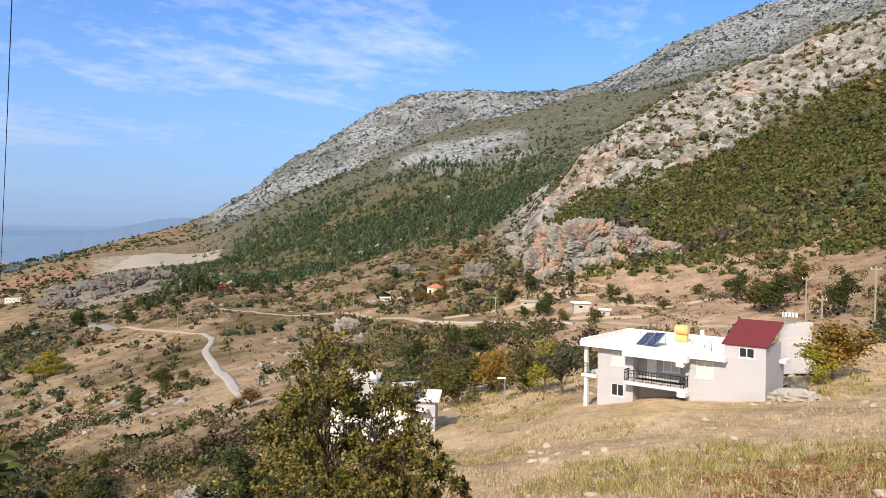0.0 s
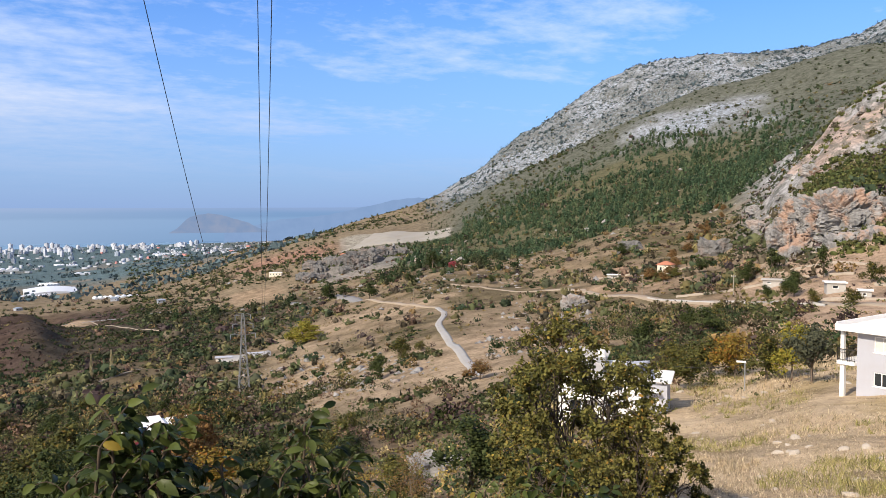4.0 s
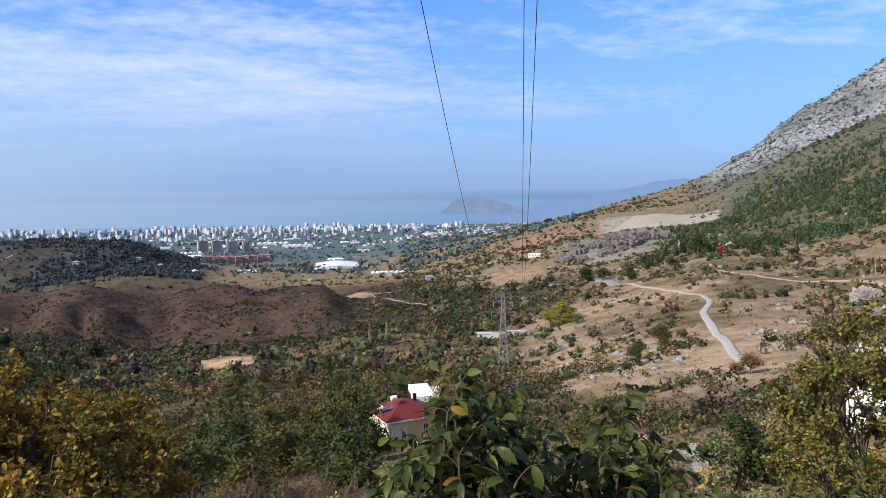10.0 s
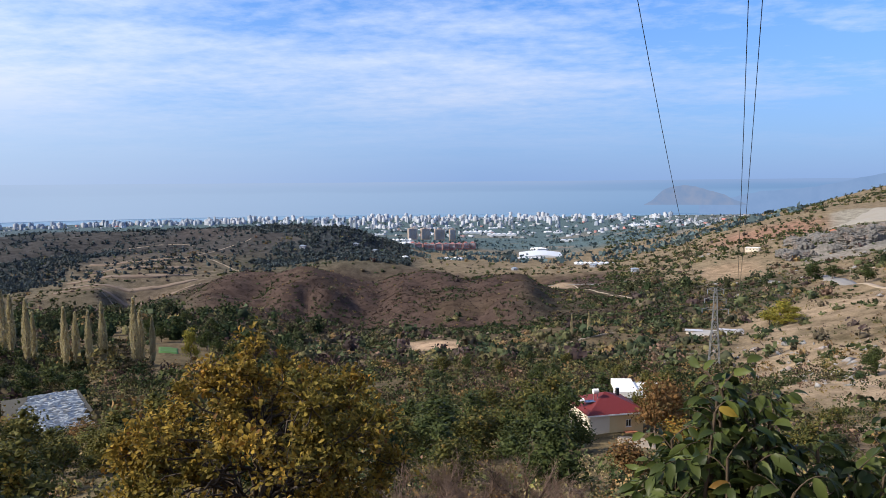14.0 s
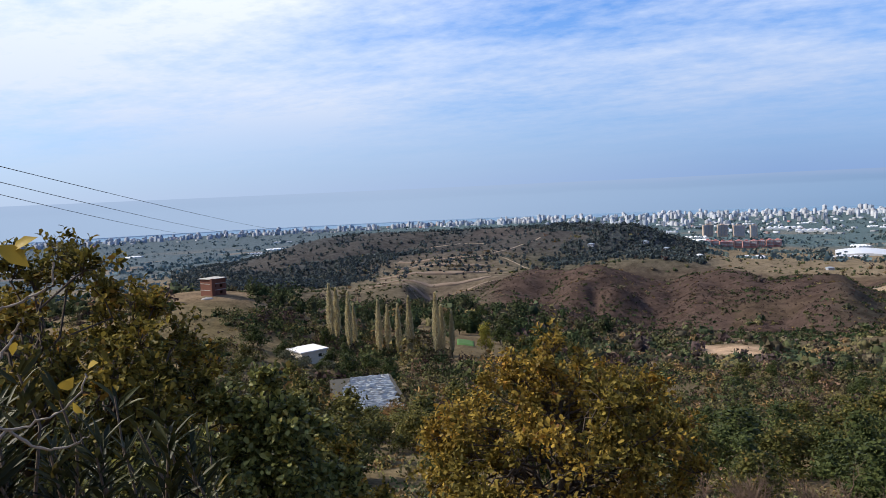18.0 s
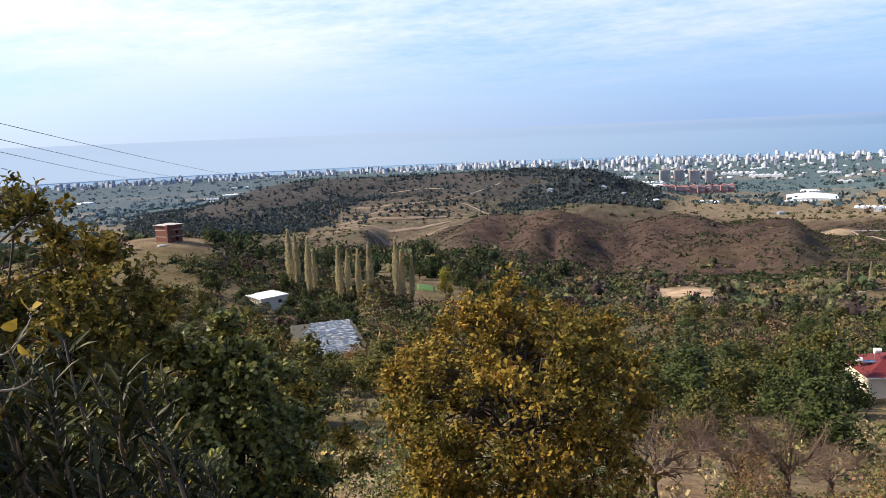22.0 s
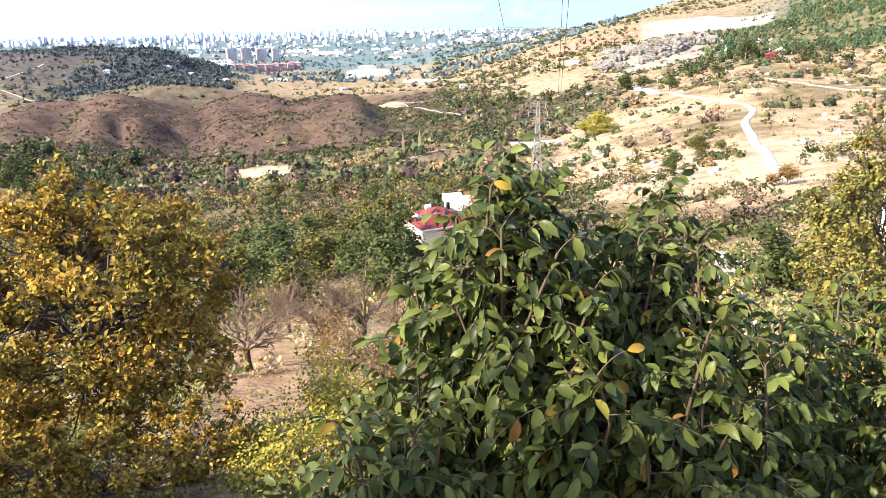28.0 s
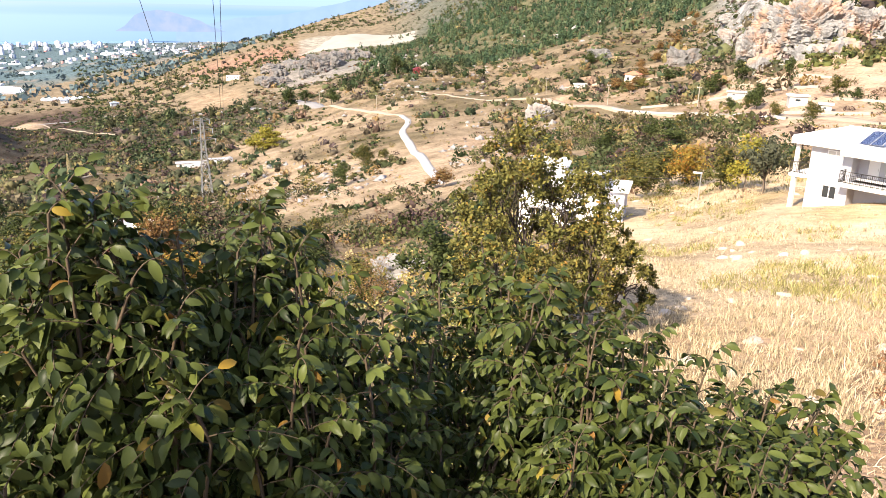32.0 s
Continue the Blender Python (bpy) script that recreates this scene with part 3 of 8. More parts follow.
def tubes(paths, sides=6):
    """Corners and quads of tapered limbs: each path is (points, radii)."""
    vs, qs, base = [], [], 0
    ang = np.linspace(0, 2 * np.pi, sides, endpoint=False)
    for pts, rad in paths:
        pts, rad = np.asarray(pts, float), np.asarray(rad, float)
        n = len(pts)
        d = unit(np.gradient(pts, axis=0))
        ref = np.tile(np.array([0.31, 0.87, 0.38]), (n, 1))
        u = unit(np.cross(d, ref))
        v = np.cross(d, u)
        vs.append((pts[:, None] + rad[:, None, None] * (np.cos(ang)[None, :, None] * u[:, None] + np.sin(ang)[None, :, None] * v[:, None])).reshape(-1, 3))
        i, j = np.meshgrid(np.arange(n - 1), np.arange(sides), indexing="ij")
        k = (j + 1) % sides
        qs.append((np.stack([i * sides + j, i * sides + k, (i + 1) * sides + k, (i + 1) * sides + j], -1).reshape(-1, 4)) + base)
        base += n * sides
    return np.concatenate(vs), np.concatenate(qs)


def bend(a, b, sag, n, rng, wobble=0.05):
    """A limb from a to b that bows upward or sags, with knees."""
    a, b = np.asarray(a, float), np.asarray(b, float)
    t = np.linspace(0, 1, n)[:, None]
    p = a + (b - a) * t + np.array([0, 0, 1]) * sag * 4 * t * (1 - t)
    w = rng.normal(size=(n, 3)) * wobble * np.linalg.norm(b - a)
    w[0] = w[-1] = 0
    return p + w


def leaves(centres, way, up, length, width, style="oval", cup=0.18, droop=0.0):
    """Corners and triangles of single leaves: a folded blade round its midrib."""
    d = unit(way)
    s = unit(np.cross(d, up))
    n = np.cross(s, d)
    L, W = np.asarray(length)[:, None], np.asarray(width)[:, None]
    if style == "oval":
        prof = ((0.0, 0.0, 0.0), (0.28, 0.8, 0.0), (0.62, 0.92, -0.25), (1.0, 0.0, -1.0))
    elif style == "broad":
        prof = ((0.0, 0.0, 0.0), (0.14, 0.62, 0.02), (0.42, 1.0, -0.1), (0.74, 0.8, -0.45), (1.0, 0.0, -1.0))
    elif style == "lance":
        prof = ((0.0, 0.0, 0.0), (0.3, 0.9, 0.0), (0.7, 0.75, -0.3), (1.0, 0.0, -1.0))
    else:
        prof = ((0.0, 0.0, 0.0), (0.35, 0.7, 0.0), (0.72, 1.0, -0.3), (1.0, 0.0, -0.8))
    vs = []
    for t, w, dr in prof:
        mid = centres + d * L * t + n * L * droop * dr
        if w == 0:
            vs.append(mid)
        else:
            vs += [mid - s * W * w * 0.5 + n * W * cup, mid, mid + s * W * w * 0.5 + n * W * cup]
    V = np.stack(vs, 1)
    tri, k = [[0, 2, 1], [0, 3, 2]], V.shape[1]
    for i in range(1, k - 4, 3):
        tri += [[i, i + 1, i + 4], [i, i + 4, i + 3], [i + 1, i + 2, i + 5], [i + 1, i + 5, i + 4]]
    tri = np.array(tri + [[k - 4, k - 3, k - 1], [k - 3, k - 2, k - 1]])
    F = (tri[None] + (np.arange(len(centres)) * k)[:, None, None]).reshape(-1, 3)
    return V.reshape(-1, 3), F


def flecks(centres, rng, size, lean=0.5, outward=None):
    """Corners and triangles of small leaf clumps seen from far: kinked four-cornered blades."""
    n = len(centres)
    a = unit(rng.normal(size=(n, 3)))
    nrm = rng.normal(size=(n, 3)) + np.array([0, 0, lean])
    if outward is not None:
        nrm = nrm + outward * 1.0
    b = unit(np.cross(a, unit(nrm)))
    s = np.asarray(size)[:, None]
    a = np.cross(b, unit(nrm))
    k = unit(nrm) * s * rng.uniform(-0.25, 0.25, (n, 1))
    ring = []
    for i in range(4):
        th = np.pi / 2 * i + rng.uniform(-0.4, 0.4, (n, 1))
        rr = s * rng.uniform(0.34, 0.62, (n, 1))
        ring.append(centres + a * np.cos(th) * rr + b * np.sin(th) * rr * 0.8 + (k if i % 2 else 0))
    V = np.stack(ring, 1)
    F = (np.array([[0, 1, 2], [0, 2, 3]])[None] + (np.arange(n) * 4)[:, None, None]).reshape(-1, 3)
    return V.reshape(-1, 3), F


def plants(name, label, pos, size, tall, tint, per, rng, leaf=0.34, cone=0.0, category="scrub", heart=5):
    """Many bushes or far trees that nobody could count, as one object of leaf clumps."""
    n = len(pos)
    o = unit(rng.normal(size=(n, per, 3)))
    rad = rng.uniform(0.45, 1.0, (n, per, 1)) ** 0.5
    lump = 1 + 0.35 * np.sin(o[..., :1] * 4 + rng.uniform(0, 6, (n, 1, 1))) * np.cos(o[..., 1:2] * 3 + rng.uniform(0, 6, (n, 1, 1)))
    o = o * rad * lump
    zz = o[..., 2:] * 0.5 + 0.5
    o = np.concatenate([o[..., :2] * (1 - cone * np.clip(zz, 0, 1)), zz * tall[:, None, None] * 2 - 0.12], -1)
    # most plants spread wider one way than the other
    phi, wide = rng.uniform(0, np.pi, n), rng.uniform(0.85, 1.75 if cone == 0 else 1.1, n)
    axis = np.stack([np.cos(phi), np.sin(phi), 0 * phi], -1)

    def stretch(v):
        return v + (v @ axis[:, :, None]) * ((wide - 1)[:, None] * axis)[:, None]
    o = stretch(o)
    c = pos[:, None] + o * size[:, None, None] * np.array([0.5, 0.5, 0.5])
    out = unit(np.concatenate([o[..., :2], o[..., 2:] - tall[:, None, None]], -1)).reshape(-1, 3)
    s = (size[:, None] * leaf * rng.uniform(0.6, 1.25, (n, per))).ravel()
    V, F = flecks(c.reshape(-1, 3), rng, s, 0.35, out)
    shade = tint * rng.uniform(0.85, 1.15, (n, 1))
    col = np.repeat(shade, per * 4, axis=0)
    k = heart
    th = np.arange(k) * 2 * np.pi / max(k, 1)
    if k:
        # the dense heart of each plant, tinted darker below to paint its inner shade
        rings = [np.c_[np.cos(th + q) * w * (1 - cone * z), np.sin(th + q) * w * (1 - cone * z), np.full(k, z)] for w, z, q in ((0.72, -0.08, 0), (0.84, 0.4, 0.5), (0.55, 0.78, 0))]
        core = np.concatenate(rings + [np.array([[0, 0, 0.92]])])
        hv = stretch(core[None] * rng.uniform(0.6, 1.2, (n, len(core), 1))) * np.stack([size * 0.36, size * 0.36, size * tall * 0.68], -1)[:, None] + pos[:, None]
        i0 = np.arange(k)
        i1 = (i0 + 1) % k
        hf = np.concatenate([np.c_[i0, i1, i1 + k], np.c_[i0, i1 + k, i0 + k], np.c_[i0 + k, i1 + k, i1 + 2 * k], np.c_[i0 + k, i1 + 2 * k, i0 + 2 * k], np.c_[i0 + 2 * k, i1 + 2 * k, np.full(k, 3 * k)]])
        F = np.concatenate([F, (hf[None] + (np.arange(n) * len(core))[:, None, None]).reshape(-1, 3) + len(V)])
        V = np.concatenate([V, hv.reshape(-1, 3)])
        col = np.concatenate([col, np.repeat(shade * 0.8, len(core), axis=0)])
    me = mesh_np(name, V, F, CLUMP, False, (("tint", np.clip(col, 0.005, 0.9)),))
    return tagged(new(name, me), label, category, kind="stuff")


def strew(rng, n, az, r, keep=None, power=1.0):
    """Spots over a stretch of land, even to the eye from the viewpoint."""
    a = rng.uniform(az[0], az[1], n)
    d = np.exp(rng.uniform(math.log(r[0]) ** power, math.log(r[1]) ** power, n) ** (1 / power))
    x, y = d * np.sin(np.radians(a)), d * np.cos(np.radians(a))
    if keep is not None:
        ok = keep(a, d, x, y) > rng.uniform(0, 1, n)
        a, d, x, y = a[ok], d[ok], x[ok], y[ok]
    return a, d, np.c_[x, y, height(x, y)]


def tinted(rng, n, *colours):
    c = np.array(colours)
    return c[rng.integers(0, len(c), n)]


# ---- scrub and woods on the slopes ----
GREENS = ((0.075, 0.086, 0.034), (0.096, 0.10, 0.042), (0.13, 0.115, 0.05), (0.06, 0.072, 0.033))
DARKS = ((0.036, 0.053, 0.024), (0.044, 0.06, 0.028), (0.06, 0.064, 0.033))
TURNED = ((0.23, 0.165, 0.06), (0.19, 0.125, 0.055), (0.17, 0.14, 0.055), (0.17, 0.11, 0.075))
HEATH = ((0.074, 0.05, 0.045), (0.067, 0.049, 0.043), (0.06, 0.049, 0.039), (0.086, 0.058, 0.051))


def lanes(a, r):
    """1 on roads, yards and open clearings where nothing grows."""
    road = np.zeros_like(a)
    for line in ROADS:
        for (a0, r0), (a1, r1) in zip(line, line[1:]):
            x0, y0, x1, y1 = (r0 * math.sin(radians(a0)), r0 * math.cos(radians(a0)), r1 * math.sin(radians(a1)), r1 * math.cos(radians(a1)))
            x, y = r * np.sin(np.radians(a)), r * np.cos(np.radians(a))
            t = np.clip(((x - x0) * (x1 - x0) + (y - y0) * (y1 - y0)) / max(1e-6, (x1 - x0) ** 2 + (y1 - y0) ** 2), 0, 1)
            road = np.maximum(road, np.hypot(x - x0 - t * (x1 - x0), y - y0 - t * (y1 - y0)) < 5.5)
    yard = bump01(a, 14.2, 18.5, 0.3) * bump01(r, 695, 815, 10)
    bank = bump01(a, 22.0, 32.0, 0.2) * bump01(r, 985, 1340, 6)
    clear = bump01(a, -8.4, -4.0, 0.3) * bump01(r, 308, 350, 4) + bump01(a, 1.0, 4.8, 0.2) * bump01(r, 680, 770, 6)
    house = (bump01(a, 57, 74, 0.5) * bump01(r, 55, 84, 2) + bump01(a, 2.5, 11, 0.4) * bump01(r, 70, 112, 2)
             + bump01(a, 40, 49, 0.4) * bump01(r, 62, 96, 2) + bump01(a, -48, -42.5, 0.2) * bump01(r, 225, 285, 4)
             + bump01(a, -42, -36, 0.4) * bump01(r, 160, 200, 3) + bump01(a, -37.5, -31, 0.4) * bump01(r, 92, 146, 3) + bump01(a, 12.5, 17.5, 0.3) * bump01(r, 330, 372, 3)
             + bump01(a, -27.5, -23, 0.3) * bump01(r, 190, 300, 5))
    return np.clip(road + yard + bank + clear + house, 0, 1)


ROADS = [
    [(24.0, 470), (26.2, 420), (28.4, 377), (29.9, 362), (30.7, 330), (29.75, 298), (30.3, 262), (31.2, 228), (32.2, 196), (32.95, 172)],
    [(31.0, 440), (36.0, 395), (40.6, 357), (45.7, 282), (51.6, 230), (57.7, 187), (63, 166), (70, 150), (74.2, 141)],
    [(-2, 700), (4.2, 739), (9.5, 739), (14, 690), (17.8, 663), (22, 610), (24.0, 470)],
    [(73.6, 141), (73.2, 120), (74.0, 96), (73.9, 85)],
    [(4.6, 735), (6.4, 610), (8.6, 520), (10.2, 505)],
    [(12.8, 352), (15.3, 354), (18.2, 336)],
]


def wild():
    rng = np.random.default_rng(7)

    def open_ground(a, r, x, y):
        field = bump01(a, 48, 100, 3) * (1 - ramp01(r, 95, 130))
        tan = bump01(a, 17, 37, 3) * bump01(r, 118, 420, 22)
        bald = bump01(a, 57, 72, 2) * bump01(r, 150, 275, 12)
        gaps = ramp01(rough(x * 0.5 + y * 0.4, y * 1.1 - x * 0.3, 26, 91, 3) + 0.6 * bump01(a, -40, 16, 4) * (r < 420) + 0.5 * bump01(a, 2, 20, 2) * bump01(r, 420, 720, 30), -0.2, 0.3)
        return (0.12 + 0.88 * gaps) * (1 - 0.985 * field) * (1 - 0.62 * tan) * (1 - 0.8 * bald) * (1 - 0.9 * bump01(a, -29, 6, 3) * bump01(r, 400, 940, 30)) * (1 - lanes(a, r)) * (1 - 0.8 * crag(a, r, x, y) * ((r < 700) | (r > 1300)))

    # bushes on the middle slopes
    a, r, p = strew(rng, 23000, (-66, 84), (95, 1250), open_ground)
    near = ramp01(r, 90, 300)
    s = rng.gamma(4.0, 0.55, len(a)) * (0.9 + 0.5 * near) + 0.5
    t = tinted(rng, len(a), *GREENS, *GREENS, *DARKS, *TURNED[1:], (0.085, 0.07, 0.04), (0.07, 0.06, 0.036), (0.10, 0.08, 0.05), *HEATH[:2])
    half = r < 260
    plants("bushes", "green and rusty maquis bushes on the dry slopes", p[half], s[half], rng.uniform(0.5, 0.9, half.sum()), t[half], 80, rng, 0.175, heart=0)
    # farther bushes paler and bluer: aerial haze painted into the tint
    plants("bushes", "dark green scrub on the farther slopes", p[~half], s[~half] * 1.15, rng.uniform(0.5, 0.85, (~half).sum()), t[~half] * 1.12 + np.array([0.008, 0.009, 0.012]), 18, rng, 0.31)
    # low dry herbs between them
    a, r, p = strew(rng, 24000, (-66, 84), (80, 700), lambda a, r, x, y: (1 - lanes(a, r)) * (1 - 0.85 * bump01(a, 48, 100, 3) * (r < 125)) * (0.25 + 0.75 * ramp01(rough(x, y, 26, 77, 4), -0.3, 0.3)))
    plants("undergrowth", "low dry herbs and thorny cushions", p, rng.uniform(0.4, 1.1, len(a)) * (0.7 + r / 300), rng.uniform(0.4, 0.7, len(a)), tinted(rng, len(a), *HEATH[:2], *TURNED, *GREENS, (0.24, 0.18, 0.09)), 10, rng, 0.38, heart=0)
    # low carpets of dark scrub over the middle slopes
    def carpet(a, r, x, y):
        tan = bump01(a, 18, 37, 3) * bump01(r, 118, 430, 22)
        return (1 - lanes(a, r)) * ramp01(rough(x * 0.5 + y * 0.4, y * 1.1 - x * 0.3, 30, 151, 4) + 0.35 * bump01(a, -12, 16, 4) * bump01(r, 240, 620, 30) + 0.8 * bump01(a, 2, 20, 2) * bump01(r, 430, 700, 25) - 0.45 * tan, -0.05, 0.25) * (1 - bump01(a, 50, 100, 3) * (r < 130)) * (1 - 0.85 * bump01(a, 56, 75, 2) * bump01(r, 140, 290, 10)) * (1 - 0.9 * bump01(a, -29, 6, 3) * bump01(r, 400, 940, 30)) * (1 - 0.8 * crag(a, r, x, y))
    a, r, p = strew(rng, 42000, (-66, 66), (120, 1000), carpet)
    plants("scrub_carpet", "low dark maquis spreading over the slopes", p, rng.gamma(4.0, 0.35, len(a)) * (0.7 + r / 500) + 0.4, rng.uniform(0.3, 0.55, len(a)), tinted(rng, len(a), *GREENS, *DARKS, *DARKS, (0.09, 0.07, 0.045), (0.10, 0.085, 0.045), (0.085, 0.058, 0.045)), 9, rng, 0.42, heart=4)
    # heath of the brown hill
    a, r, p = strew(rng, 24000, (-31, 13), (375, 900), lambda a, r, x, y: (1 - lanes(a, r)) * (0.35 + 0.65 * ramp01(rough(x, y, 60, 95, 3), -0.5, 0.4)))
    gully = 1 - spurs(p[:, 0], p[:, 1])
    green = rng.uniform(0, 1, len(a)) < 0.02 + 0.75 * ramp01(a, -9, 0) * ramp01(rough(p[:, 0], p[:, 1], 50, 97, 3), -0.3, 0.2) + 0.55 * ramp01(gully, 0.84, 0.97)
    t = np.where(green[:, None], tinted(rng, len(a), *DARKS), tinted(rng, len(a), *HEATH))
    plants("heath", "brown leafless heath covering the rounded hill", p, rng.uniform(0.9, 2.0, len(a)) * (1 + 1.0 * green), rng.uniform(0.3, 0.5, len(a)), t, 6, rng, 0.55, heart=0)
    # pine wood under the mountain
    a, r, p = strew(rng, 9000, (26, 58), (560, 1260), lambda a, r, x, y: bump01(a, 28, 56, 2) * (0.18 + 0.82 * ramp01(rough(x, y, 90, 99, 4), -0.35, 0.2)) * bump01(r, 620, 1180, 50) * (1 - lanes(a, r)))
    plants("pine_wood", "pine wood on the lower mountain", p, rng.uniform(4, 8, len(a)), rng.uniform(0.8, 1.35, len(a)), tinted(rng, len(a), (0.045, 0.075, 0.042), (0.06, 0.092, 0.048), (0.085, 0.108, 0.055)), 18, rng, 0.28, 0.55, "wood")
    # conifers of the seaward hill, blue-grey haze painted into their tints
    a, r, p = strew(rng, 17000, (-48, -8), (960, 1750), lambda a, r, x, y: (0.14 + 0.86 * ramp01(rough(x, y, 130, 103, 3) + 0.6 * ramp01(a, -24, -14), 0.0, 0.3)))
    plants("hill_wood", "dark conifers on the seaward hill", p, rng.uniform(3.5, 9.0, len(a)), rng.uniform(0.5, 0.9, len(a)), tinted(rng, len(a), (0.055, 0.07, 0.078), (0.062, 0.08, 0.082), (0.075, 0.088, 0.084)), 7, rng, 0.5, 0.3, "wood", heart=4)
    # oak scrub below the rock hill
    def oak_slope(a, r, x, y):
        return bump01(a, 56, 95, 2) * (1 - 0.93 * crag(a, r, x, y)) * (0.25 + 0.75 * ramp01(rough(x, y, 50, 107, 3), -0.6, 0.1)) * ramp01(r + (a - 65) * 2, 235, 300)
    a, r, p = strew(rng, 19000, (54, 84), (230, 500), oak_slope)
    plants("oak_scrub", "dense green oak scrub below the rock hill", p, rng.uniform(1.6, 4.4, len(a)), rng.uniform(0.5, 0.85, len(a)), tinted(rng, len(a), (0.085, 0.098, 0.034), (0.105, 0.112, 0.038), (0.07, 0.085, 0.034), (0.115, 0.105, 0.045)), 13, rng, 0.36)
    # bushes on the bare mountain, the far ones tinted bluer to paint haze
    a, r, p = strew(rng, 30000, (29, 84), (480, 2320), lambda a, r, x, y: (0.35 + 0.65 * ramp01(rough(x, y, 60, 109, 4), -0.3, 0.5)) * np.where(r < 1080, a > 53, 1) * np.where(r > 1850, 1.0, 0.7))
    a2, r2, p2 = strew(rng, 9000, (31, 84), (1860, 2300))
    a, r, p = np.concatenate([a, a2]), np.concatenate([r, r2]), np.concatenate([p, p2])
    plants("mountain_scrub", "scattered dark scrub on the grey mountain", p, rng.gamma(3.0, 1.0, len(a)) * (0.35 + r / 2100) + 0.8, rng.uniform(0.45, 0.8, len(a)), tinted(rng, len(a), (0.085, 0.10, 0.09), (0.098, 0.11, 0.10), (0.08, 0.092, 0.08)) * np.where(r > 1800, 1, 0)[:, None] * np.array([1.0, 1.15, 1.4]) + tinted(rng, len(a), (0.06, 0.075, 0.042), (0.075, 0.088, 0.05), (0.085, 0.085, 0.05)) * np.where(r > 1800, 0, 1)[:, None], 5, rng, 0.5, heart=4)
    # scrub over the seaward ridge
    a, r, p = strew(rng, 5200, (7, 40), (850, 2700), lambda a, r, x, y: (1 - lanes(a, r)) * (0.3 + 0.7 * ramp01(rough(x, y, 80, 115, 3), -0.4, 0.4)))
    plants("ridge_scrub", "mixed scrub and olive trees on the seaward ridge", p, rng.uniform(3, 8, len(a)) * (0.7 + r / 3500), rng.uniform(0.45, 0.75, len(a)), tinted(rng, len(a), *GREENS, *DARKS, (0.15, 0.12, 0.085)), 10, rng, 0.45, heart=4)
    # groves on the coastal plain, haze put into their blue tints
    a, r, p = strew(rng, 6500, (-66, 26), (1250, 4300), lambda a, r, x, y: (1 - bump01(a, -46, -9, 2) * (r < 1800)) * (0.3 + 0.7 * ramp01(grain(x, y, 140, 113), -0.1, 0.4)) * (1 - ramp01(a - (r - 2500) * 0.001, 17, 24)))
    plants("groves", "orchards on the coastal plain, tinted blue-green for haze", p, rng.uniform(8, 20, len(a)), rng.uniform(0.35, 0.6, len(a)), tinted(rng, len(a), (0.075, 0.112, 0.125), (0.09, 0.125, 0.135), (0.10, 0.13, 0.125)) + ramp01(-a, 22, 34)[:, None] * np.array([0.0, 0.008, 0.02]), 6, rng, 0.6, heart=0)


wild()

# ---- roads ----


def drape(name, line, width, mat, label, category, lift=0.16, step=4.0):
    """A road laid over the ground along bearings and distances, with a rounded crown and thick edges."""
    pts = np.array([(r * math.sin(radians(a)), r * math.cos(radians(a))) for a, r in line])
    for _ in range(3):
        q = np.empty((2 * len(pts), 2))
        q[0::2] = pts * 1.0
        q[1:-1:2] = (pts[:-1] * 0.5 + pts[1:] * 0.5)
        q[-1] = pts[-1]
        k = q.copy()
        k[1:-1] = (q[:-2] + 2 * q[1:-1] + q[2:]) / 4
        pts = k
    d = unit(np.gradient(pts, axis=0))
    side = np.c_[d[:, 1], -d[:, 0]]
    wob = 1 + 0.08 * grain(pts[:, 0], pts[:, 1], 7, 5)
    offs = np.array([-0.52, -0.5, -0.2, 0.2, 0.5, 0.52]) * width
    rise = np.array([-1.2, lift, lift + 0.06, lift + 0.06, lift, -1.2])
    mid = height(pts[:, 0], pts[:, 1])
    V = []
    for o, z in zip(offs, rise):
        p = pts + side * o * wob[:, None]
        h = np.maximum(height(p[:, 0], p[:, 1]), mid - 0.15 * abs(o)) if z > 0 else height(p[:, 0], p[:, 1])
        V.append(np.c_[p, h + z])
    V = np.stack(V, 1)
    n, m = V.shape[:2]
    i, j = np.meshgrid(np.arange(n - 1), np.arange(m - 1), indexing="ij")
    Q = np.stack([i * m + j, i * m + j + 1, (i + 1) * m + j + 1, (i + 1) * m + j], -1).reshape(-1, 4)
    return tagged(new(name, mesh_np(name, V.reshape(-1, 3), Q, mat, True)), label, category, kind="structure")


GRAVEL = plain("pale_gravel", (0.33, 0.315, 0.295), 0.95, 0.35, 0.25)
TARMAC = plain("worn_tarmac", (0.22, 0.21, 0.20), 0.9, 0.3, 0.2)
DIRT = plain("dirt_track", (0.33, 0.265, 0.195), 0.95, 0.35, 0.2)
drape("road_gravel", ROADS[0][3:], 2.7, GRAVEL, "pale gravel road bending down the slope", "road")
drape("road_lane", ROADS[0][:4], 2.6, DIRT, "narrow worn lane over the ridge", "road")
drape("road_upper", ROADS[1], 3.2, DIRT, "pale dirt lane along the upper terraces", "road")
drape("road_valley", ROADS[2], 7.0, TARMAC, "tarmac road across the valley", "road")
drape("road_drive", ROADS[3], 4.5, plain("pale_rubble", (0.55, 0.52, 0.48), 0.95, 0.4, 0.5), "stony white drive beside the house", "road")
drape("road_track", ROADS[4], 1.7, DIRT, "pale dirt track over the scrub hill", "road")

# ---- buildings ----
WHITE = plain("white_render", (0.78, 0.76, 0.73), 0.75, 0.18, 0.6)
GREYISH = plain("grey_render", (0.42, 0.425, 0.47), 0.8, 0.22, 0.5)
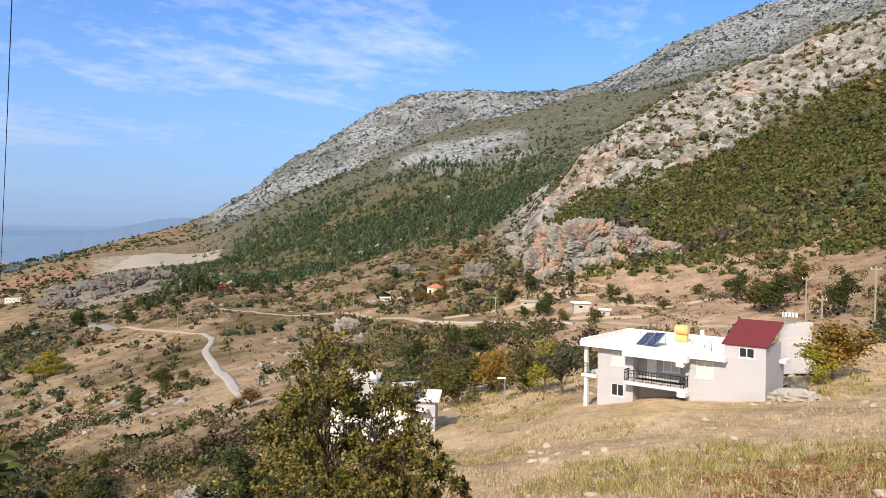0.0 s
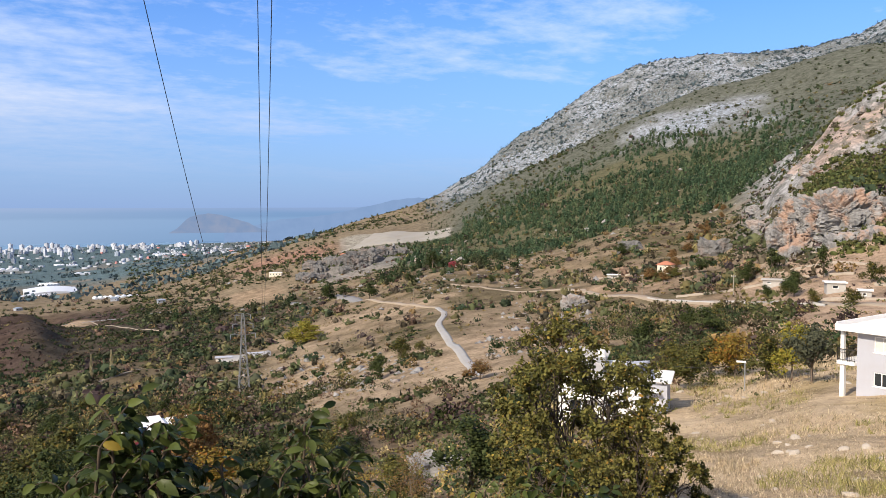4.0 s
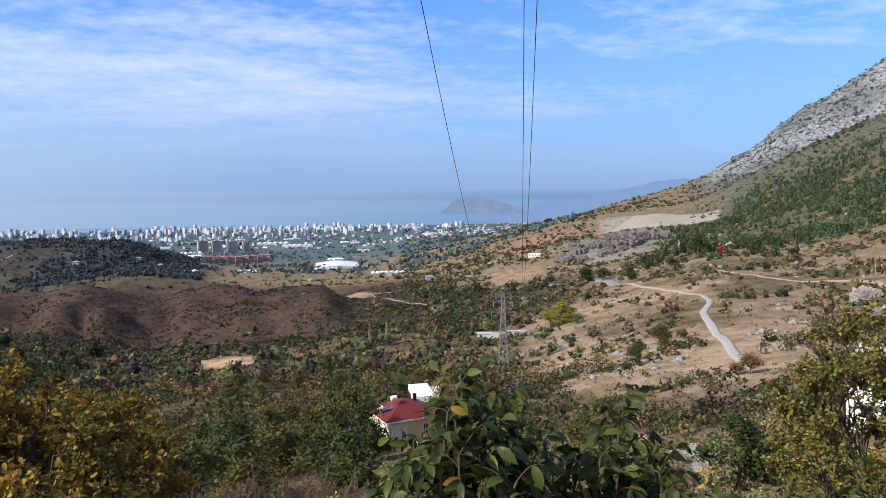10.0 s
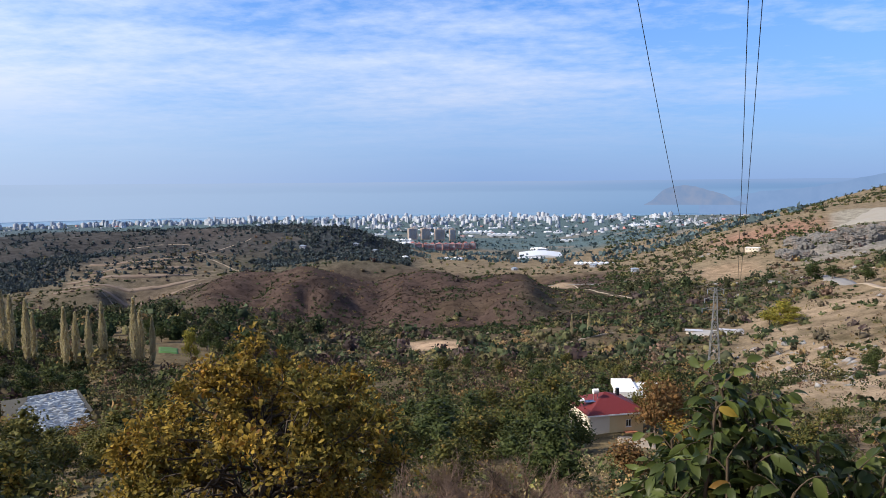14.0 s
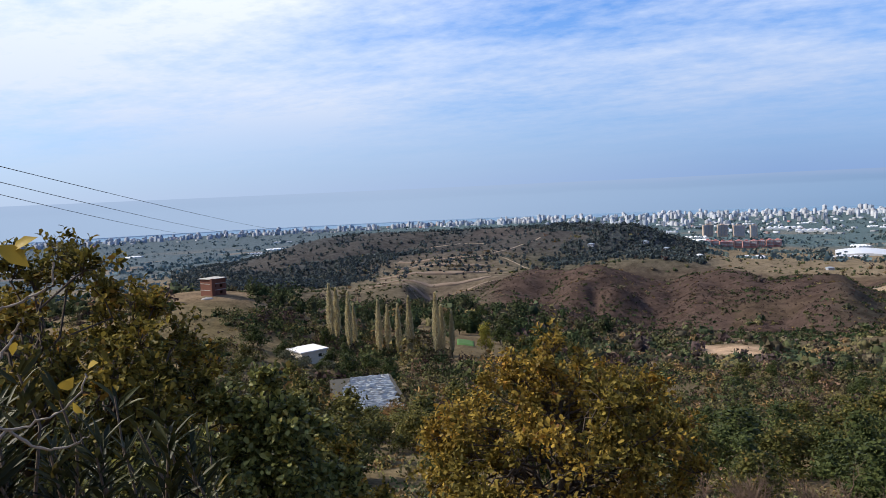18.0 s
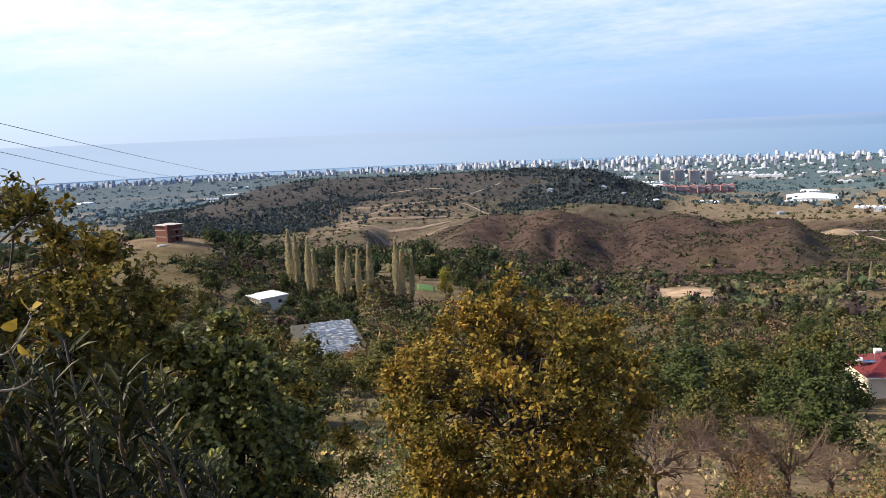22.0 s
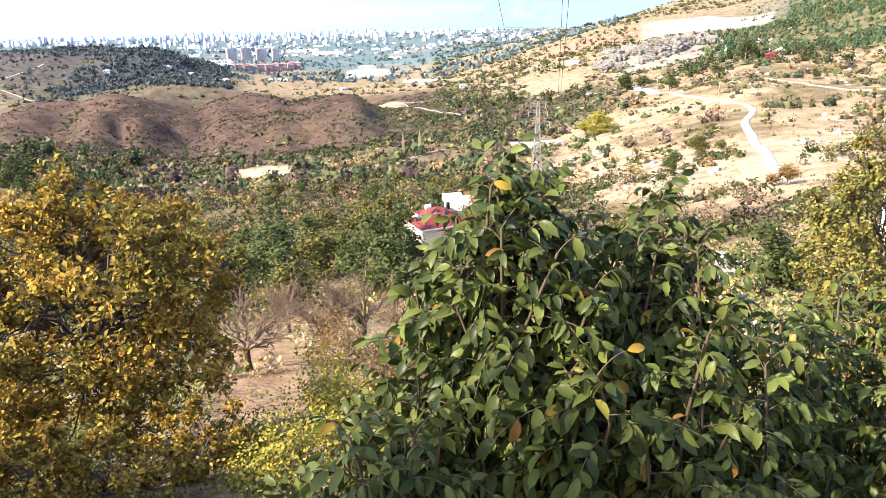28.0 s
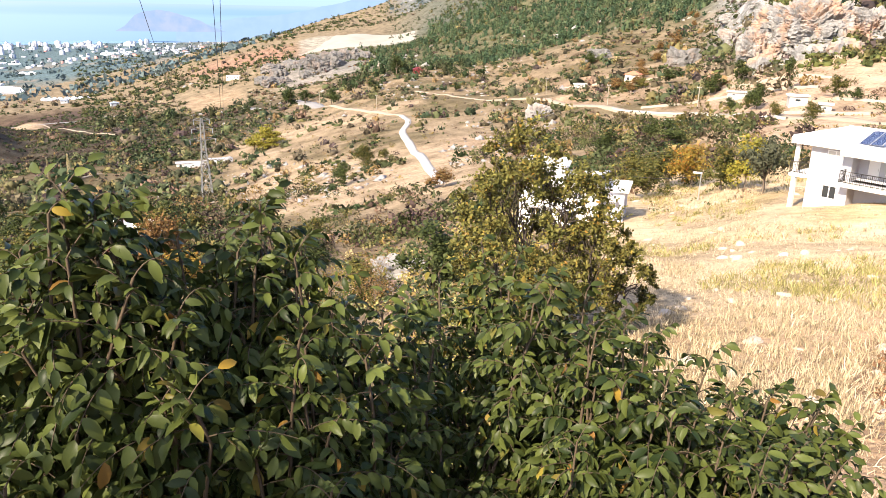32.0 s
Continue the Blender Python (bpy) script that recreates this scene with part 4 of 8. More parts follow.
CREAM = plain("cream_render", (0.66, 0.52, 0.30), 0.8, 0.2, 0.6)
PALE = plain("pale_render", (0.72, 0.64, 0.52), 0.8, 0.2, 0.6)
MAROON = plain("maroon_sheet", (0.155, 0.03, 0.032), 0.6, 0.2, 1.5)
REDROOF = plain("red_roof_sheet", (0.14, 0.022, 0.022), 0.6, 0.25, 0.8)
TILE = plain("clay_tile", (0.42, 0.17, 0.10), 0.8, 0.3, 1.5)
BRICKRED = plain("hollow_brick", (0.17, 0.072, 0.05), 0.9, 0.35, 0.7)
CONCRETE = plain("concrete", (0.42, 0.40, 0.37), 0.9, 0.3, 0.8)
DARKGLASS = material("window_glass", lambda n: surface(n, c4(0.025, 0.03, 0.035), 0.06, spec=0.6))
FRAME = plain("white_frame", (0.8, 0.8, 0.8), 0.4, 0.1, 2.0)
IRON = plain("dark_iron", (0.05, 0.045, 0.04), 0.5, 0.2, 3.0, metal=0.6)
STEEL = plain("galvanised_steel", (0.42, 0.43, 0.44), 0.45, 0.3, 2.0, metal=0.7)
YELLOW = plain("yellow_tank", (0.62, 0.43, 0.16), 0.5, 0.25, 1.5)
WOODPOLE = plain("weathered_pole", (0.30, 0.26, 0.21), 0.9, 0.3, 1.2)
BLIND = plain("pale_curtain", (0.55, 0.55, 0.54), 0.8, 0.3, 2.0)
def solar_look(n):
    pos = n.add("ShaderNodeTexCoord").outputs["Object"]
    lines = n.add("ShaderNodeTexBrick", {"Vector": pos, "Color1": c4(0.012, 0.022, 0.07), "Color2": c4(0.016, 0.03, 0.09), "Mortar": c4(0.18, 0.2, 0.24), "Scale": 3.0, "Mortar Size": 0.02}).outputs[0]
    surface(n, lines, 0.12, spec=0.6)


SOLAR = material("solar_glass", solar_look)


def window(parent, x0, x1, z0, z1, y, depth=0.1, curtain=False, leaves_n=2, sill=True):
    """A framed window in a front that faces -y: frame, panes, sill."""
    w = 0.07
    bm = boxes((x0, x1, y - 0.03, y + depth, z0, z0 + w), (x0, x1, y - 0.03, y + depth, z1 - w, z1),
               (x0, x0 + w, y - 0.03, y + depth, z0 + w, z1 - w), (x1 - w, x1, y - 0.03, y + depth, z0 + w, z1 - w))
    for k in range(1, leaves_n):
        xm = x0 + (x1 - x0) * k / leaves_n
        box(bm, xm - w / 2, xm + w / 2, y - 0.03, y + depth, z0 + w, z1 - w)
    fr = part("window", bm, FRAME, parent)
    for k in range(leaves_n):
        a = x0 + (x1 - x0) * k / leaves_n + w / 2
        b = x0 + (x1 - x0) * (k + 1) / leaves_n - w / 2
        part("pane", boxes((a, b, y + 0.02, y + 0.05, z0 + w, z1 - w)), BLIND if curtain else DARKGLASS, fr)
    if sill:
        part("window_sill", boxes((x0 - 0.1, x1 + 0.1, y - 0.12, y + 0.02, z0 - 0.08, z0), bevel=0.015), FRAME, fr)
    return fr


def wall_with_holes(x0, x1, z0, z1, y0, y1, holes):
    """A wall along x with openings cut through, as a grid of blocks."""
    xs = sorted({x0, x1, *[v for h in holes for v in h[:2]]})
    zs = sorted({z0, z1, *[v for h in holes for v in h[2:]]})
    bm = bmesh.new()
    for a, b in zip(xs, xs[1:]):
        start = None
        for c, d in zip(zs, zs[1:]):
            solid = not any(h[0] <= a and b <= h[1] and h[2] <= c and d <= h[3] for h in holes)
            if solid and start is None:
                start = c
            if not solid and start is not None:
                box(bm, a, b, y0, y1, start, c)
                start = None
        if start is not None:
            box(bm, a, b, y0, y1, start, zs[-1])
    bmesh.ops.remove_doubles(bm, verts=bm.verts, dist=1e-4)
    return bm


def facing(az, r, z, turn=0.0):
    """A pose whose -y side faces the viewpoint, x to the right of it."""
    a = radians(az)
    return pose(r * math.sin(a), r * math.cos(a), z, 0, 0, -az + turn)


def white_house():
    """Two-storey flat-roofed house on the dry field."""
    L, R = bearing(59.72) * 70.5, bearing(71.46) * 65.2
    L.z = R.z = 0
    ang = math.degrees(math.atan2(R.y - L.y, R.x - L.x))
    W = (R - L).length
    z0 = 70.5 * math.tan(radians(-8.05)) - 5.55
    h = thing("house", pose(L.x, L.y, z0, 0, 0, ang), "two-storey white rendered house with flat roof and red stair tower", "house")
    up = 2.7
    win = [(1.35, 2.75, up + 1.05, up + 2.35), (9.2, 10.65, up + 0.95, up + 2.35)]
    low = (1.35, 2.6, 0.95, 2.1)
    rec = (3.5, 8.3, up + 0.02, up + 2.6)
    lowrec = (3.5, 8.3, -1.0, up - 0.32)
    part("wall", wall_with_holes(0, W, -2.5, 5.3, 0, 0.3, win + [low, rec, lowrec]), GREYISH, h, "pale grey rendered front wall")
    part("wall", boxes((0, 0.3, 0.3, 9, -2.5, 5.3)), GREYISH, h)
    part("wall", boxes((W - 0.3, W, 0.3, 5.2, -2.5, 5.3)), GREYISH, h)
    part("wall", boxes((W - 3.0, W, 5.2, 5.5, -2.5, 5.3)), GREYISH, h)
    part("wall", boxes((W - 3.3, W - 3.0, 5.2, 9, -2.5, 5.3)), GREYISH, h)
    part("wall", boxes((0, W - 3.0, 9, 9.3, -2.5, 5.3)), GREYISH, h)
    part("balcony_wall", wall_with_holes(3.5, 8.3, -2.5, 5.3, 1.3, 1.5, [(4.25, 5.15, up, up + 2.1), (5.75, 7.3, up + 0.85, up + 2.1)]), GREYISH, h)
    part("cheek", boxes((3.3, 3.5, 0.3, 1.3, -1.0, 5.3)), GREYISH, h)
    part("cheek", boxes((8.3, 8.5, 0.3, 1.3, -1.0, 5.3)), GREYISH, h)
    part("floor_slab", boxes((0.3, W - 3.3, 0.32, 9, up - 0.3, up)), CONCRETE, h)
    d = part("door", boxes((4.25, 5.15, 1.33, 1.4, up, up + 2.1), bevel=0.01), FRAME, h, "white balcony door")
    part("door_handle", rods(((5.05, 1.3, up + 1.0), (5.05, 1.3, up + 1.18), 0.02)), STEEL, d)
    window(h, 5.75, 7.3, up + 0.85, up + 2.1, 1.33, curtain=True)
    window(h, *win[0], 0.08, curtain=True)
    window(h, *win[1], 0.08, curtain=True)
    window(h, *low, 0.08)
    # roof slab with broad white eaves and parapet
    part("roof", boxes((-1.5, W - 3.0, -0.75, 9.5, 5.3, 5.62), bevel=0.02), WHITE, h, "white flat roof slab with deep eaves")
    part("roof", boxes((3.0, 8.9, -1.35, -0.75, 4.95, 5.62), bevel=0.02), WHITE, h)
    part("parapet", boxes((-1.5, W - 3.0, -0.75, -0.6, 5.62, 5.85)), WHITE, h)
    part("parapet", boxes((-1.5, W - 3.0, 9.3, 9.5, 5.62, 6.05)), WHITE, h)
    part("parapet", boxes((-1.5, -1.35, -0.6, 9.3, 5.62, 6.0)), WHITE, h)
    part("screed", boxes((-1.3, W - 3.0, -0.55, 9.25, 5.62, 5.66)), WHITE, h)
    # balconies
    part("balcony", boxes((3.1, 8.6, -1.15, 1.3, up - 0.3, up), bevel=0.02), WHITE, h)
    part("balcony", boxes((-1.5, 0, -0.4, 3.5, up - 0.3, up), bevel=0.02), WHITE, h)
    part("balcony", boxes((8.0, 8.7, -1.2, -0.2, up - 0.75, up - 0.3), bevel=0.02), WHITE, h)
    part("pillar", boxes((-1.3, -0.95, -0.2, 0.15, -2.5, up - 0.3)), WHITE, h)
    part("pillar", boxes((-1.3, -1.0, -0.2, 0.1, up, 5.3)), WHITE, h)

    def railing(x0, y0, x1, y1):
        n = max(3, int(math.hypot(x1 - x0, y1 - y0) / 0.14))
        rail = part("railing", rods(((x0, y0, up + 1.0), (x1, y1, up + 1.0), 0.035)), IRON, h, "dark iron railing")
        part("rail", rods(((x0, y0, up + 0.12), (x1, y1, up + 0.12), 0.025)), IRON, rail)
        part("rail", rods(((x0, y0, up + 0.72), (x1, y1, up + 0.72), 0.02)), IRON, rail)
        for k in range(n + 1):
            x, y = x0 + (x1 - x0) * k / n, y0 + (y1 - y0) * k / n
            part("baluster", rods(((x, y, up), (x, y, up + 1.0), 0.014 if k % 6 else 0.03), sides=5), IRON, rail)
    railing(3.15, -1.08, 8.55, -1.08)
    railing(3.15, -1.08, 3.15, -0.05)
    railing(8.55, -1.08, 8.55, -0.05)
    railing(-1.45, -0.35, 0, -0.35)
    railing(-1.45, -0.35, -1.45, 3.4)
    # stair tower with red lean-to roof
    part("tower", wall_with_holes(W - 3.3, W, 5.3, 6.85, -0.02, 0.28, [(W - 2.15, W - 0.9, 5.75, 6.6)]), GREYISH, h)
    part("tower", boxes((W - 3.3, W - 3.05, 0.28, 4.5, 5.3, 6.8)), GREYISH, h)
    part("tower", boxes((W - 0.25, W, 0.28, 4.5, 5.3, 6.8)), GREYISH, h)
    window(h, W - 2.15, W - 0.9, 5.75, 6.6, 0.06)
    bm = bmesh.new()
    m = Matrix.Translation((W - 1.66, 2.15, 7.62)) @ Matrix.Rotation(radians(20), 4, "X")
    bmesh.ops.create_cube(bm, size=1, matrix=m @ Matrix.Diagonal((3.7, 4.9, 0.1, 1)))
    roof = part("roof", bm, MAROON, h, "dark red sheet roof of the stair tower")
    for k in range(14):
        bm = bmesh.new()
        bmesh.ops.create_cube(bm, size=1, matrix=m @ Matrix.Translation((-1.78 + k * 0.274, 0, 0.055)) @ Matrix.Diagonal((0.03, 4.9, 0.02, 1)))
        part("seam", bm, MAROON, roof)
    # side balcony seen past the corner
    part("canopy", boxes((W, W + 0.55, 4.0, 5.5, 5.0, 5.3), bevel=0.02), WHITE, h)
    part("chimney", boxes((8.3, 8.6, 3.4, 3.7, 5.6, 7.3), bevel=0.02), WHITE, h)
    part("bracket", boxes((7.9, 8.55, -1.32, -0.78, 4.55, 4.95), bevel=0.02), WHITE, h)
    for x, y in ((0.2, 8.6), (1.4, 8.7), (3.2, 6.0), (6.9, 5.0), (9.6, 2.0), (10.4, 4.0), (9.2, 7.0), (5.0, 8.8)):
        part("stub_rod", rods(((x, y, 5.6), (x, y, 6.5), 0.012), ((x + 0.2, y, 5.6), (x + 0.22, y, 6.4), 0.012), ((x + 0.1, y + 0.2, 5.6), (x + 0.1, y + 0.21, 6.45), 0.012), sides=5), IRON, h)
    base = Matrix.Translation((L.x, L.y, z0)) @ Matrix.Rotation(radians(ang), 4, "Z")
    # yellow water tanks and solar panels on the roof
    t = thing("water_tank", base @ Matrix.Translation((5.6, 6.2, 5.66)) @ Matrix.Scale(0.85, 4), "yellow cylindrical hot water tank on the flat roof", "tank")
    part("stand", boxes((-0.65, 0.65, -0.35, 0.35, 0, 0.8), bevel=0.1), YELLOW, t, "yellow box tank below")
    bm = bmesh.new()
    rod(bm, (-0.75, 0, 1.35), (0.75, 0, 1.35), 0.55, 20)
    bmesh.ops.bevel(bm, geom=[e for e in bm.edges if len(e.link_faces) == 2 and any(len(f.verts) > 6 for f in e.link_faces)], offset=0.1, segments=2, affect="EDGES")
    part("tank", bm, YELLOW, t, smooth=False)
    for x in (-0.45, 0.45):
        part("band", rods(((x - 0.02, 0, 1.35), (x + 0.02, 0, 1.35), 0.562), sides=20), STEEL, t)
    s = thing("solar_collector", base @ Matrix.Translation((4.3, 2.0, 5.66)) @ Matrix.Rotation(radians(-18), 4, "Z") @ Matrix.Diagonal((0.92, 0.95, 0.8, 1)), "two tilted dark blue solar panels on the flat roof", "solar panel")
    tilt = Matrix.Translation((0, 0, 0.75)) @ Matrix.Rotation(radians(-7), 4, "Y") @ Matrix.Rotation(radians(36), 4, "X")
    for y in (-0.62, 0.62):
        bm = bmesh.new()
        bmesh.ops.create_cube(bm, size=1, matrix=tilt @ Matrix.Translation((y, 0, 0)) @ Matrix.Diagonal((1.15, 2.1, 0.08, 1)))
        pn = part("panel", bm, SOLAR, s)
        bm = bmesh.new()
        for fy in (-0.59, 0.59):
            bmesh.ops.create_cube(bm, size=1, matrix=tilt @ Matrix.Translation((y + fy, 0, 0.01)) @ Matrix.Diagonal((0.05, 2.16, 0.11, 1)))
        part("panel_frame", bm, STEEL, pn)
    part("leg", rods(((1.1, 0.8, 0), (1.1, 0.8, 1.3), 0.03)), STEEL, s)
    part("leg", rods(((-1.1, 0.8, 0), (-1.1, 0.8, 1.3), 0.03)), STEEL, s)
    part("leg", rods(((-1.1, -0.8, 0), (-1.1, -0.8, 0.2), 0.03)), STEEL, s)


white_house()


def hip_roof(x0, x1, y0, y1, z, rise, over=0.5, thick=0.12):
    x0, x1, y0, y1 = x0 - over, x1 + over, y0 - over, y1 + over
    k = min(x1 - x0, y1 - y0) / 2
    bm = bmesh.new()
    low = [bm.verts.new(v) for v in ((x0, y0, z), (x1, y0, z), (x1, y1, z), (x0, y1, z))]
    up = [bm.verts.new((v.co.x, v.co.y, z + thick)) for v in low]
    if x1 - x0 >= y1 - y0:
        r = [bm.verts.new((x0 + k, (y0 + y1) / 2, z + rise)), bm.verts.new((x1 - k + 0.01, (y0 + y1) / 2, z + rise))]
        faces = [(up[0], up[1], r[1], r[0]), (up[1], up[2], r[1]), (up[2], up[3], r[0], r[1]), (up[3], up[0], r[0])]
    else:
        r = [bm.verts.new(((x0 + x1) / 2, y0 + k, z + rise)), bm.verts.new(((x0 + x1) / 2, y1 - k + 0.01, z + rise))]
        faces = [(up[0], up[1], r[0]), (up[1], up[2], r[1], r[0]), (up[2], up[3], r[1]), (up[3], up[0], r[0], r[1])]
    for f in faces:
        bm.faces.new(f)
    bm.faces.new(low[::-1])
    for i in range(4):
        bm.faces.new((low[i], low[(i + 1) % 4], up[(i + 1) % 4], up[i]))
    return bm


def red_roof_house():
    az, r = 7.2, 88.0
    zt = r * math.tan(radians(-16.6))
    m = facing(az, r, zt - 2.9, 24) @ Matrix.Scale(0.72, 4)
    h = thing("house", m, "cream house with a red hipped sheet roof and roof-top solar heater", "house")
    wins = [(1.6, 2.5, 1.7, 2.9)]
    part("wall", wall_with_holes(-1.2, 4.6, -2.0, 4.0, -4.2, -3.95, wins), CREAM, h, "cream front wall")
    part("wall", boxes((4.35, 4.6, -3.95, 4.5, -2.0, 4.0)), CREAM, h)
    part("wall", boxes((-4.6, -4.35, -3.95, 4.5, -2.0, 4.0)), PALE, h)
    part("wall", boxes((-4.6, -1.2, -4.2, -3.95, -2.0, 4.0)), PALE, h)
    part("wall", boxes((-4.6, 4.6, 4.5, 4.75, -2.0, 4.0)), CREAM, h)
    part("plinth", boxes((-1.2, 4.66, -4.26, -4.2, -2.0, 0.5)), TILE, h)
    window(h, *wins[0], -4.15)
    part("awning", boxes((1.2, 3.2, -5.1, -4.2, 0.95, 1.05), bevel=0.02), TILE, h, "small orange awning")
    part("door", boxes((1.6, 2.7, -4.24, -4.2, -1.0, 0.9)), WOODPOLE, h)
    part("roof", hip_roof(-4.6, 4.6, -4.2, 4.75, 4.0, 2.3), REDROOF, h, "red hipped sheet roof")
    part("fascia", boxes((-5.1, 5.1, -4.74, -4.70, 3.84, 4.06)), FRAME, h)
    part("chimney", boxes((2.6, 3.1, 1.6, 2.1, 4.6, 6.3)), DARKGLASS, h, "black chimney")
    t = thing("solar_heater", m @ Matrix.Translation((-3.2, -1.0, 4.9)), "roof-top solar water heater with white tank", "solar heater")
    part("panel", boxes((-0.9, 0.9, -0.5, 0.6, 0.3, 0.4)), SOLAR, t)
    part("tank", rods(((0.6, 0.2, 1.9), (1.5, 0.2, 1.9), 0.42), sides=14), WHITE, t, smooth=False)
    part("stand", rods(((0.7, 0.2, 0), (0.7, 0.2, 1.6), 0.05), ((1.4, 0.2, 0), (1.4, 0.2, 1.6), 0.05), ((-0.8, 0.2, 0), (-0.8, 0.2, 0.35), 0.05)), STEEL, t)
    part("tank", rods(((-1.9, 0.2, 0.5), (-1.0, 0.2, 0.5), 0.42), sides=14), WHITE, t)
    # the white flat-roofed shed behind
    s = thing("shed", facing(9.6, 99, 99 * math.tan(radians(-15.2)) - 3.0, 10), "white flat-roofed building behind the red-roofed house", "building")
    part("wall", boxes((-2.8, 2.9, -3, 3, -3.0, 2.6), bevel=0.03), GREYISH, s)
    part("roof", boxes((-3.1, 3.2, -3.3, 3.3, 2.6, 2.95), bevel=0.03), WHITE, s)
    part("parapet", boxes((-3.1, -0.4, -3.3, 3.3, 2.95, 3.4), bevel=0.03), WHITE, s)
    part("door", boxes((0.5, 1.5, -3.04, -3.0, -0.5, 1.6)), IRON, s)
    # the pale yard in front
    y = at(8.6, 76)
    yd = tagged(new("yard", mesh_np("yard", *patch(7.9, 11.2, 76, 82.5, 0.12), DIRT, True)), "pale dirt yard before the house", "yard", kind="structure")


def patch(a0, a1, r0, r1, lift, n=14):
    """A thin slab following the ground between two bearings and distances."""
    A, R = np.meshgrid(np.radians(np.linspace(a0, a1, n)), np.linspace(r0, r1, n), indexing="ij")
    x, y = (R * np.sin(A)).ravel(), (R * np.cos(A)).ravel()
    edge = np.zeros((n, n), bool)
    edge[0], edge[-1], edge[:, 0], edge[:, -1] = True, True, True, True
    z = height(x, y) + np.where(edge.ravel(), -0.6, lift)
    i, j = np.meshgrid(np.arange(n - 1), np.arange(n - 1), indexing="ij")
    q = np.stack([i * n + j, i * n + j + 1, (i + 1) * n + j + 1, (i + 1) * n + j], -1).reshape(-1, 4)
    return np.c_[x, y, z], q


red_roof_house()


def villa():
    """White house half hidden by the olive-coloured oak."""
    m = facing(43.0, 78, 78 * math.tan(radians(-10.9)) - 4.9, -8) @ Matrix.Scale(0.86, 4)
    h = thing("house", m, "white two-storey house with shallow grey roofs behind the oak", "house")
    W0, W1 = -5.3, 4.2
    wins = [(-4.2, -3.2, 2.2, 3.4), (-1.6, -0.6, 2.2, 3.4), (1.2, 2.2, 2.2, 3.4), (-3.9, -2.6, -0.6, 0.8), (0.4, 1.7, -0.6, 0.8)]
    part("wall", wall_with_holes(W0, W1, -4.5, 4.2, -3.5, -3.2, wins), WHITE, h)
    part("wall", boxes((W0, W0 + 0.3, -3.2, 4, -4.5, 4.2)), WHITE, h)
    part("wall", boxes((W1 - 0.3, W1, -3.2, 4, -4.5, 4.2)), GREYISH, h)
    part("wall", boxes((W0, W1, 4, 4.3, -4.5, 4.2)), WHITE, h)
    for w0 in wins:
        window(h, *w0, -3.42)
    for x0, x1, tilt, zz in ((-5.7, -0.4, 9, 4.75), (-0.1, 4.6, -9, 4.75)):
        bm = bmesh.new()
        bmesh.ops.create_cube(bm, size=1, matrix=Matrix.Translation(((x0 + x1) / 2, 0.3, zz)) @ Matrix.Rotation(radians(tilt), 4, "X") @ Matrix.Rotation(radians(6 * (1 if tilt > 0 else -1)), 4, "Y") @ Matrix.Diagonal((x1 - x0, 9.0, 0.22, 1)))
        part("roof", bm, CONCRETE if tilt > 0 else GREYISH, h, "shallow pale grey roof")
    part("annex", boxes((4.2, 7.0, -2.2, 3.2, -4.5, 3.3)), GREYISH, h)
    part("roof", boxes((3.9, 7.5, -2.7, 3.6, 3.3, 3.55), bevel=0.03), WHITE, h)
    part("roof", boxes((3.9, 6.2, -3.4, -2.2, 2.3, 2.5), bevel=0.03), WHITE, h)
    window(h, 5.4, 6.1, 0.9, 2.0, -2.18, leaves_n=1)
    part("step_roof", boxes((5.0, 8.0, -3.4, -2.2, -1.6, -1.45)), MAROON, h, "small dark red lean-to roof")
    part("balcony", boxes((-4.8, 0.2, -4.7, -3.5, 1.2, 1.45), bevel=0.02), WHITE, h)
    part("railing", rods(((-4.8, -4.65, 2.3), (0.2, -4.65, 2.3), 0.04), ((-4.8, -4.65, 1.4), (-4.8, -4.65, 2.3), 0.04), ((0.2, -4.65, 1.4), (0.2, -4.65, 2.3), 0.04), ((-2.3, -4.65, 1.4), (-2.3, -4.65, 2.3), 0.04)), IRON, h)
    t = thing("water_tank", m @ Matrix.Translation((-0.8, 0.5, 5.1)), "white round water tank on the roof", "tank")
    part("tank", rods(((0, 0, 0.25), (0, 0, 1.3), 0.5), sides=16), WHITE, t)
    part("stand", boxes((-0.5, 0.5, -0.5, 0.5, -0.6, 0.25)), STEEL, t)


villa()


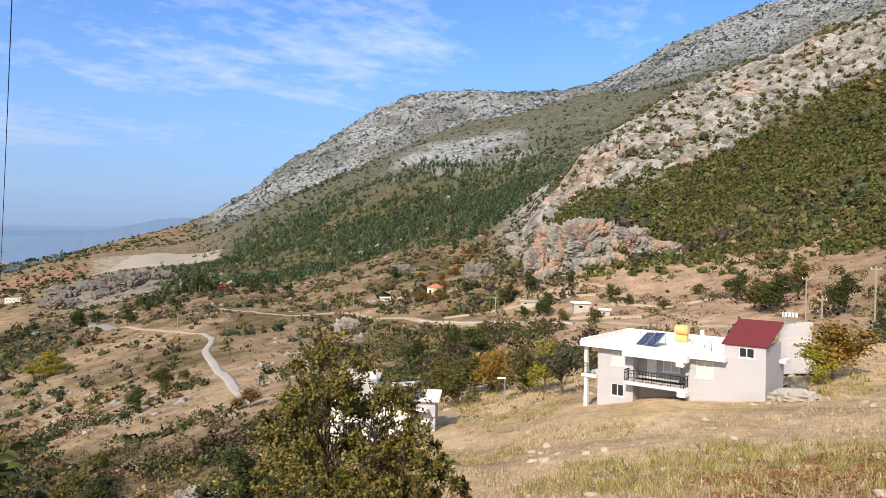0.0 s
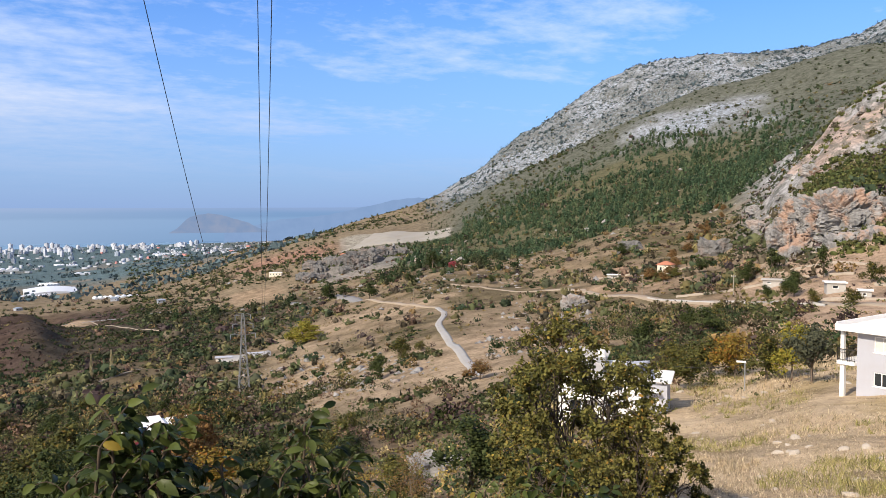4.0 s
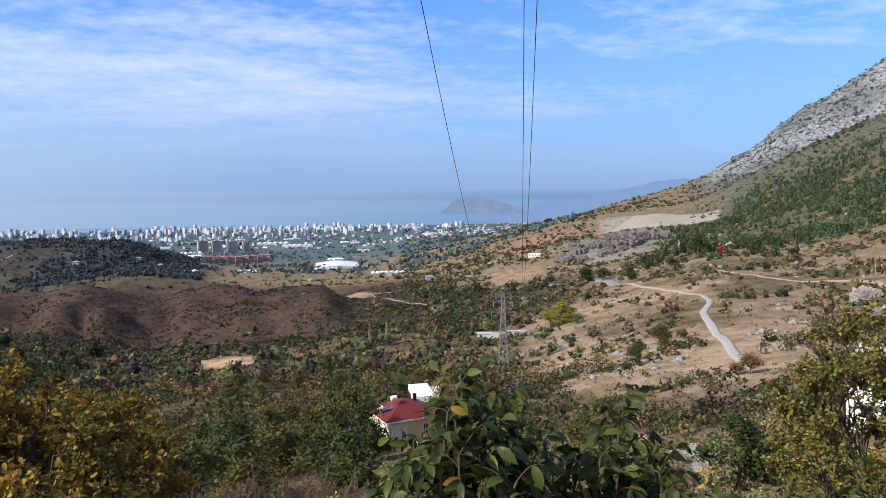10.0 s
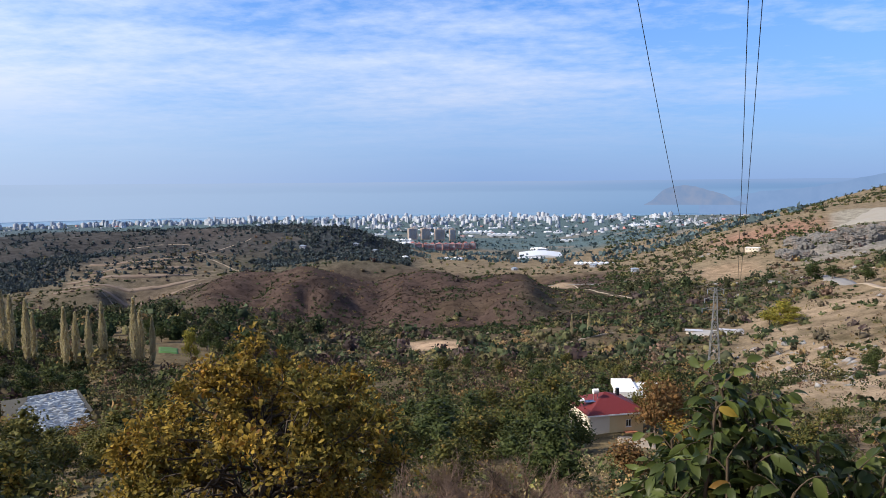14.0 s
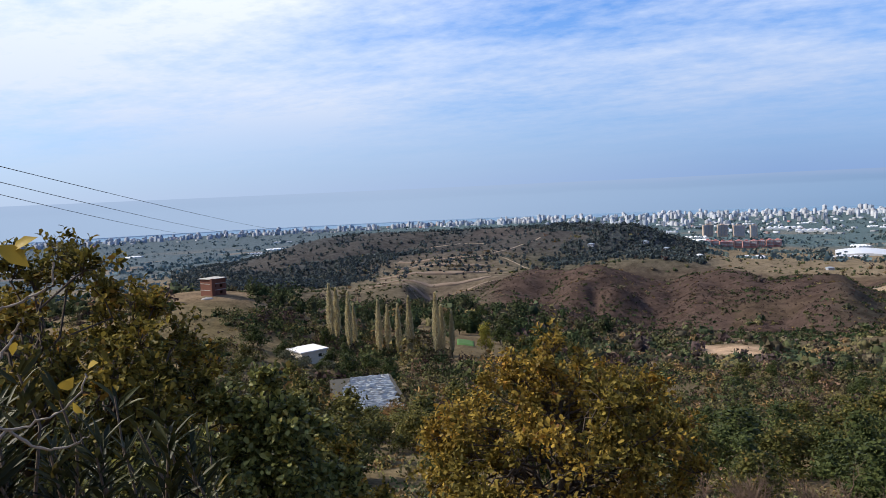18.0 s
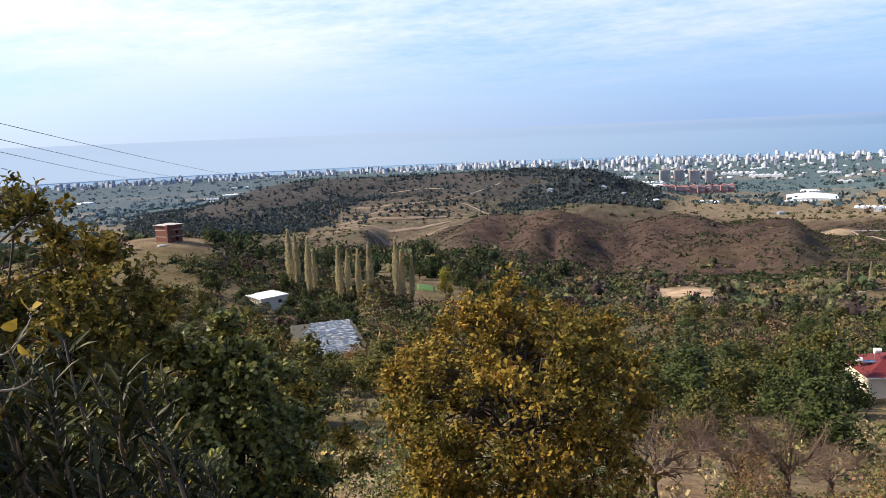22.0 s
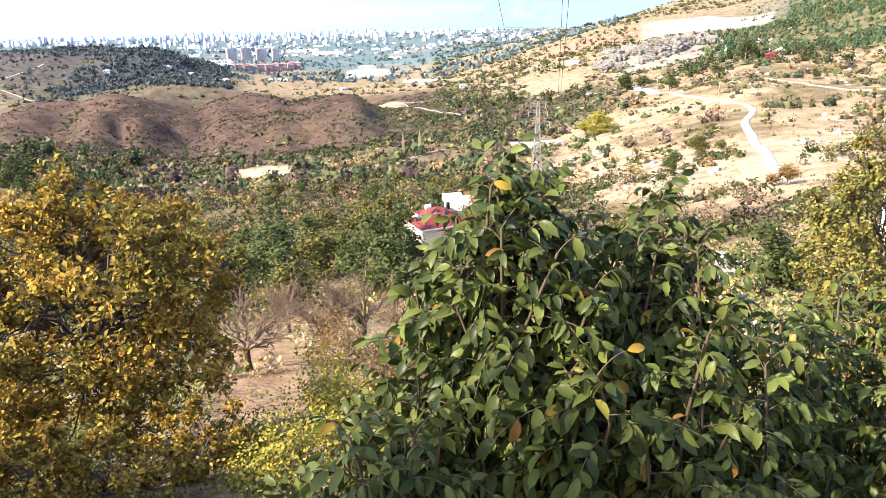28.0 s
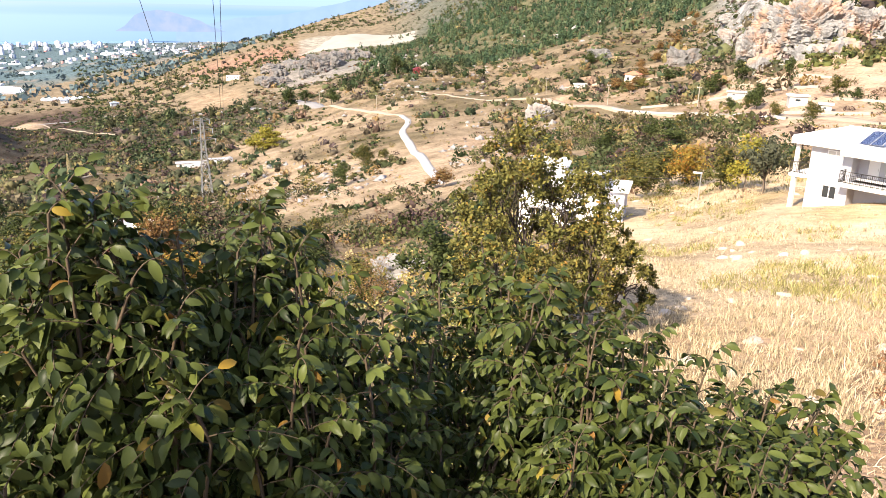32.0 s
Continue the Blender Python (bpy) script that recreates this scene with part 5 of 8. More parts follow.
def brick_shell():
    m = facing(-45.1, 262, drop(*at(-45.1, 262).xy) - 0.5, 38) @ Matrix.Scale(0.72, 4)
    h = thing("unfinished_building", m, "unfinished three-storey red brick building on a bare rise", "building")
    wins = [(-3.0, -1.6, 1.0, 2.4), (0.6, 2.0, 1.0, 2.4), (-3.0, -1.6, 4.1, 5.5), (0.6, 2.0, 4.1, 5.5)]
    part("wall", wall_with_holes(-4.2, 4.2, -1.5, 8.2, -4, -3.7, wins), BRICKRED, h)
    part("wall", boxes((3.9, 4.2, -3.7, 4, -1.5, 8.2)), BRICKRED, h)
    part("wall", boxes((-4.2, -3.9, -3.7, 4, -1.5, 8.2)), BRICKRED, h)
    part("wall", boxes((-3.9, 3.9, 3.7, 4, -1.5, 8.2)), BRICKRED, h)
    for z in (2.9, 5.9):
        part("floor_slab", boxes((-4.25, 4.25, -4.05, 4.05, z, z + 0.25)), CONCRETE, h)
    part("roof", boxes((-4.9, 4.9, -4.7, 4.7, 8.2, 8.45)), CONCRETE, h, "overhanging concrete roof slab")
    part("stair_block", boxes((-4.9, -2.9, -5.2, -4.0, -1.5, 8.6)), BRICKRED, h)
    sp = thing("rubble_heap", facing(-45.6, 254, drop(*at(-45.6, 254).xy) - 0.1, 0), "pale heap of building sand", "rubble heap")
    bm = bmesh.new()
    bmesh.ops.create_icosphere(bm, subdivisions=3, radius=1.3, matrix=Matrix.Diagonal((1.5, 1, 0.5, 1)))
    for v in bm.verts:
        v.co += v.co * 0.15 * noise.noise(v.co * 1.4)
    part("heap", bm, GRAVEL, sp, smooth=True)


brick_shell()


def small_house(az, r, w, d, tall, mat, roof, label, turn=0.0, flat=True, group="", sink=0.6, rise=1.6):
    g = at(az, r)
    h = thing("house", facing(az, r, g.z - sink, turn), label, "house", group)
    n = max(1, int(w / 3.2))
    wins = [(-w / 2 + (k + 0.3) * w / n, -w / 2 + (k + 0.62) * w / n, sink + tall * 0.42, sink + tall * 0.75) for k in range(n)]
    part("wall", wall_with_holes(-w / 2, w / 2, -1.0, sink + tall, -d / 2, -d / 2 + 0.25, wins), mat, h)
    part("wall", boxes((-w / 2, w / 2, d / 2 - 0.25, d / 2, -1.0, sink + tall)), mat, h)
    part("wall", boxes((-w / 2, -w / 2 + 0.25, -d / 2 + 0.25, d / 2 - 0.25, -1.0, sink + tall)), mat, h)
    part("wall", boxes((w / 2 - 0.25, w / 2, -d / 2 + 0.25, d / 2 - 0.25, -1.0, sink + tall)), mat, h)
    for x in wins:
        window(h, *x, -d / 2 + 0.08, leaves_n=1, sill=False)
    if flat:
        part("roof", boxes((-w / 2 - 0.4, w / 2 + 0.4, -d / 2 - 0.4, d / 2 + 0.4, sink + tall, sink + tall + 0.3), bevel=0.03), roof, h)
    else:
        part("roof", hip_roof(-w / 2, w / 2, -d / 2, d / 2, sink + tall, rise), roof, h)
    return h


small_house(-38.5, 188, 7.2, 7, 3.0, PALE, WHITE, "flat-roofed pale farmhouse among olive trees", 30, sink=1.5)
small_house(58.4, 204, 4.2, 3.4, 2.2, CONCRETE, WHITE, "small white hut on the terraces", 10)
small_house(60.2, 193, 2.6, 2.4, 1.7, CONCRETE, WHITE, "low white shed below the terraces", 0)
small_house(47.2, 352, 6.5, 5, 4.2, PALE, TILE, "white cottage with a clay tile roof", -15, False)
small_house(31.15, 505, 6.5, 5, 3.2, REDROOF, REDROOF, "small red hut on the ridge", 5, False)
small_house(17.5, 870, 14, 7, 4.0, PALE, WHITE, "long white house above the bare yard", -10)
small_house(22.6, 905, 7, 6, 4.0, TILE, TILE, "small clay-coloured house by the rocks", 0, False)
small_house(54.7, 232, 7.0, 3.0, 1.6, CONCRETE, CONCRETE, "low pale wall and shed along the lane", 0)
small_house(43.4, 372, 6.0, 3.0, 1.6, CONCRETE, WHITE, "low white terrace shelter", 0)
small_house(50.5, 212, 5.5, 2.5, 1.8, CONCRETE, CONCRETE, "small concrete shed by the lane", 12)

# ---- trees ----
BARK = plain("grey_bark", (0.16, 0.125, 0.095), 0.95, 0.45, 3.0)
DARKBARK = plain("dark_oak_bark", (0.07, 0.054, 0.042), 0.95, 0.45, 3.0)
PALEBARK = plain("pale_bark", (0.30, 0.265, 0.22), 0.9, 0.4, 4.0)
OAKLEAF = leaf_look("oak_leaves", (0.09, 0.062, 0.015), (0.365, 0.245, 0.047), ((0.36, 0.165, 0.03), (0.40, 0.26, 0.045), (0.12, 0.10, 0.03), (0.19, 0.085, 0.03)), 0.3, thin=0.27, bough=((0.05, 0.05, 0.013), (0.21, 0.17, 0.04)))
OLIVELEAF = leaf_look("olive_oak_leaves", (0.066, 0.065, 0.019), (0.19, 0.168, 0.048), ((0.30, 0.16, 0.04), (0.26, 0.22, 0.05)), 0.12, thin=0.2, bough=((0.055, 0.06, 0.017), (0.165, 0.155, 0.045)))
LEFTLEAF = leaf_look("brown_green_oak_leaves", (0.05, 0.046, 0.012), (0.33, 0.25, 0.05), ((0.28, 0.13, 0.028), (0.32, 0.21, 0.035)), 0.18, thin=0.28, bough=((0.04, 0.044, 0.012), (0.21, 0.18, 0.042)))
DARKLEAF = leaf_look("dark_oak_leaves", (0.022, 0.03, 0.01), (0.30, 0.295, 0.085), ((0.24, 0.18, 0.04),), 0.08, 0.4, 0.3, 0.18)
SHRUBLEAF = leaf_look("shrub_leaflets", (0.017, 0.029, 0.009), (0.10, 0.122, 0.03), ((0.42, 0.22, 0.03), (0.36, 0.30, 0.05), (0.30, 0.07, 0.03)), 0.035, 0.42, 0.22, 0.14)
LANCELEAF = leaf_look("oleander_leaves", (0.014, 0.019, 0.008), (0.07, 0.074, 0.03), ((0.40, 0.26, 0.04),), 0.02, 0.45, 0.16, 0.12)
GOLDLEAF = leaf_look("golden_leaves", (0.14, 0.10, 0.024), (0.29, 0.20, 0.042), ((0.30, 0.13, 0.03),), 0.2)
YELLOWGREEN = leaf_look("yellow_green_leaves", (0.19, 0.18, 0.035), (0.30, 0.27, 0.05), ((0.34, 0.24, 0.04),), 0.2)
MIDGREEN = leaf_look("green_leaves", (0.04, 0.047, 0.016), (0.13, 0.122, 0.036), ((0.20, 0.14, 0.04),), 0.1, thin=0.2)
DEEPGREEN = leaf_look("deep_green_leaves", (0.026, 0.038, 0.014), (0.085, 0.10, 0.033), thin=0.18)
SILVER = leaf_look("silver_leaves", (0.06, 0.066, 0.04), (0.125, 0.128, 0.082), thin=0.18)
RUST = leaf_look("rusty_leaves", (0.13, 0.07, 0.03), (0.24, 0.135, 0.055), ((0.16, 0.12, 0.05),), 0.3)
STRAW = leaf_look("poplar_leaves", (0.40, 0.34, 0.20), (0.58, 0.51, 0.32), thin=0.45)
TWIGGY = leaf_look("bare_twigs", (0.17, 0.115, 0.085), (0.30, 0.215, 0.165))


def crown_spots(rng, n, radii, shell=0.45, lumps=7):
    """Clump centres in an uneven crown: several overlapping lobes with gaps."""
    lobes = unit(rng.normal(size=(lumps, 3))) * rng.uniform(0.3, 0.95, (lumps, 1))
    lobes[:, 2] = np.where(rng.uniform(0, 1, lumps) < 0.52, -np.abs(lobes[:, 2]), np.abs(lobes[:, 2])) * 0.9
    lobes[0] = (0, 0, 0.66)
    k = rng.integers(0, lumps, n)
    o = unit(rng.normal(size=(n, 3))) * (rng.uniform(shell, 1, (n, 1)) ** 0.7) * (rng.uniform(0.55, 1.4, lumps) * 0.86 / lumps ** 0.4)[k][:, None]
    return (lobes[k] + o) * np.array(radii)


def tree(name, m, label, category, rng, tall, radii, leafmat, clumps, per, length, style="oak", bark=BARK, trunk=0.16, fork=0.35, spread=0.5, group="", detailed=True, hang=0.0, lumps=7):
    """A tree at pose m: tapered trunk and limbs, and a crown of single leaves in clumps."""
    ob = thing(name, m, label, category, group)
    mid = np.array([0, 0, tall - radii[2]])
    c = crown_spots(rng, clumps, radii, lumps=lumps) + mid
    c[:, 2] = np.maximum(c[:, 2], tall * 0.12)
    # limbs
    top = np.array([rng.normal() * 0.1, rng.normal() * 0.1, tall * fork])
    paths = [(bend((0, 0, -0.4), top, 0, 6, rng, 0.02), np.linspace(trunk * 1.25, trunk * 0.85, 6))]
    mains = c[rng.choice(len(c), min(9, len(c)), False)] * np.array([0.62, 0.62, 1]) + np.array([0, 0, -0.1 * tall])
    mains[:, 2] = np.maximum(mains[:, 2], tall * fork * 1.1)
    for e in mains:
        paths.append((bend(top, e, 0.05 * tall, 7, rng, 0.045), np.linspace(trunk * 0.62, trunk * 0.2, 7)))
    for e in c[:: max(1, len(c) // (110 if detailed else 12))]:
        k = np.argmin(np.linalg.norm(mains - e, axis=1))
        j = paths[1 + k][0][rng.integers(3, 7)]
        paths.append((bend(j, e, 0.02 * tall, 5, rng, 0.06), np.linspace(trunk * 0.17, trunk * 0.04, 5)))
    if detailed:
        for k, one in enumerate(paths[: 1 + len(mains)]):
            V, Q = tubes([one], 7)
            part_mesh("limb" if k else "trunk", mesh_np("limb", V, Q, bark, True), ob)
        V, Q = tubes(paths[1 + len(mains):], 5)
        tagged(part_mesh("twig_mass", mesh_np("twig_mass", V, Q, bark, True), ob), kind="stuff")
    else:
        V, Q = tubes(paths, 3)
        part_mesh("trunk", mesh_np("trunk", V, Q, bark, True), ob)
    # leaves
    n = len(c) * per
    centre = np.repeat(c, per, axis=0)
    o = rng.normal(size=(n, 3)) * spread * np.array([1, 1, 0.75])
    pos = centre + o
    if detailed:
        out = unit(pos - mid * np.array([1, 1, 0.8]))
        way = unit(rng.normal(size=(n, 3)) * 0.8 + out * 0.5 + unit(o) * 0.7 - np.array([0, 0, hang]))
        L = length * rng.uniform(0.6, 1.25, n)
        up = unit(rng.normal(size=(n, 3)) * 0.6 + np.array([0, 0, 1.0]) + out * 0.4)
        V, F = leaves(pos, way, up, L, L * (0.58 if style != "lance" else 0.2), style, 0.14, 0.15)
    else:
        V, F = flecks(pos, rng, length * rng.uniform(0.6, 1.3, n), 0.4, unit(pos - mid))
    # leafy hearts added inside the clumps to block light and darken the gaps
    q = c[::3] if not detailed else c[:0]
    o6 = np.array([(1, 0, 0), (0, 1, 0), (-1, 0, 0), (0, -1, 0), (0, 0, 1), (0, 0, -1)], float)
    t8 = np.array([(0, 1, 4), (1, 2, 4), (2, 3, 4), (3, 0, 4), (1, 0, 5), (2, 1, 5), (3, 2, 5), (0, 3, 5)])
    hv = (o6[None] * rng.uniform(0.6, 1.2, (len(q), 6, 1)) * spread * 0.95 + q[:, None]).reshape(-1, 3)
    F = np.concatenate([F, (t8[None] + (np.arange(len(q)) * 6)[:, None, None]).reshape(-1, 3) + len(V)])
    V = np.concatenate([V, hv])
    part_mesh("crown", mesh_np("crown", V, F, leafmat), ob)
    return ob


def upright(p, turn=0.0, s=1.0, sz=None):
    return pose(p[0], p[1], p[2], 0, 0, turn) @ Matrix.Diagonal((s, s, sz or s, 1))


def oak(m, label, rng, tall, radii, leafmat, lobes, twigs, per, length, trunk=0.12, fork=0.25, stems=6, spiky=0.35, group="", low=0.05, bark=None):
    """A broad oak: trunk, limbs, boughs and twigs, each twig ending in a star of leaves."""
    ob = thing("oak_tree", m, label, "tree", group)
    bark = bark or DARKBARK
    R = np.array(radii)
    mid = np.array([0, 0, tall - R[2]])
    d = unit(rng.normal(size=(lobes, 3)) + np.array([0, 0, 0.12]))
    lc = mid + d * R * (rng.uniform(0.3, 0.95, (lobes, 1)) ** 0.55) * 0.86
    lc[:, 2] = np.maximum(lc[:, 2], tall * low)
    lr = R.mean() * rng.uniform(0.1, 0.21, lobes)
    top = np.array([0.1 * rng.normal(), 0.1 * rng.normal(), tall * fork])
    paths = [(bend((0, 0, -0.6), top, 0, 6, rng, 0.02), np.linspace(trunk * 1.25, trunk * 0.9, 6))]
    seeds = lc[rng.choice(lobes, min(stems, lobes), False)]
    ends = top + (seeds - top) * 0.72
    for e in ends:
        paths.append((bend(top, e, 0.06 * tall, 8, rng, 0.04), np.linspace(trunk * 0.7, trunk * 0.2, 8)))
    boughs = []
    for c in lc:
        k = int(np.argmin(np.linalg.norm(ends - c, axis=1)))
        j = paths[1 + k][0][rng.integers(3, 8)]
        boughs.append((bend(j, c, 0.03 * tall, 6, rng, 0.06), np.linspace(trunk * 0.22, trunk * 0.09, 6)))
    for k, one in enumerate(paths):
        V, Q = tubes([one], 7)
        part_mesh("limb" if k else "trunk", mesh_np("limb", V, Q, bark, True), ob)
    n = lobes * twigs
    home = np.repeat(lc, twigs, axis=0)
    out = unit(home - mid)
    td = unit(rng.normal(size=(n, 3)) + out * 0.7 + np.array([0, 0, spiky]))
    tl = np.repeat(lr, twigs) * rng.uniform(0.35, 1.2, n)
    tip = home + td * tl[:, None]
    tip[:, 2] = np.maximum(tip[:, 2], 0.15)
    bow = rng.normal(size=(n, 3)) * 0.08 * tl[:, None]
    for i in range(0, n, 2):
        boughs.append((np.array([home[i], (home[i] + tip[i]) / 2 + bow[i], tip[i]]), np.array([trunk * 0.07, trunk * 0.05, trunk * 0.025])))
    V, Q = tubes(boughs, 4)
    tagged(part_mesh("twig_mass", mesh_np("twig_mass", V, Q, bark, True), ob), kind="stuff")
    k = n * per
    tips, tdir, tlen = np.repeat(tip, per, axis=0), np.repeat(td, per, axis=0), np.repeat(tl, per)
    back = rng.uniform(0, 1, (k, 1)) ** 2 * 0.6
    pos = tips - tdir * back * tlen[:, None] + rng.normal(size=(k, 3)) * length * 0.18
    way = unit(rng.normal(size=(k, 3)) + tdir * 0.75 - np.array([0, 0, 0.15]))
    up = unit(rng.normal(size=(k, 3)) * 0.75 + np.array([0, 0, 0.9]) + np.repeat(out, per, axis=0) * 0.3)
    L = length * rng.uniform(0.6, 1.3, k)
    V, F = leaves(pos, way, up, L, L * 0.6, "oak", 0.14, 0.2)
    part_mesh("crown", mesh_np("crown", V, F, leafmat), ob)
    return ob


def hero_trees():
    rng = np.random.default_rng(21)

    def stand(az, r, top, label, wide, deep, mat, lobes, twigs, per, length, **more):
        g = at(az, r)
        tall = r * math.tan(radians(top)) - g.z
        return oak(upright(g), label, rng, tall, (wide, wide, deep * tall), mat, lobes, twigs, per, length, **more)
    stand(-19.4, 14.5, -10.0, "deciduous oak with golden-brown autumn leaves below the viewpoint", 3.15, 0.5, OAKLEAF, 150, 24, 9, 0.108, trunk=0.13, fork=0.26, stems=8)
    for az, r, top, w in ((-24.0, 10.5, -27.5, 1.1), (-18.5, 10.0, -29.5, 1.2), (-13.5, 11.0, -28.0, 1.1), (-9.3, 12.0, -32.0, 1.0), (-27.5, 12.5, -25.5, 1.3)):
        stand(az, r, top, "low oak thicket with olive and orange leaves", w, 0.52, OAKLEAF, 26, 22, 8, 0.075, trunk=0.05, fork=0.15, stems=4, group="low oaks")
    stand(40.4, 18.0, -7.1, "olive-green oak in front of the white villa", 2.45, 0.56, OLIVELEAF, 104, 25, 9, 0.1, trunk=0.085, fork=0.12, stems=9, spiky=0.7)
    stand(38.0, 15.5, -14.5, "low olive-brown oak beside the taller one", 1.5, 0.5, OLIVELEAF, 34, 22, 9, 0.08, trunk=0.06, fork=0.15, spiky=0.5)
    stand(45.0, 17.0, -12.9, "leaning olive-green oak bush beside the taller one", 1.3, 0.5, OLIVELEAF, 30, 22, 9, 0.08, trunk=0.05, fork=0.15, spiky=0.5)
    stand(47.4, 18.0, -16.6, "young green oak at the edge of the dry field", 0.95, 0.5, MIDGREEN, 20, 20, 9, 0.075, trunk=0.05, fork=0.15)
    stand(-55.4, 11.0, -1.3, "spreading oak with brownish green leaves, shaded", 2.75, 0.42, LEFTLEAF, 130, 26, 9, 0.09, trunk=0.12, fork=0.38, stems=9, spiky=0.5)
    stand(-65.0, 10.5, -4.5, "shaded oak at the end of the slope", 2.2, 0.45, LEFTLEAF, 60, 24, 9, 0.08, trunk=0.1, fork=0.3)
    stand(-41.6, 9.5, -10.4, "dense dark green oak with glossy leaves", 1.25, 0.5, DARKLEAF, 95, 26, 9, 0.095, trunk=0.07, fork=0.2, spiky=0.6)
    stand(-35.3, 10.5, -15.5, "low green oak with yellowing tips", 0.95, 0.5, LEFTLEAF, 28, 20, 9, 0.07, trunk=0.05, fork=0.2, spiky=0.6)
    stand(-49.5, 8.0, -14.0, "dark evergreen oak bush in the shade", 1.9, 0.45, DARKLEAF, 56, 22, 9, 0.08, trunk=0.06, fork=0.15)
    # unseen cypress-shaped columns added beside the viewpoint only to shade the shrub
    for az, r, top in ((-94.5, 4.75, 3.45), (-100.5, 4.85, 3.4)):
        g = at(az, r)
        tree("cypress_tree", upright(g), "unseen narrow leafy column added to shade the shrub", "tree", rng, top - g.z, (0.3, 0.3, 2.9), DEEPGREEN, 220, 80, 0.11, trunk=0.08, fork=0.3, spread=0.12)
    # yellow bushes and saplings on the red earth
    for az, r, top, w, mat, lab in ((-3.6, 13.5, -26.2, 1.0, YELLOWGREEN, "bright yellow-green bush on the bank"), (-0.6, 12.5, -28.2, 0.9, YELLOWGREEN, "low yellow-green bush on the bank"), (1.8, 15.5, -26.0, 1.1, GOLDLEAF, "yellowing bush on the bank"),
                                    (4.2, 18.0, -25.0, 1.2, RUST, "rusty bramble thicket on the bank"), (7.2, 22.0, -22.5, 1.6, RUST, "orange-brown bramble thicket on the bank"), (-5.5, 10.0, -32.0, 0.9, YELLOWGREEN, "yellow bush at the foot of the oak"), (-1.5, 24.5, -23.3, 1.3, RUST, "reddish bush beside the bare trees"),
                                    (-27.5, 16, -27.0, 1.3, YELLOWGREEN, "yellow-green bush under the oak"), (24.0, 30, -19.5, 1.7, GOLDLEAF, "golden thicket on the slope"), (28.0, 40, -17.8, 2.0, RUST, "brown thicket by the stones")):
        g = at(az, r)
        tree("bush", upright(g), lab, "bush", rng, max(1.0, r * math.tan(radians(top)) - g.z), (w, w, max(0.6, (r * math.tan(radians(top)) - g.z) * 0.5)), mat, 60, 40, 0.075, "oval", trunk=0.035, fork=0.15, spread=0.2, group="bushes on the bank", hang=0.2)
    # leafless fruit trees
    for az, r, tall, w in ((-8.7, 26, 4.0, 1.9), (0.9, 31, 4.6, 2.2), (-2.6, 31, 3.6, 1.7), (-5.3, 37, 3.8, 1.8), (3.8, 35, 3.4, 1.5)):
        bare_tree(at(az, r), tall, w, rng)


def bare_tree(g, tall, w, rng):
    ob = thing("fruit_tree", upright(g), "leafless fruit tree with dense fine twigs on red earth", "tree", "bare fruit trees")
    top = np.array([0, 0, tall * 0.2])
    paths = [(bend((0, 0, -0.3), top, 0, 4, rng, 0.03), np.linspace(0.15, 0.12, 4))]
    for _ in range(8):
        d = unit(rng.normal(size=3) * np.array([1, 1, 0.3]) + np.array([0, 0, 0.75]))
        e = top + d * np.array([w, w, tall * 0.72]) * rng.uniform(0.55, 0.8)
        limb = bend(top, e, 0.12, 7, rng, 0.05)
        paths.append((limb, np.linspace(0.075, 0.025, 7)))
        for _ in range(9):
            s = limb[rng.integers(2, 7)]
            d2 = unit(d + rng.normal(size=3) * 0.55 + np.array([0, 0, 0.3]))
            t = bend(s, s + d2 * rng.uniform(0.5, 1.1) * w * 0.55, 0.03, 4, rng, 0.06)
            paths.append((t, np.linspace(0.022, 0.008, 4)))
            for _ in range(15):
                s2 = t[rng.integers(1, 4)]
                d3 = unit(d2 + rng.normal(size=3) * 0.6 + np.array([0, 0, 0.2]))
                paths.append((np.array([s2, s2 + d3 * rng.uniform(0.25, 0.6)]), np.array([0.007, 0.003])))
    V, Q = tubes(paths[:9], 6)
    part_mesh("trunk", mesh_np("trunk", V, Q, DARKBARK, True), ob)
    V, Q = tubes(paths[9:], 3)
    tagged(part_mesh("twig_mass", mesh_np("twig_mass", V, Q, TWIGGY), ob, "grey-brown leafless twigs"), kind="stuff")


hero_trees()


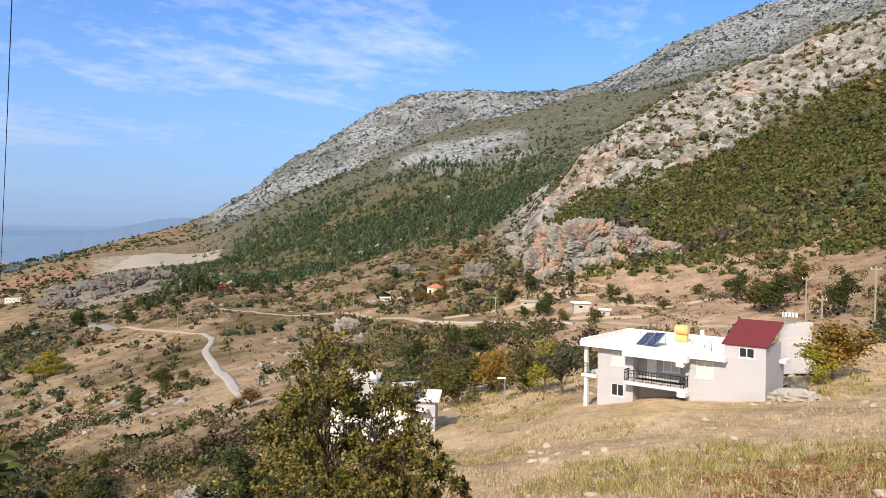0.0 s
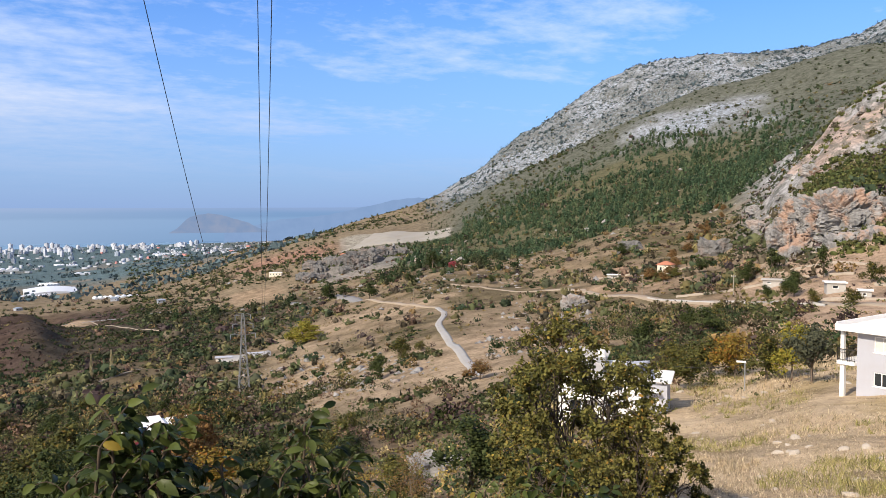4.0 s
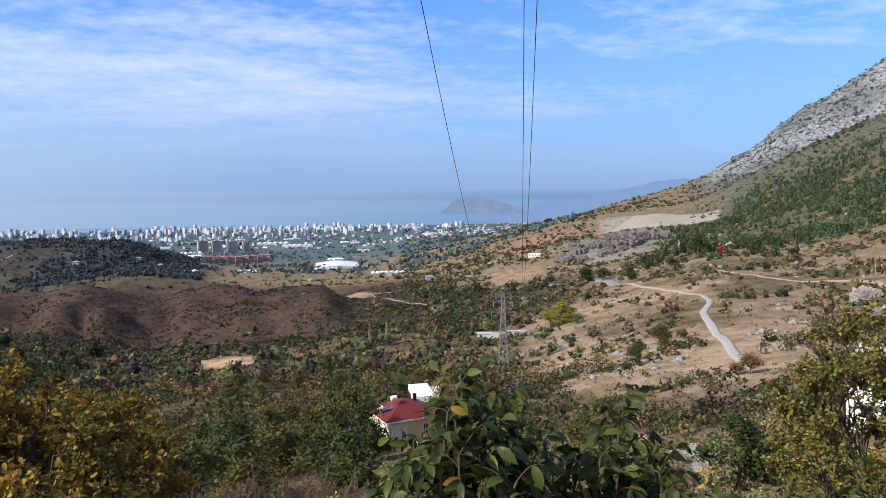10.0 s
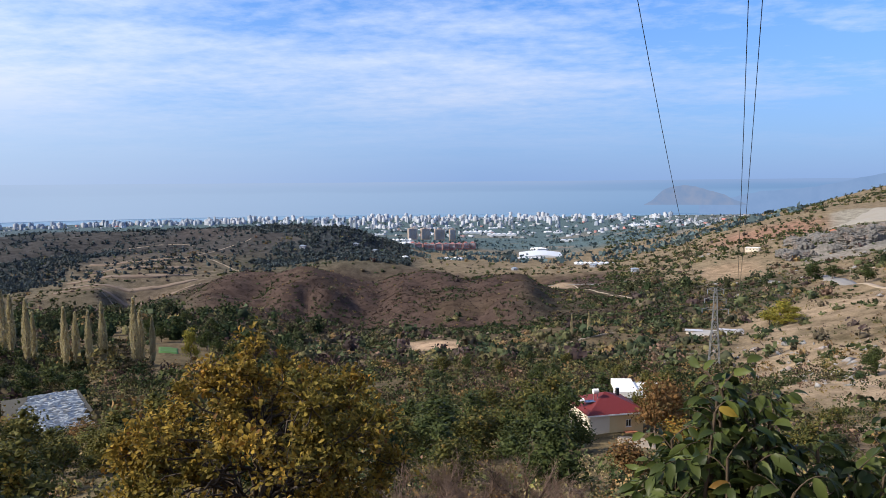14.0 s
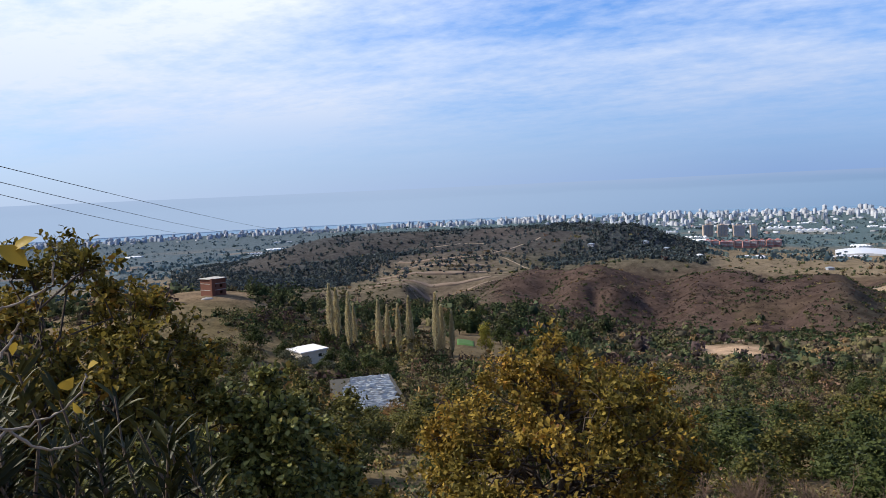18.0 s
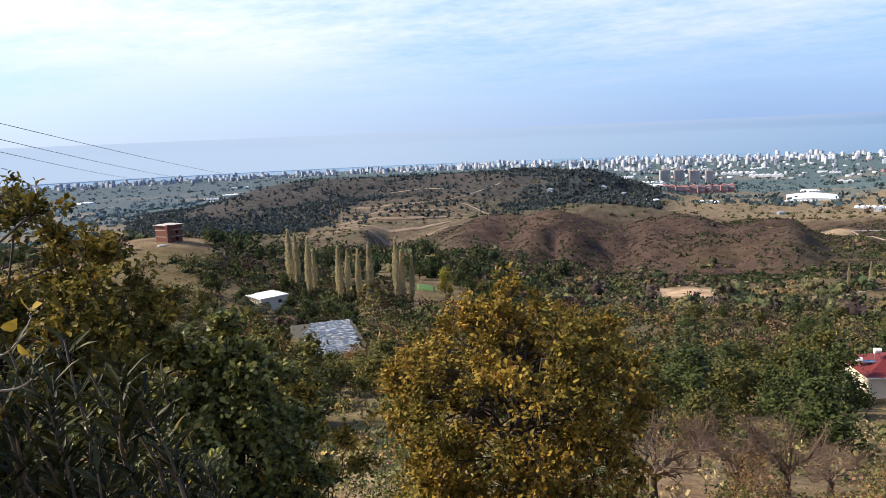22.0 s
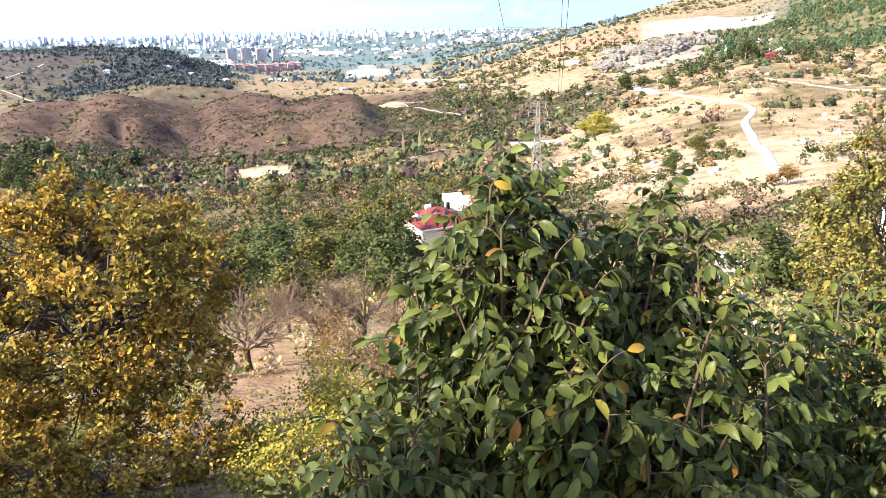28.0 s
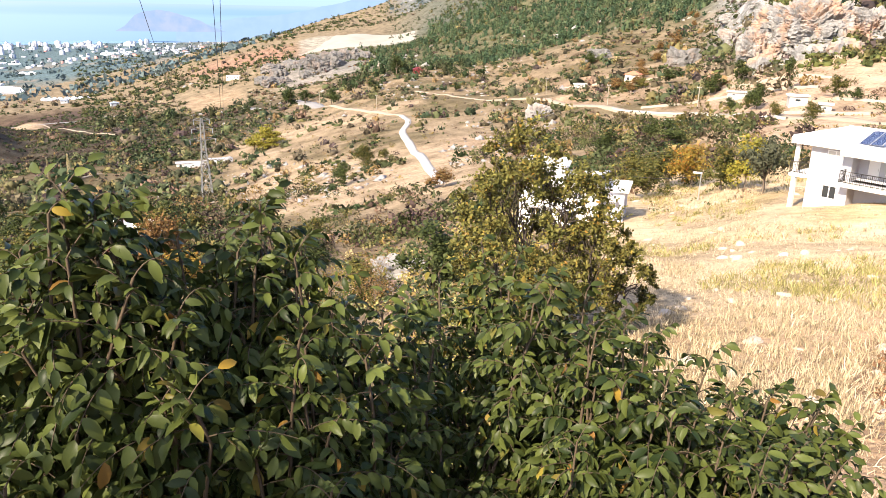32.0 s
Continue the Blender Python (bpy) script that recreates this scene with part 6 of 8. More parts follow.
def grove():
    """Trees of the hollow and the slopes, copied from a few grown ones."""
    rng = np.random.default_rng(33)
    hide = at(-100, 400)
    kinds = {}
    for key, mat, tall, rad, cl, per, ln, lab, tr in (
            ("green", MIDGREEN, 6.0, (2.7, 2.7, 2.6), 80, 30, 0.3, "rounded green tree in the hollow", 0.15),
            ("deep", DEEPGREEN, 6.5, (2.9, 2.9, 3.0), 84, 30, 0.3, "dense dark green tree", 0.16),
            ("olive", OLIVELEAF, 5.5, (2.5, 2.5, 2.4), 76, 30, 0.29, "olive-coloured oak on the slope", 0.14),
            ("silver", SILVER, 5.0, (2.3, 2.3, 2.1), 66, 30, 0.25, "silvery grey-leaved olive tree", 0.16),
            ("gold", GOLDLEAF, 5.0, (2.2, 2.2, 2.3), 70, 32, 0.25, "golden autumn tree on the slope", 0.11),
            ("rust", RUST, 4.0, (1.9, 1.9, 1.8), 60, 32, 0.24, "russet autumn tree on the slope", 0.1),
            ("pine", DEEPGREEN, 8.0, (2.4, 2.4, 4.0), 84, 30, 0.31, "upright dark green conifer tree", 0.16),
            ("yellow", YELLOWGREEN, 6.0, (2.4, 2.4, 2.7), 76, 32, 0.28, "yellow-green leafy tree on the slope", 0.12)):
        kinds[key] = (mat, tall, rad, cl, per, ln, lab, tr)
    first = {}

    def put(key, az, r, tall, wide, turn=None, label=""):
        mat, t0, rad, cl, per, ln, lab, tr = kinds[key]
        g = at(az, r)
        m = upright(g, rng.uniform(0, 360) if turn is None else turn, wide / (2 * rad[0]) , tall / t0)
        if key not in first:
            first[key] = tree("tree", m, lab, "tree", rng, t0, rad, mat, cl, per, ln, trunk=tr, fork=0.25, spread=0.42, group="trees on the slopes", detailed=False)
            ob = first[key]
        else:
            f = first[key].scale
            ob = copy_thing(first[key], m @ Matrix.Diagonal((1 / f.x, 1 / f.y, 1 / f.z, 1)))
        if label:
            tagged(ob, label)
        return ob

    # trees that stand out on the slopes
    put("deep", 49.9, 161, 6.6, 8.4)
    put("deep", 45.9, 169, 6.6, 8.2)
    put("deep", 49.0, 182, 5.5, 6.0)
    put("deep", 69.8, 193, 6.0, 8.8)
    put("deep", 55.9, 207, 6.8, 6.4)
    put("deep", 54.4, 262, 8.0, 9.0)
    put("deep", 53.0, 258, 7.0, 8.0)
    put("green", 60.6, 213, 5.4, 5.4)
    put("pine", 57.7, 228, 8.8, 3.6, None, "slender dark cypress by the hut")
    put("gold", 52.1, 101, 6.0, 5.2, None, "orange autumn tree at the field's edge")
    put("yellow", 55.8, 92, 6.4, 4.4)
    put("green", 54.2, 95, 5.6, 5.6)
    put("silver", 57.0, 84, 6.2, 5.0)
    put("deep", -40.2, 178, 5.0, 6.0)
    put("deep", -36.6, 180, 5.6, 6.5)
    put("deep", -37.5, 170, 3.4, 4.6)
    put("silver", -38.8, 172, 3.0, 4.4)
    put("silver", -36.9, 174, 3.2, 4.5)
    put("deep", -35.6, 176, 5.5, 7.0)
    put("deep", -34.0, 180, 5.0, 7.0)
    put("deep", -32.2, 178, 4.6, 7.0)
    put("silver", -39.9, 170, 4.0, 5.0)
    put("deep", -33.6, 92, 3.6, 6.0)
    put("rust", -32.2, 98, 3.2, 5.0)
    put("olive", -31.4, 86, 3.4, 5.5)
    put("deep", -35.2, 84, 3.4, 5.5)
    put("green", 50.3, 105, 5.6, 7.0)
    put("olive", 47.8, 112, 5.0, 6.5)
    put("green", 48.9, 96, 4.6, 5.5)
    put("deep", 25.4, 204, 7.0, 6.8)
    for az, r, t in ((-26.6, 262, 7), (-25.4, 270, 8), (-24.3, 258, 6.5), (-23.4, 246, 7), (-22.6, 232, 6), (-24.9, 285, 8), (-23.0, 280, 8), (-27.2, 280, 7)):
        put("deep", az, r, t, t * 1.1)
    a, r, p = strew(rng, 26, (24.5, 36), (490, 620))
    a2, r2, p2 = strew(rng, 18, (6, 22), (560, 690))
    p = np.concatenate([p, p2])
    plants("far_trees", "dark evergreen trees by the far lane", p, rng.uniform(6, 11, len(p)), rng.uniform(0.7, 1.1, len(p)), tinted(rng, len(p), *DARKS), 90, rng, 0.17, 0.25, "trees")
    for az, r, t, w, k in ((-39.2, 160, 4.2, 5.0, "silver"), (-37.3, 158, 3.6, 4.6, "green"), (-36.0, 160, 4.4, 5.0, "deep"), (-35.2, 152, 3.0, 4.0, "olive"), (59.4, 176, 4.0, 4.5, "green"), (57.0, 188, 3.6, 4.0, "olive"), (54.0, 218, 4.2, 5.0, "deep"), (55.2, 214, 3.2, 4.5, "green"), (50.9, 200, 4.0, 5.0, "olive"), (46.8, 330, 5.0, 6.0, "green"), (47.9, 326, 4.0, 6.0, "olive"), (62.0, 205, 3.4, 3.8, "deep"), (64.5, 196, 2.6, 3.6, "green"), (67.0, 215, 2.6, 3.4, "olive")):
        put(k, az, r, t, w)
    put("rust", 33.2, 166, 4.2, 6.0, None, "leafless reddish-brown bush at the foot of the road")
    put("rust", 32.3, 168, 2.6, 4.0, None, "leafless reddish-brown bush at the foot of the road")
    put("green", 27.0, 224, 8.0, 9.4)
    put("green", 28.6, 236, 3.6, 4.6)
    for az, r, t, w in ((19.5, 372, 10.0, 13.0), (18.7, 366, 6.5, 10.0), (20.3, 368, 6.0, 10.0), (19.2, 362, 5.0, 11.0), (20.0, 360, 4.5, 9.0)):
        put("yellow", az, r, t, w, None, "yellow-green thicket on the slope")
    put("gold", 75.7, 81, 5.6, 7.0, None, "thin yellow-brown oak beside the drive")
    put("yellow", 74.8, 78, 3.6, 4.0)
    put("deep", 72.4, 160, 7.5, 9.5)
    put("olive", 71.0, 165, 6.5, 8.0)
    put("deep", 76.5, 150, 7.0, 8.0)
    put("olive", 73.6, 185, 6.5, 8.0)
    put("deep", 44.0, 460, 8.0, 9.0)
    put("deep", 49.5, 320, 6.0, 8.0)
    put("rust", 46.0, 345, 5.0, 8.0)
    put("deep", 29.5, 520, 13.0, 14.0)
    put("pine", 27.6, 470, 9.0, 9.0)
    put("deep", 24.6, 480, 11.0, 13.0)
    put("deep", 21.5, 560, 12.0, 14.0)
    put("deep", 22.6, 545, 10.0, 16.0)
    put("deep", 34.0, 440, 5.5, 7.5)
    for k in range(16):
        put("rust", 51.2 - 0.28 * k + rng.uniform(-0.5, 0.5), 620 - 20 * k + rng.uniform(-15, 15), rng.uniform(3.5, 6), rng.uniform(4, 7), None, "leafless reddish-brown tree on the slope")
    put("yellow", -24.6, 205, 10.0, 5.0, None, "yellow-leaved poplar beside the garden")
    put("pine", -20.3, 190, 12, 8.0)
    put("green", -21.6, 196, 9, 9.0)
    # round the red-roofed house
    for az, r, t, w, k in ((4.2, 80, 6.5, 6.5, "deep"), (4.9, 74, 4.2, 4.5, "deep"), (3.0, 90, 7, 7, "green"), (10.9, 84, 6.0, 4.6, "rust"), (12.0, 88, 6.0, 5.5, "rust"), (10.3, 90, 6.5, 4.0, "olive"), (2.2, 76, 5.0, 5.5, "green"), (0.2, 84, 5.5, 6.0, "green"), (-2.5, 74, 5.2, 6.5, "green"), (1.0, 64, 4.6, 5.5, "deep"), (12.5, 70, 4.0, 5.0, "gold"), (9.0, 58, 3.0, 4.0, "rust")):
        put(k, az, r, t, w)
    # the rest of the hollow
    keys = ("green", "green", "deep", "olive", "deep", "green", "pine", "olive", "deep", "green")
    n = 0
    while n < 175:
        az, r = rng.uniform(-66, 33), math.exp(rng.uniform(math.log(42), math.log(262)))
        if lanes(np.array([az]), np.array([r]))[0] > 0.3 or (-12 < az < 6 and r < 44) or (3.4 < az < 12.5 and r < 118) or (az > 17 and r > 115):
            continue
        if -39 < az < -24 and r < 205 and r > 90 and rng.uniform() < 0.6:
            continue
        if -50 < az < -40 and r > 190:
            continue
        k = keys[rng.integers(0, len(keys))]
        t = rng.uniform(3.2, 6.4) * (0.75 if az > 14 else 1.0)
        put(k, az, r, t, t * rng.uniform(0.85, 1.3))
        n += 1
    a, r, p = strew(rng, 120, (-42.5, -15), (262, 410))
    plants("valley_trees", "dark green trees filling the valley behind the poplars", p, rng.uniform(6, 10, len(p)), rng.uniform(0.6, 1.0, len(p)), tinted(rng, len(p), *DARKS, GREENS[3]), 110, rng, 0.15, 0.2, "trees")
    # row of nearly bare poplars
    row = thing("poplar_tree", upright(at(-36.6, 222)), "tall slender poplar with sparse straw-coloured foliage", "tree", "row of poplars")
    n = 2000
    h = rng.uniform(0.08, 1, n)
    rad = 1.25 * np.sin(np.clip(h, 0, 1) ** 0.8 * np.pi * 0.93 + 0.12) * rng.uniform(0.15, 1, n) ** 0.6
    th = rng.uniform(0, 2 * np.pi, n)
    pos = np.c_[rad * np.cos(th), rad * np.sin(th), h * 17]
    s = rng.uniform(0.22, 0.46, n)
    V, F = leaves(pos, unit(rng.normal(size=(n, 3)) * 0.25 + np.array([0, 0, 1])), rng.normal(size=(n, 3)), s * 2.2, s * 0.5, "lance")
    V2, Q2 = tubes([(bend((0, 0, -0.5), (0, 0, 16.5), 0, 8, rng, 0.005), np.linspace(0.2, 0.03, 8))] + [(bend(p * np.array([0.1, 0.1, 1]) - np.array([0, 0, 1.6]), p, 0, 3, rng, 0.02), np.array([0.04, 0.03, 0.01])) for p in pos[:60]], 5)
    part_mesh("trunk", mesh_np("trunk", V2, Q2, PALEBARK, True), row)
    part_mesh("crown", mesh_np("crown", V, F, STRAW), row)
    for az, r, s, sz in ((-36.1, 226, 0.95, 0.95), (-35.2, 214, 0.9, 1.0), (-34.8, 216, 0.7, 0.8), (-32.9, 208, 0.85, 0.95), (-32.2, 212, 0.8, 0.85), (-31.4, 208, 0.8, 0.9), (-30.5, 206, 0.9, 1.02), (-28.4, 204, 1.0, 1.05), (-28.0, 206, 0.9, 0.85), (-27.2, 206, 0.7, 0.75)):
        copy_thing(row, upright(at(az, r), rng.uniform(0, 360), s, sz))
    # two bare poplar stems farther out
    for az, r in ((4.6, 330), (5.9, 335)):
        copy_thing(row, upright(at(az, r), 40, 0.6, 0.62))


grove()

# ---- plants at arm's length ----


def from_eye(heading, az, el, d, sink=0.0):
    """A point seen from the eye while it is turned to that heading."""
    e = Vector((REACH * math.sin(radians(heading)), REACH * math.cos(radians(heading)), -sink))
    return e + bearing(az, el) * d


def shrub():
    """Evergreen shrub with arching pinnate leaves right below the viewpoint."""
    rng = np.random.default_rng(5)
    ob = thing("shrub", upright(at(18, 2.2)), "leafy shrub with arching pinnate green leaves below the viewpoint", "shrub")
    inv = np.array(ob.matrix_world.inverted())
    crest_az = [-9, -5, -1, 2.5, 6, 9.4, 13, 16.5, 19.5, 22.4, 25.5, 28, 32, 36, 39, 42, 45, 48, 51, 54, 58, 66]
    crest_el = [-37, -31.5, -28, -22, -16.5, -12.6, -13.8, -16.5, -17.5, -14.2, -17.5, -21, -22.5, -19.5, -17.0, -18, -20, -20.2, -21.3, -22.5, -23.5, -25]
    reach = [1.5, 1.5, 1.55, 1.6, 1.6, 1.55, 1.6, 1.7, 1.8, 1.9, 1.85, 1.8, 1.9, 2.3, 2.6, 2.6, 2.4, 2.3, 2.3, 2.3, 2.3, 2.3]
    tips = [(a, e, d) for a, e, d in zip(crest_az, crest_el, reach)]
    # crowded shoots of the two tallest plumes
    for k in range(34):
        a = rng.normal(10.0, 2.6) if k % 3 else rng.normal(22.6, 1.6)
        tips.append((a, np.interp(a, crest_az, crest_el) - rng.uniform(0.3, 5.0), np.interp(a, crest_az, reach) * rng.uniform(0.92, 1.12)))
    for k in range(44):
        a = rng.uniform(44, 70)
        tips.append((a, np.interp(a, crest_az, crest_el) - rng.uniform(0.5, 9.0), np.interp(a, crest_az, reach) * rng.uniform(0.85, 1.1)))
    for k in range(46):
        a = rng.uniform(-7, 66)
        tips.append((a, np.interp(a, crest_az, crest_el) - rng.uniform(1.0, 5.0), np.interp(a, crest_az, reach) * rng.uniform(0.9, 1.15)))
    for k in range(100):
        a = rng.uniform(-9, 68)
        tips.append((a, np.interp(a, crest_az, crest_el) - rng.uniform(4.5, 19), np.interp(a, crest_az, reach) * rng.uniform(0.8, 1.15)))
    P, W, U, L, paths = [], [], [], [], []
    for a, e, d in tips:
        tip = np.array(from_eye(17.5, a, e, d, 0.07))
        foot = tip + (np.array(from_eye(17.5, a * 0.75 + 4.5, -56, 2.5, 0.07)) - tip) * 0.8 + rng.normal(size=3) * 0.06
        stem = bend(foot, tip, -0.02, 9, rng, 0.018)
        paths.append((stem, np.linspace(0.010, 0.003, 9)))
        n = 23
        big = rng.uniform(0.85, 1.15)
        for k in range(n):
            t = 1.0 - 0.55 * (k / n) ** 1.1
            i = min(7, int(t * 8))
            f = t * 8 - i
            p0 = stem[i] * (1 - f) + stem[i + 1] * f
            th = k * 2.4 + rng.uniform(-0.4, 0.4)
            lift = 1.5 if k < 3 else rng.uniform(0.2, 0.9)
            d0 = unit(np.array([math.cos(th), math.sin(th), lift]))
            ln = rng.uniform(0.11, 0.18) * (0.6 if k < 3 else 1.0) * big
            m = int(rng.integers(8, 12)) if k >= 3 else 6
            tt = np.linspace(0.14, 1, m)
            line = p0 + d0 * (tt * ln)[:, None] + np.array([0, 0, -1]) * (tt ** 2 * ln * rng.uniform(0.3, 0.75))[:, None]
            paths.append((np.vstack([p0, line]), np.linspace(0.0017, 0.0009, m + 1)))
            tang = unit(np.gradient(line, axis=0))
            side = unit(np.cross(tang, np.array([0, 0, 1.0]) + rng.normal(size=3) * 0.3))
            sgn = np.where(np.arange(m) % 2 == 0, 1.0, -1.0)[:, None]
            way = unit(side * sgn + tang * 0.6 + np.array([0, 0, -0.45]) + rng.normal(size=(m, 3)) * 0.3)
            way[-1] = tang[-1]
            P.append(line)
            W.append(way)
            U.append(unit(np.cross(side, tang) * np.sign(np.cross(side, tang)[:, 2:]) + rng.normal(size=(m, 3)) * 0.5))
            L.append(rng.uniform(0.034, 0.05) * big * np.interp(tt, [0, 0.4, 1], [0.75, 1.05, 0.9]) * rng.uniform(0.8, 1.15, m) * (0.9 if k < 3 else 1.0))
    P, W, U, L = np.concatenate(P), np.concatenate(W), np.concatenate(U), np.concatenate(L)
    V, F = leaves(P, W, U, L, L * 0.47, "broad", 0.16, 0.35)

    def local(v):
        return v @ inv[:3, :3].T + inv[:3, 3]
    part_mesh("foliage", mesh_np("foliage", local(V), F, SHRUBLEAF, True), ob, "glossy green oval leaflets, a few orange")
    V, Q = tubes(paths, 4)
    tagged(part_mesh("stem_tangle", mesh_np("stem_tangle", local(V), Q, plain("shrub_stem", (0.075, 0.054, 0.034), 0.8, 0.3, 20.0), True), ob), kind="stuff")


def oleander():
    rng = np.random.default_rng(15)
    ob = thing("oleander", upright(at(-54, 3.2)), "shaded oleander with narrow upright leaves", "shrub")
    inv = np.array(ob.matrix_world.inverted())
    P, W, L, paths = [], [], [], []
    for _ in range(105):
        a = rng.uniform(-68, -43.5)
        top = np.interp(a, [-68, -60, -55, -50, -46, -43.5], [-10.5, -9.5, -12, -13.5, -17, -22]) - rng.uniform(0, 13)
        tip = np.array(from_eye(-31, a, top, rng.uniform(2.7, 3.7)))
        foot = tip + np.array([rng.normal() * 0.15, 0.15 + rng.normal() * 0.12, -1.15])
        stem = bend(foot, tip, 0.02, 6, rng, 0.02)
        paths.append((stem, np.linspace(0.012, 0.004, 6)))
        m = 42
        t = 1 - 0.72 * rng.uniform(0, 1, m) ** 1.2
        p = foot + (tip - foot) * t[:, None]
        th = rng.uniform(0, 2 * np.pi, m)
        W.append(unit(np.c_[np.cos(th), np.sin(th), rng.uniform(0.5, 1.6, m)]))
        P.append(p)
        L.append(rng.uniform(0.09, 0.15, m))
    P, W, L = np.concatenate(P), np.concatenate(W), np.concatenate(L)
    V, F = leaves(P, W, rng.normal(size=P.shape) * 0.4 + np.array([0, 0, 1.0]), L, L * 0.17, "lance", 0.2, 0.1)

    def local(v):
        return v @ inv[:3, :3].T + inv[:3, 3]
    part_mesh("foliage", mesh_np("foliage", local(V), F, LANCELEAF, True), ob, "narrow grey-green leaves")
    V, Q = tubes(paths, 5)
    tagged(part_mesh("stem_tangle", mesh_np("stem_tangle", local(V), Q, BARK, True), ob), kind="stuff")


def fig():
    """Nearly bare fig branches reaching in beside the viewpoint."""
    rng = np.random.default_rng(17)
    ob = thing("fig_branches", upright(at(-74, 2.4)), "nearly bare grey fig branches with last yellow leaves", "tree")
    inv = np.array(ob.matrix_world.inverted())
    lines = ("-66.5,-4.5 -62.6,-7.7 -60.7,-7.0 -58.9,-6.7 -57.1,-6.2 -55.7,-5.6 -55.0,-4.9 -55.0,-3.7", "-60.7,-7.0 -60.5,-5.8 -59.9,-4.8 -59.3,-4.1 -58.9,-3.0 -58.6,-2.7", "-66.5,-9.5 -62.5,-8.8 -61.0,-7.9 -59.9,-7.3",
             "-66.5,-14 -62.0,-11.9 -60.7,-10.9 -59.0,-10.1 -58.0,-9.0 -57.4,-7.9 -57.1,-7.3", "-66.5,-12 -61.9,-12.7 -60.1,-13.8 -58.6,-14.5 -56.9,-14.4 -55.2,-13.9 -54.0,-12.9 -53.6,-11.6", "-58.6,-14.5 -57.1,-16.2 -55.0,-16.4 -53.6,-15.8",
             "-66.5,4.0 -61.7,6.0 -60.6,6.5 -59.5,7.1 -59.0,7.7 -59.1,8.7 -59.3,9.6", "-66.5,3.5 -61.6,6.1 -60.9,7.4 -60.2,8.7 -59.6,9.8 -59.4,11.1")
    paths = []
    for k, s in enumerate(lines):
        pts = np.array([from_eye(-31, *map(float, q.split(",")), 2.15 + 0.12 * (k % 3)) for q in s.split()])
        u = np.linspace(0, 1, len(pts))
        uu = np.linspace(0, 1, 4 * len(pts))
        pts = np.stack([np.interp(uu, u, pts[:, i]) for i in range(3)], 1)
        pts[1:-1] = (pts[:-2] + 2 * pts[1:-1] + pts[2:]) / 4
        pts[1:-1] += rng.normal(size=pts[1:-1].shape) * 0.003
        r = np.linspace(0.0042, 0.0022, len(pts)) * (1 + 0.25 * (np.arange(len(pts)) % 3 == 0))
        paths.append((pts, r))
    trunk = np.array(from_eye(-31, -74, -30, 2.6))
    for p, r in paths[:]:
        paths.append((bend(trunk, p[0], 0.08, 6, rng, 0.02), np.linspace(0.011, 0.0042, 6)))
    paths.append((bend(trunk + np.array([0, 0, -1.0]), trunk, 0, 4, rng, 0.01), np.linspace(0.06, 0.04, 4)))

    def local(v):
        return v @ inv[:3, :3].T + inv[:3, 3]
    for one in paths:
        V, Q = tubes([one], 7)
        part_mesh("branch", mesh_np("branch", local(V), Q, PALEBARK, True), ob)
    P, W, L = [], [], []
    for a, e, n, s in ((-59.2, 9.8, 3, 0.035), (-57.7, -2.7, 2, 0.07), (-62.2, -2.6, 3, 0.05), (-60.3, -1.6, 9, 0.03), (-53.4, -11.6, 2, 0.06), (-55.6, -12.6, 1, 0.075), (-61.6, -1.0, 5, 0.03), (-57.3, -9.4, 2, 0.04), (-54.6, -14, 2, 0.06)):
        for _ in range(n):
            P.append(np.array(from_eye(-31, a + rng.normal() * 0.3, e + rng.normal() * 0.3, 2.2)))
            W.append(unit(rng.normal(size=3) + np.array([0, 0, 0.2])))
            L.append(s * rng.uniform(0.8, 1.3))
    P, W, L = np.array(P), np.array(W), np.array(L)
    V, F = leaves(P, W, rng.normal(size=P.shape) + np.array([0, -0.8, 0.6]), L, L * 0.55, "oval", 0.12, 0.2)
    V = V.reshape(len(P), -1, 3)
    F = F.reshape(len(P), -1, 3)[0]
    for v in V:
        part_mesh("leaf", mesh_np("leaf", local(v), F, leaf_look("last_fig_leaves", (0.30, 0.22, 0.03), (0.42, 0.30, 0.05), ((0.12, 0.14, 0.04),), 0.4), True), ob)


shrub()
oleander()
fig()


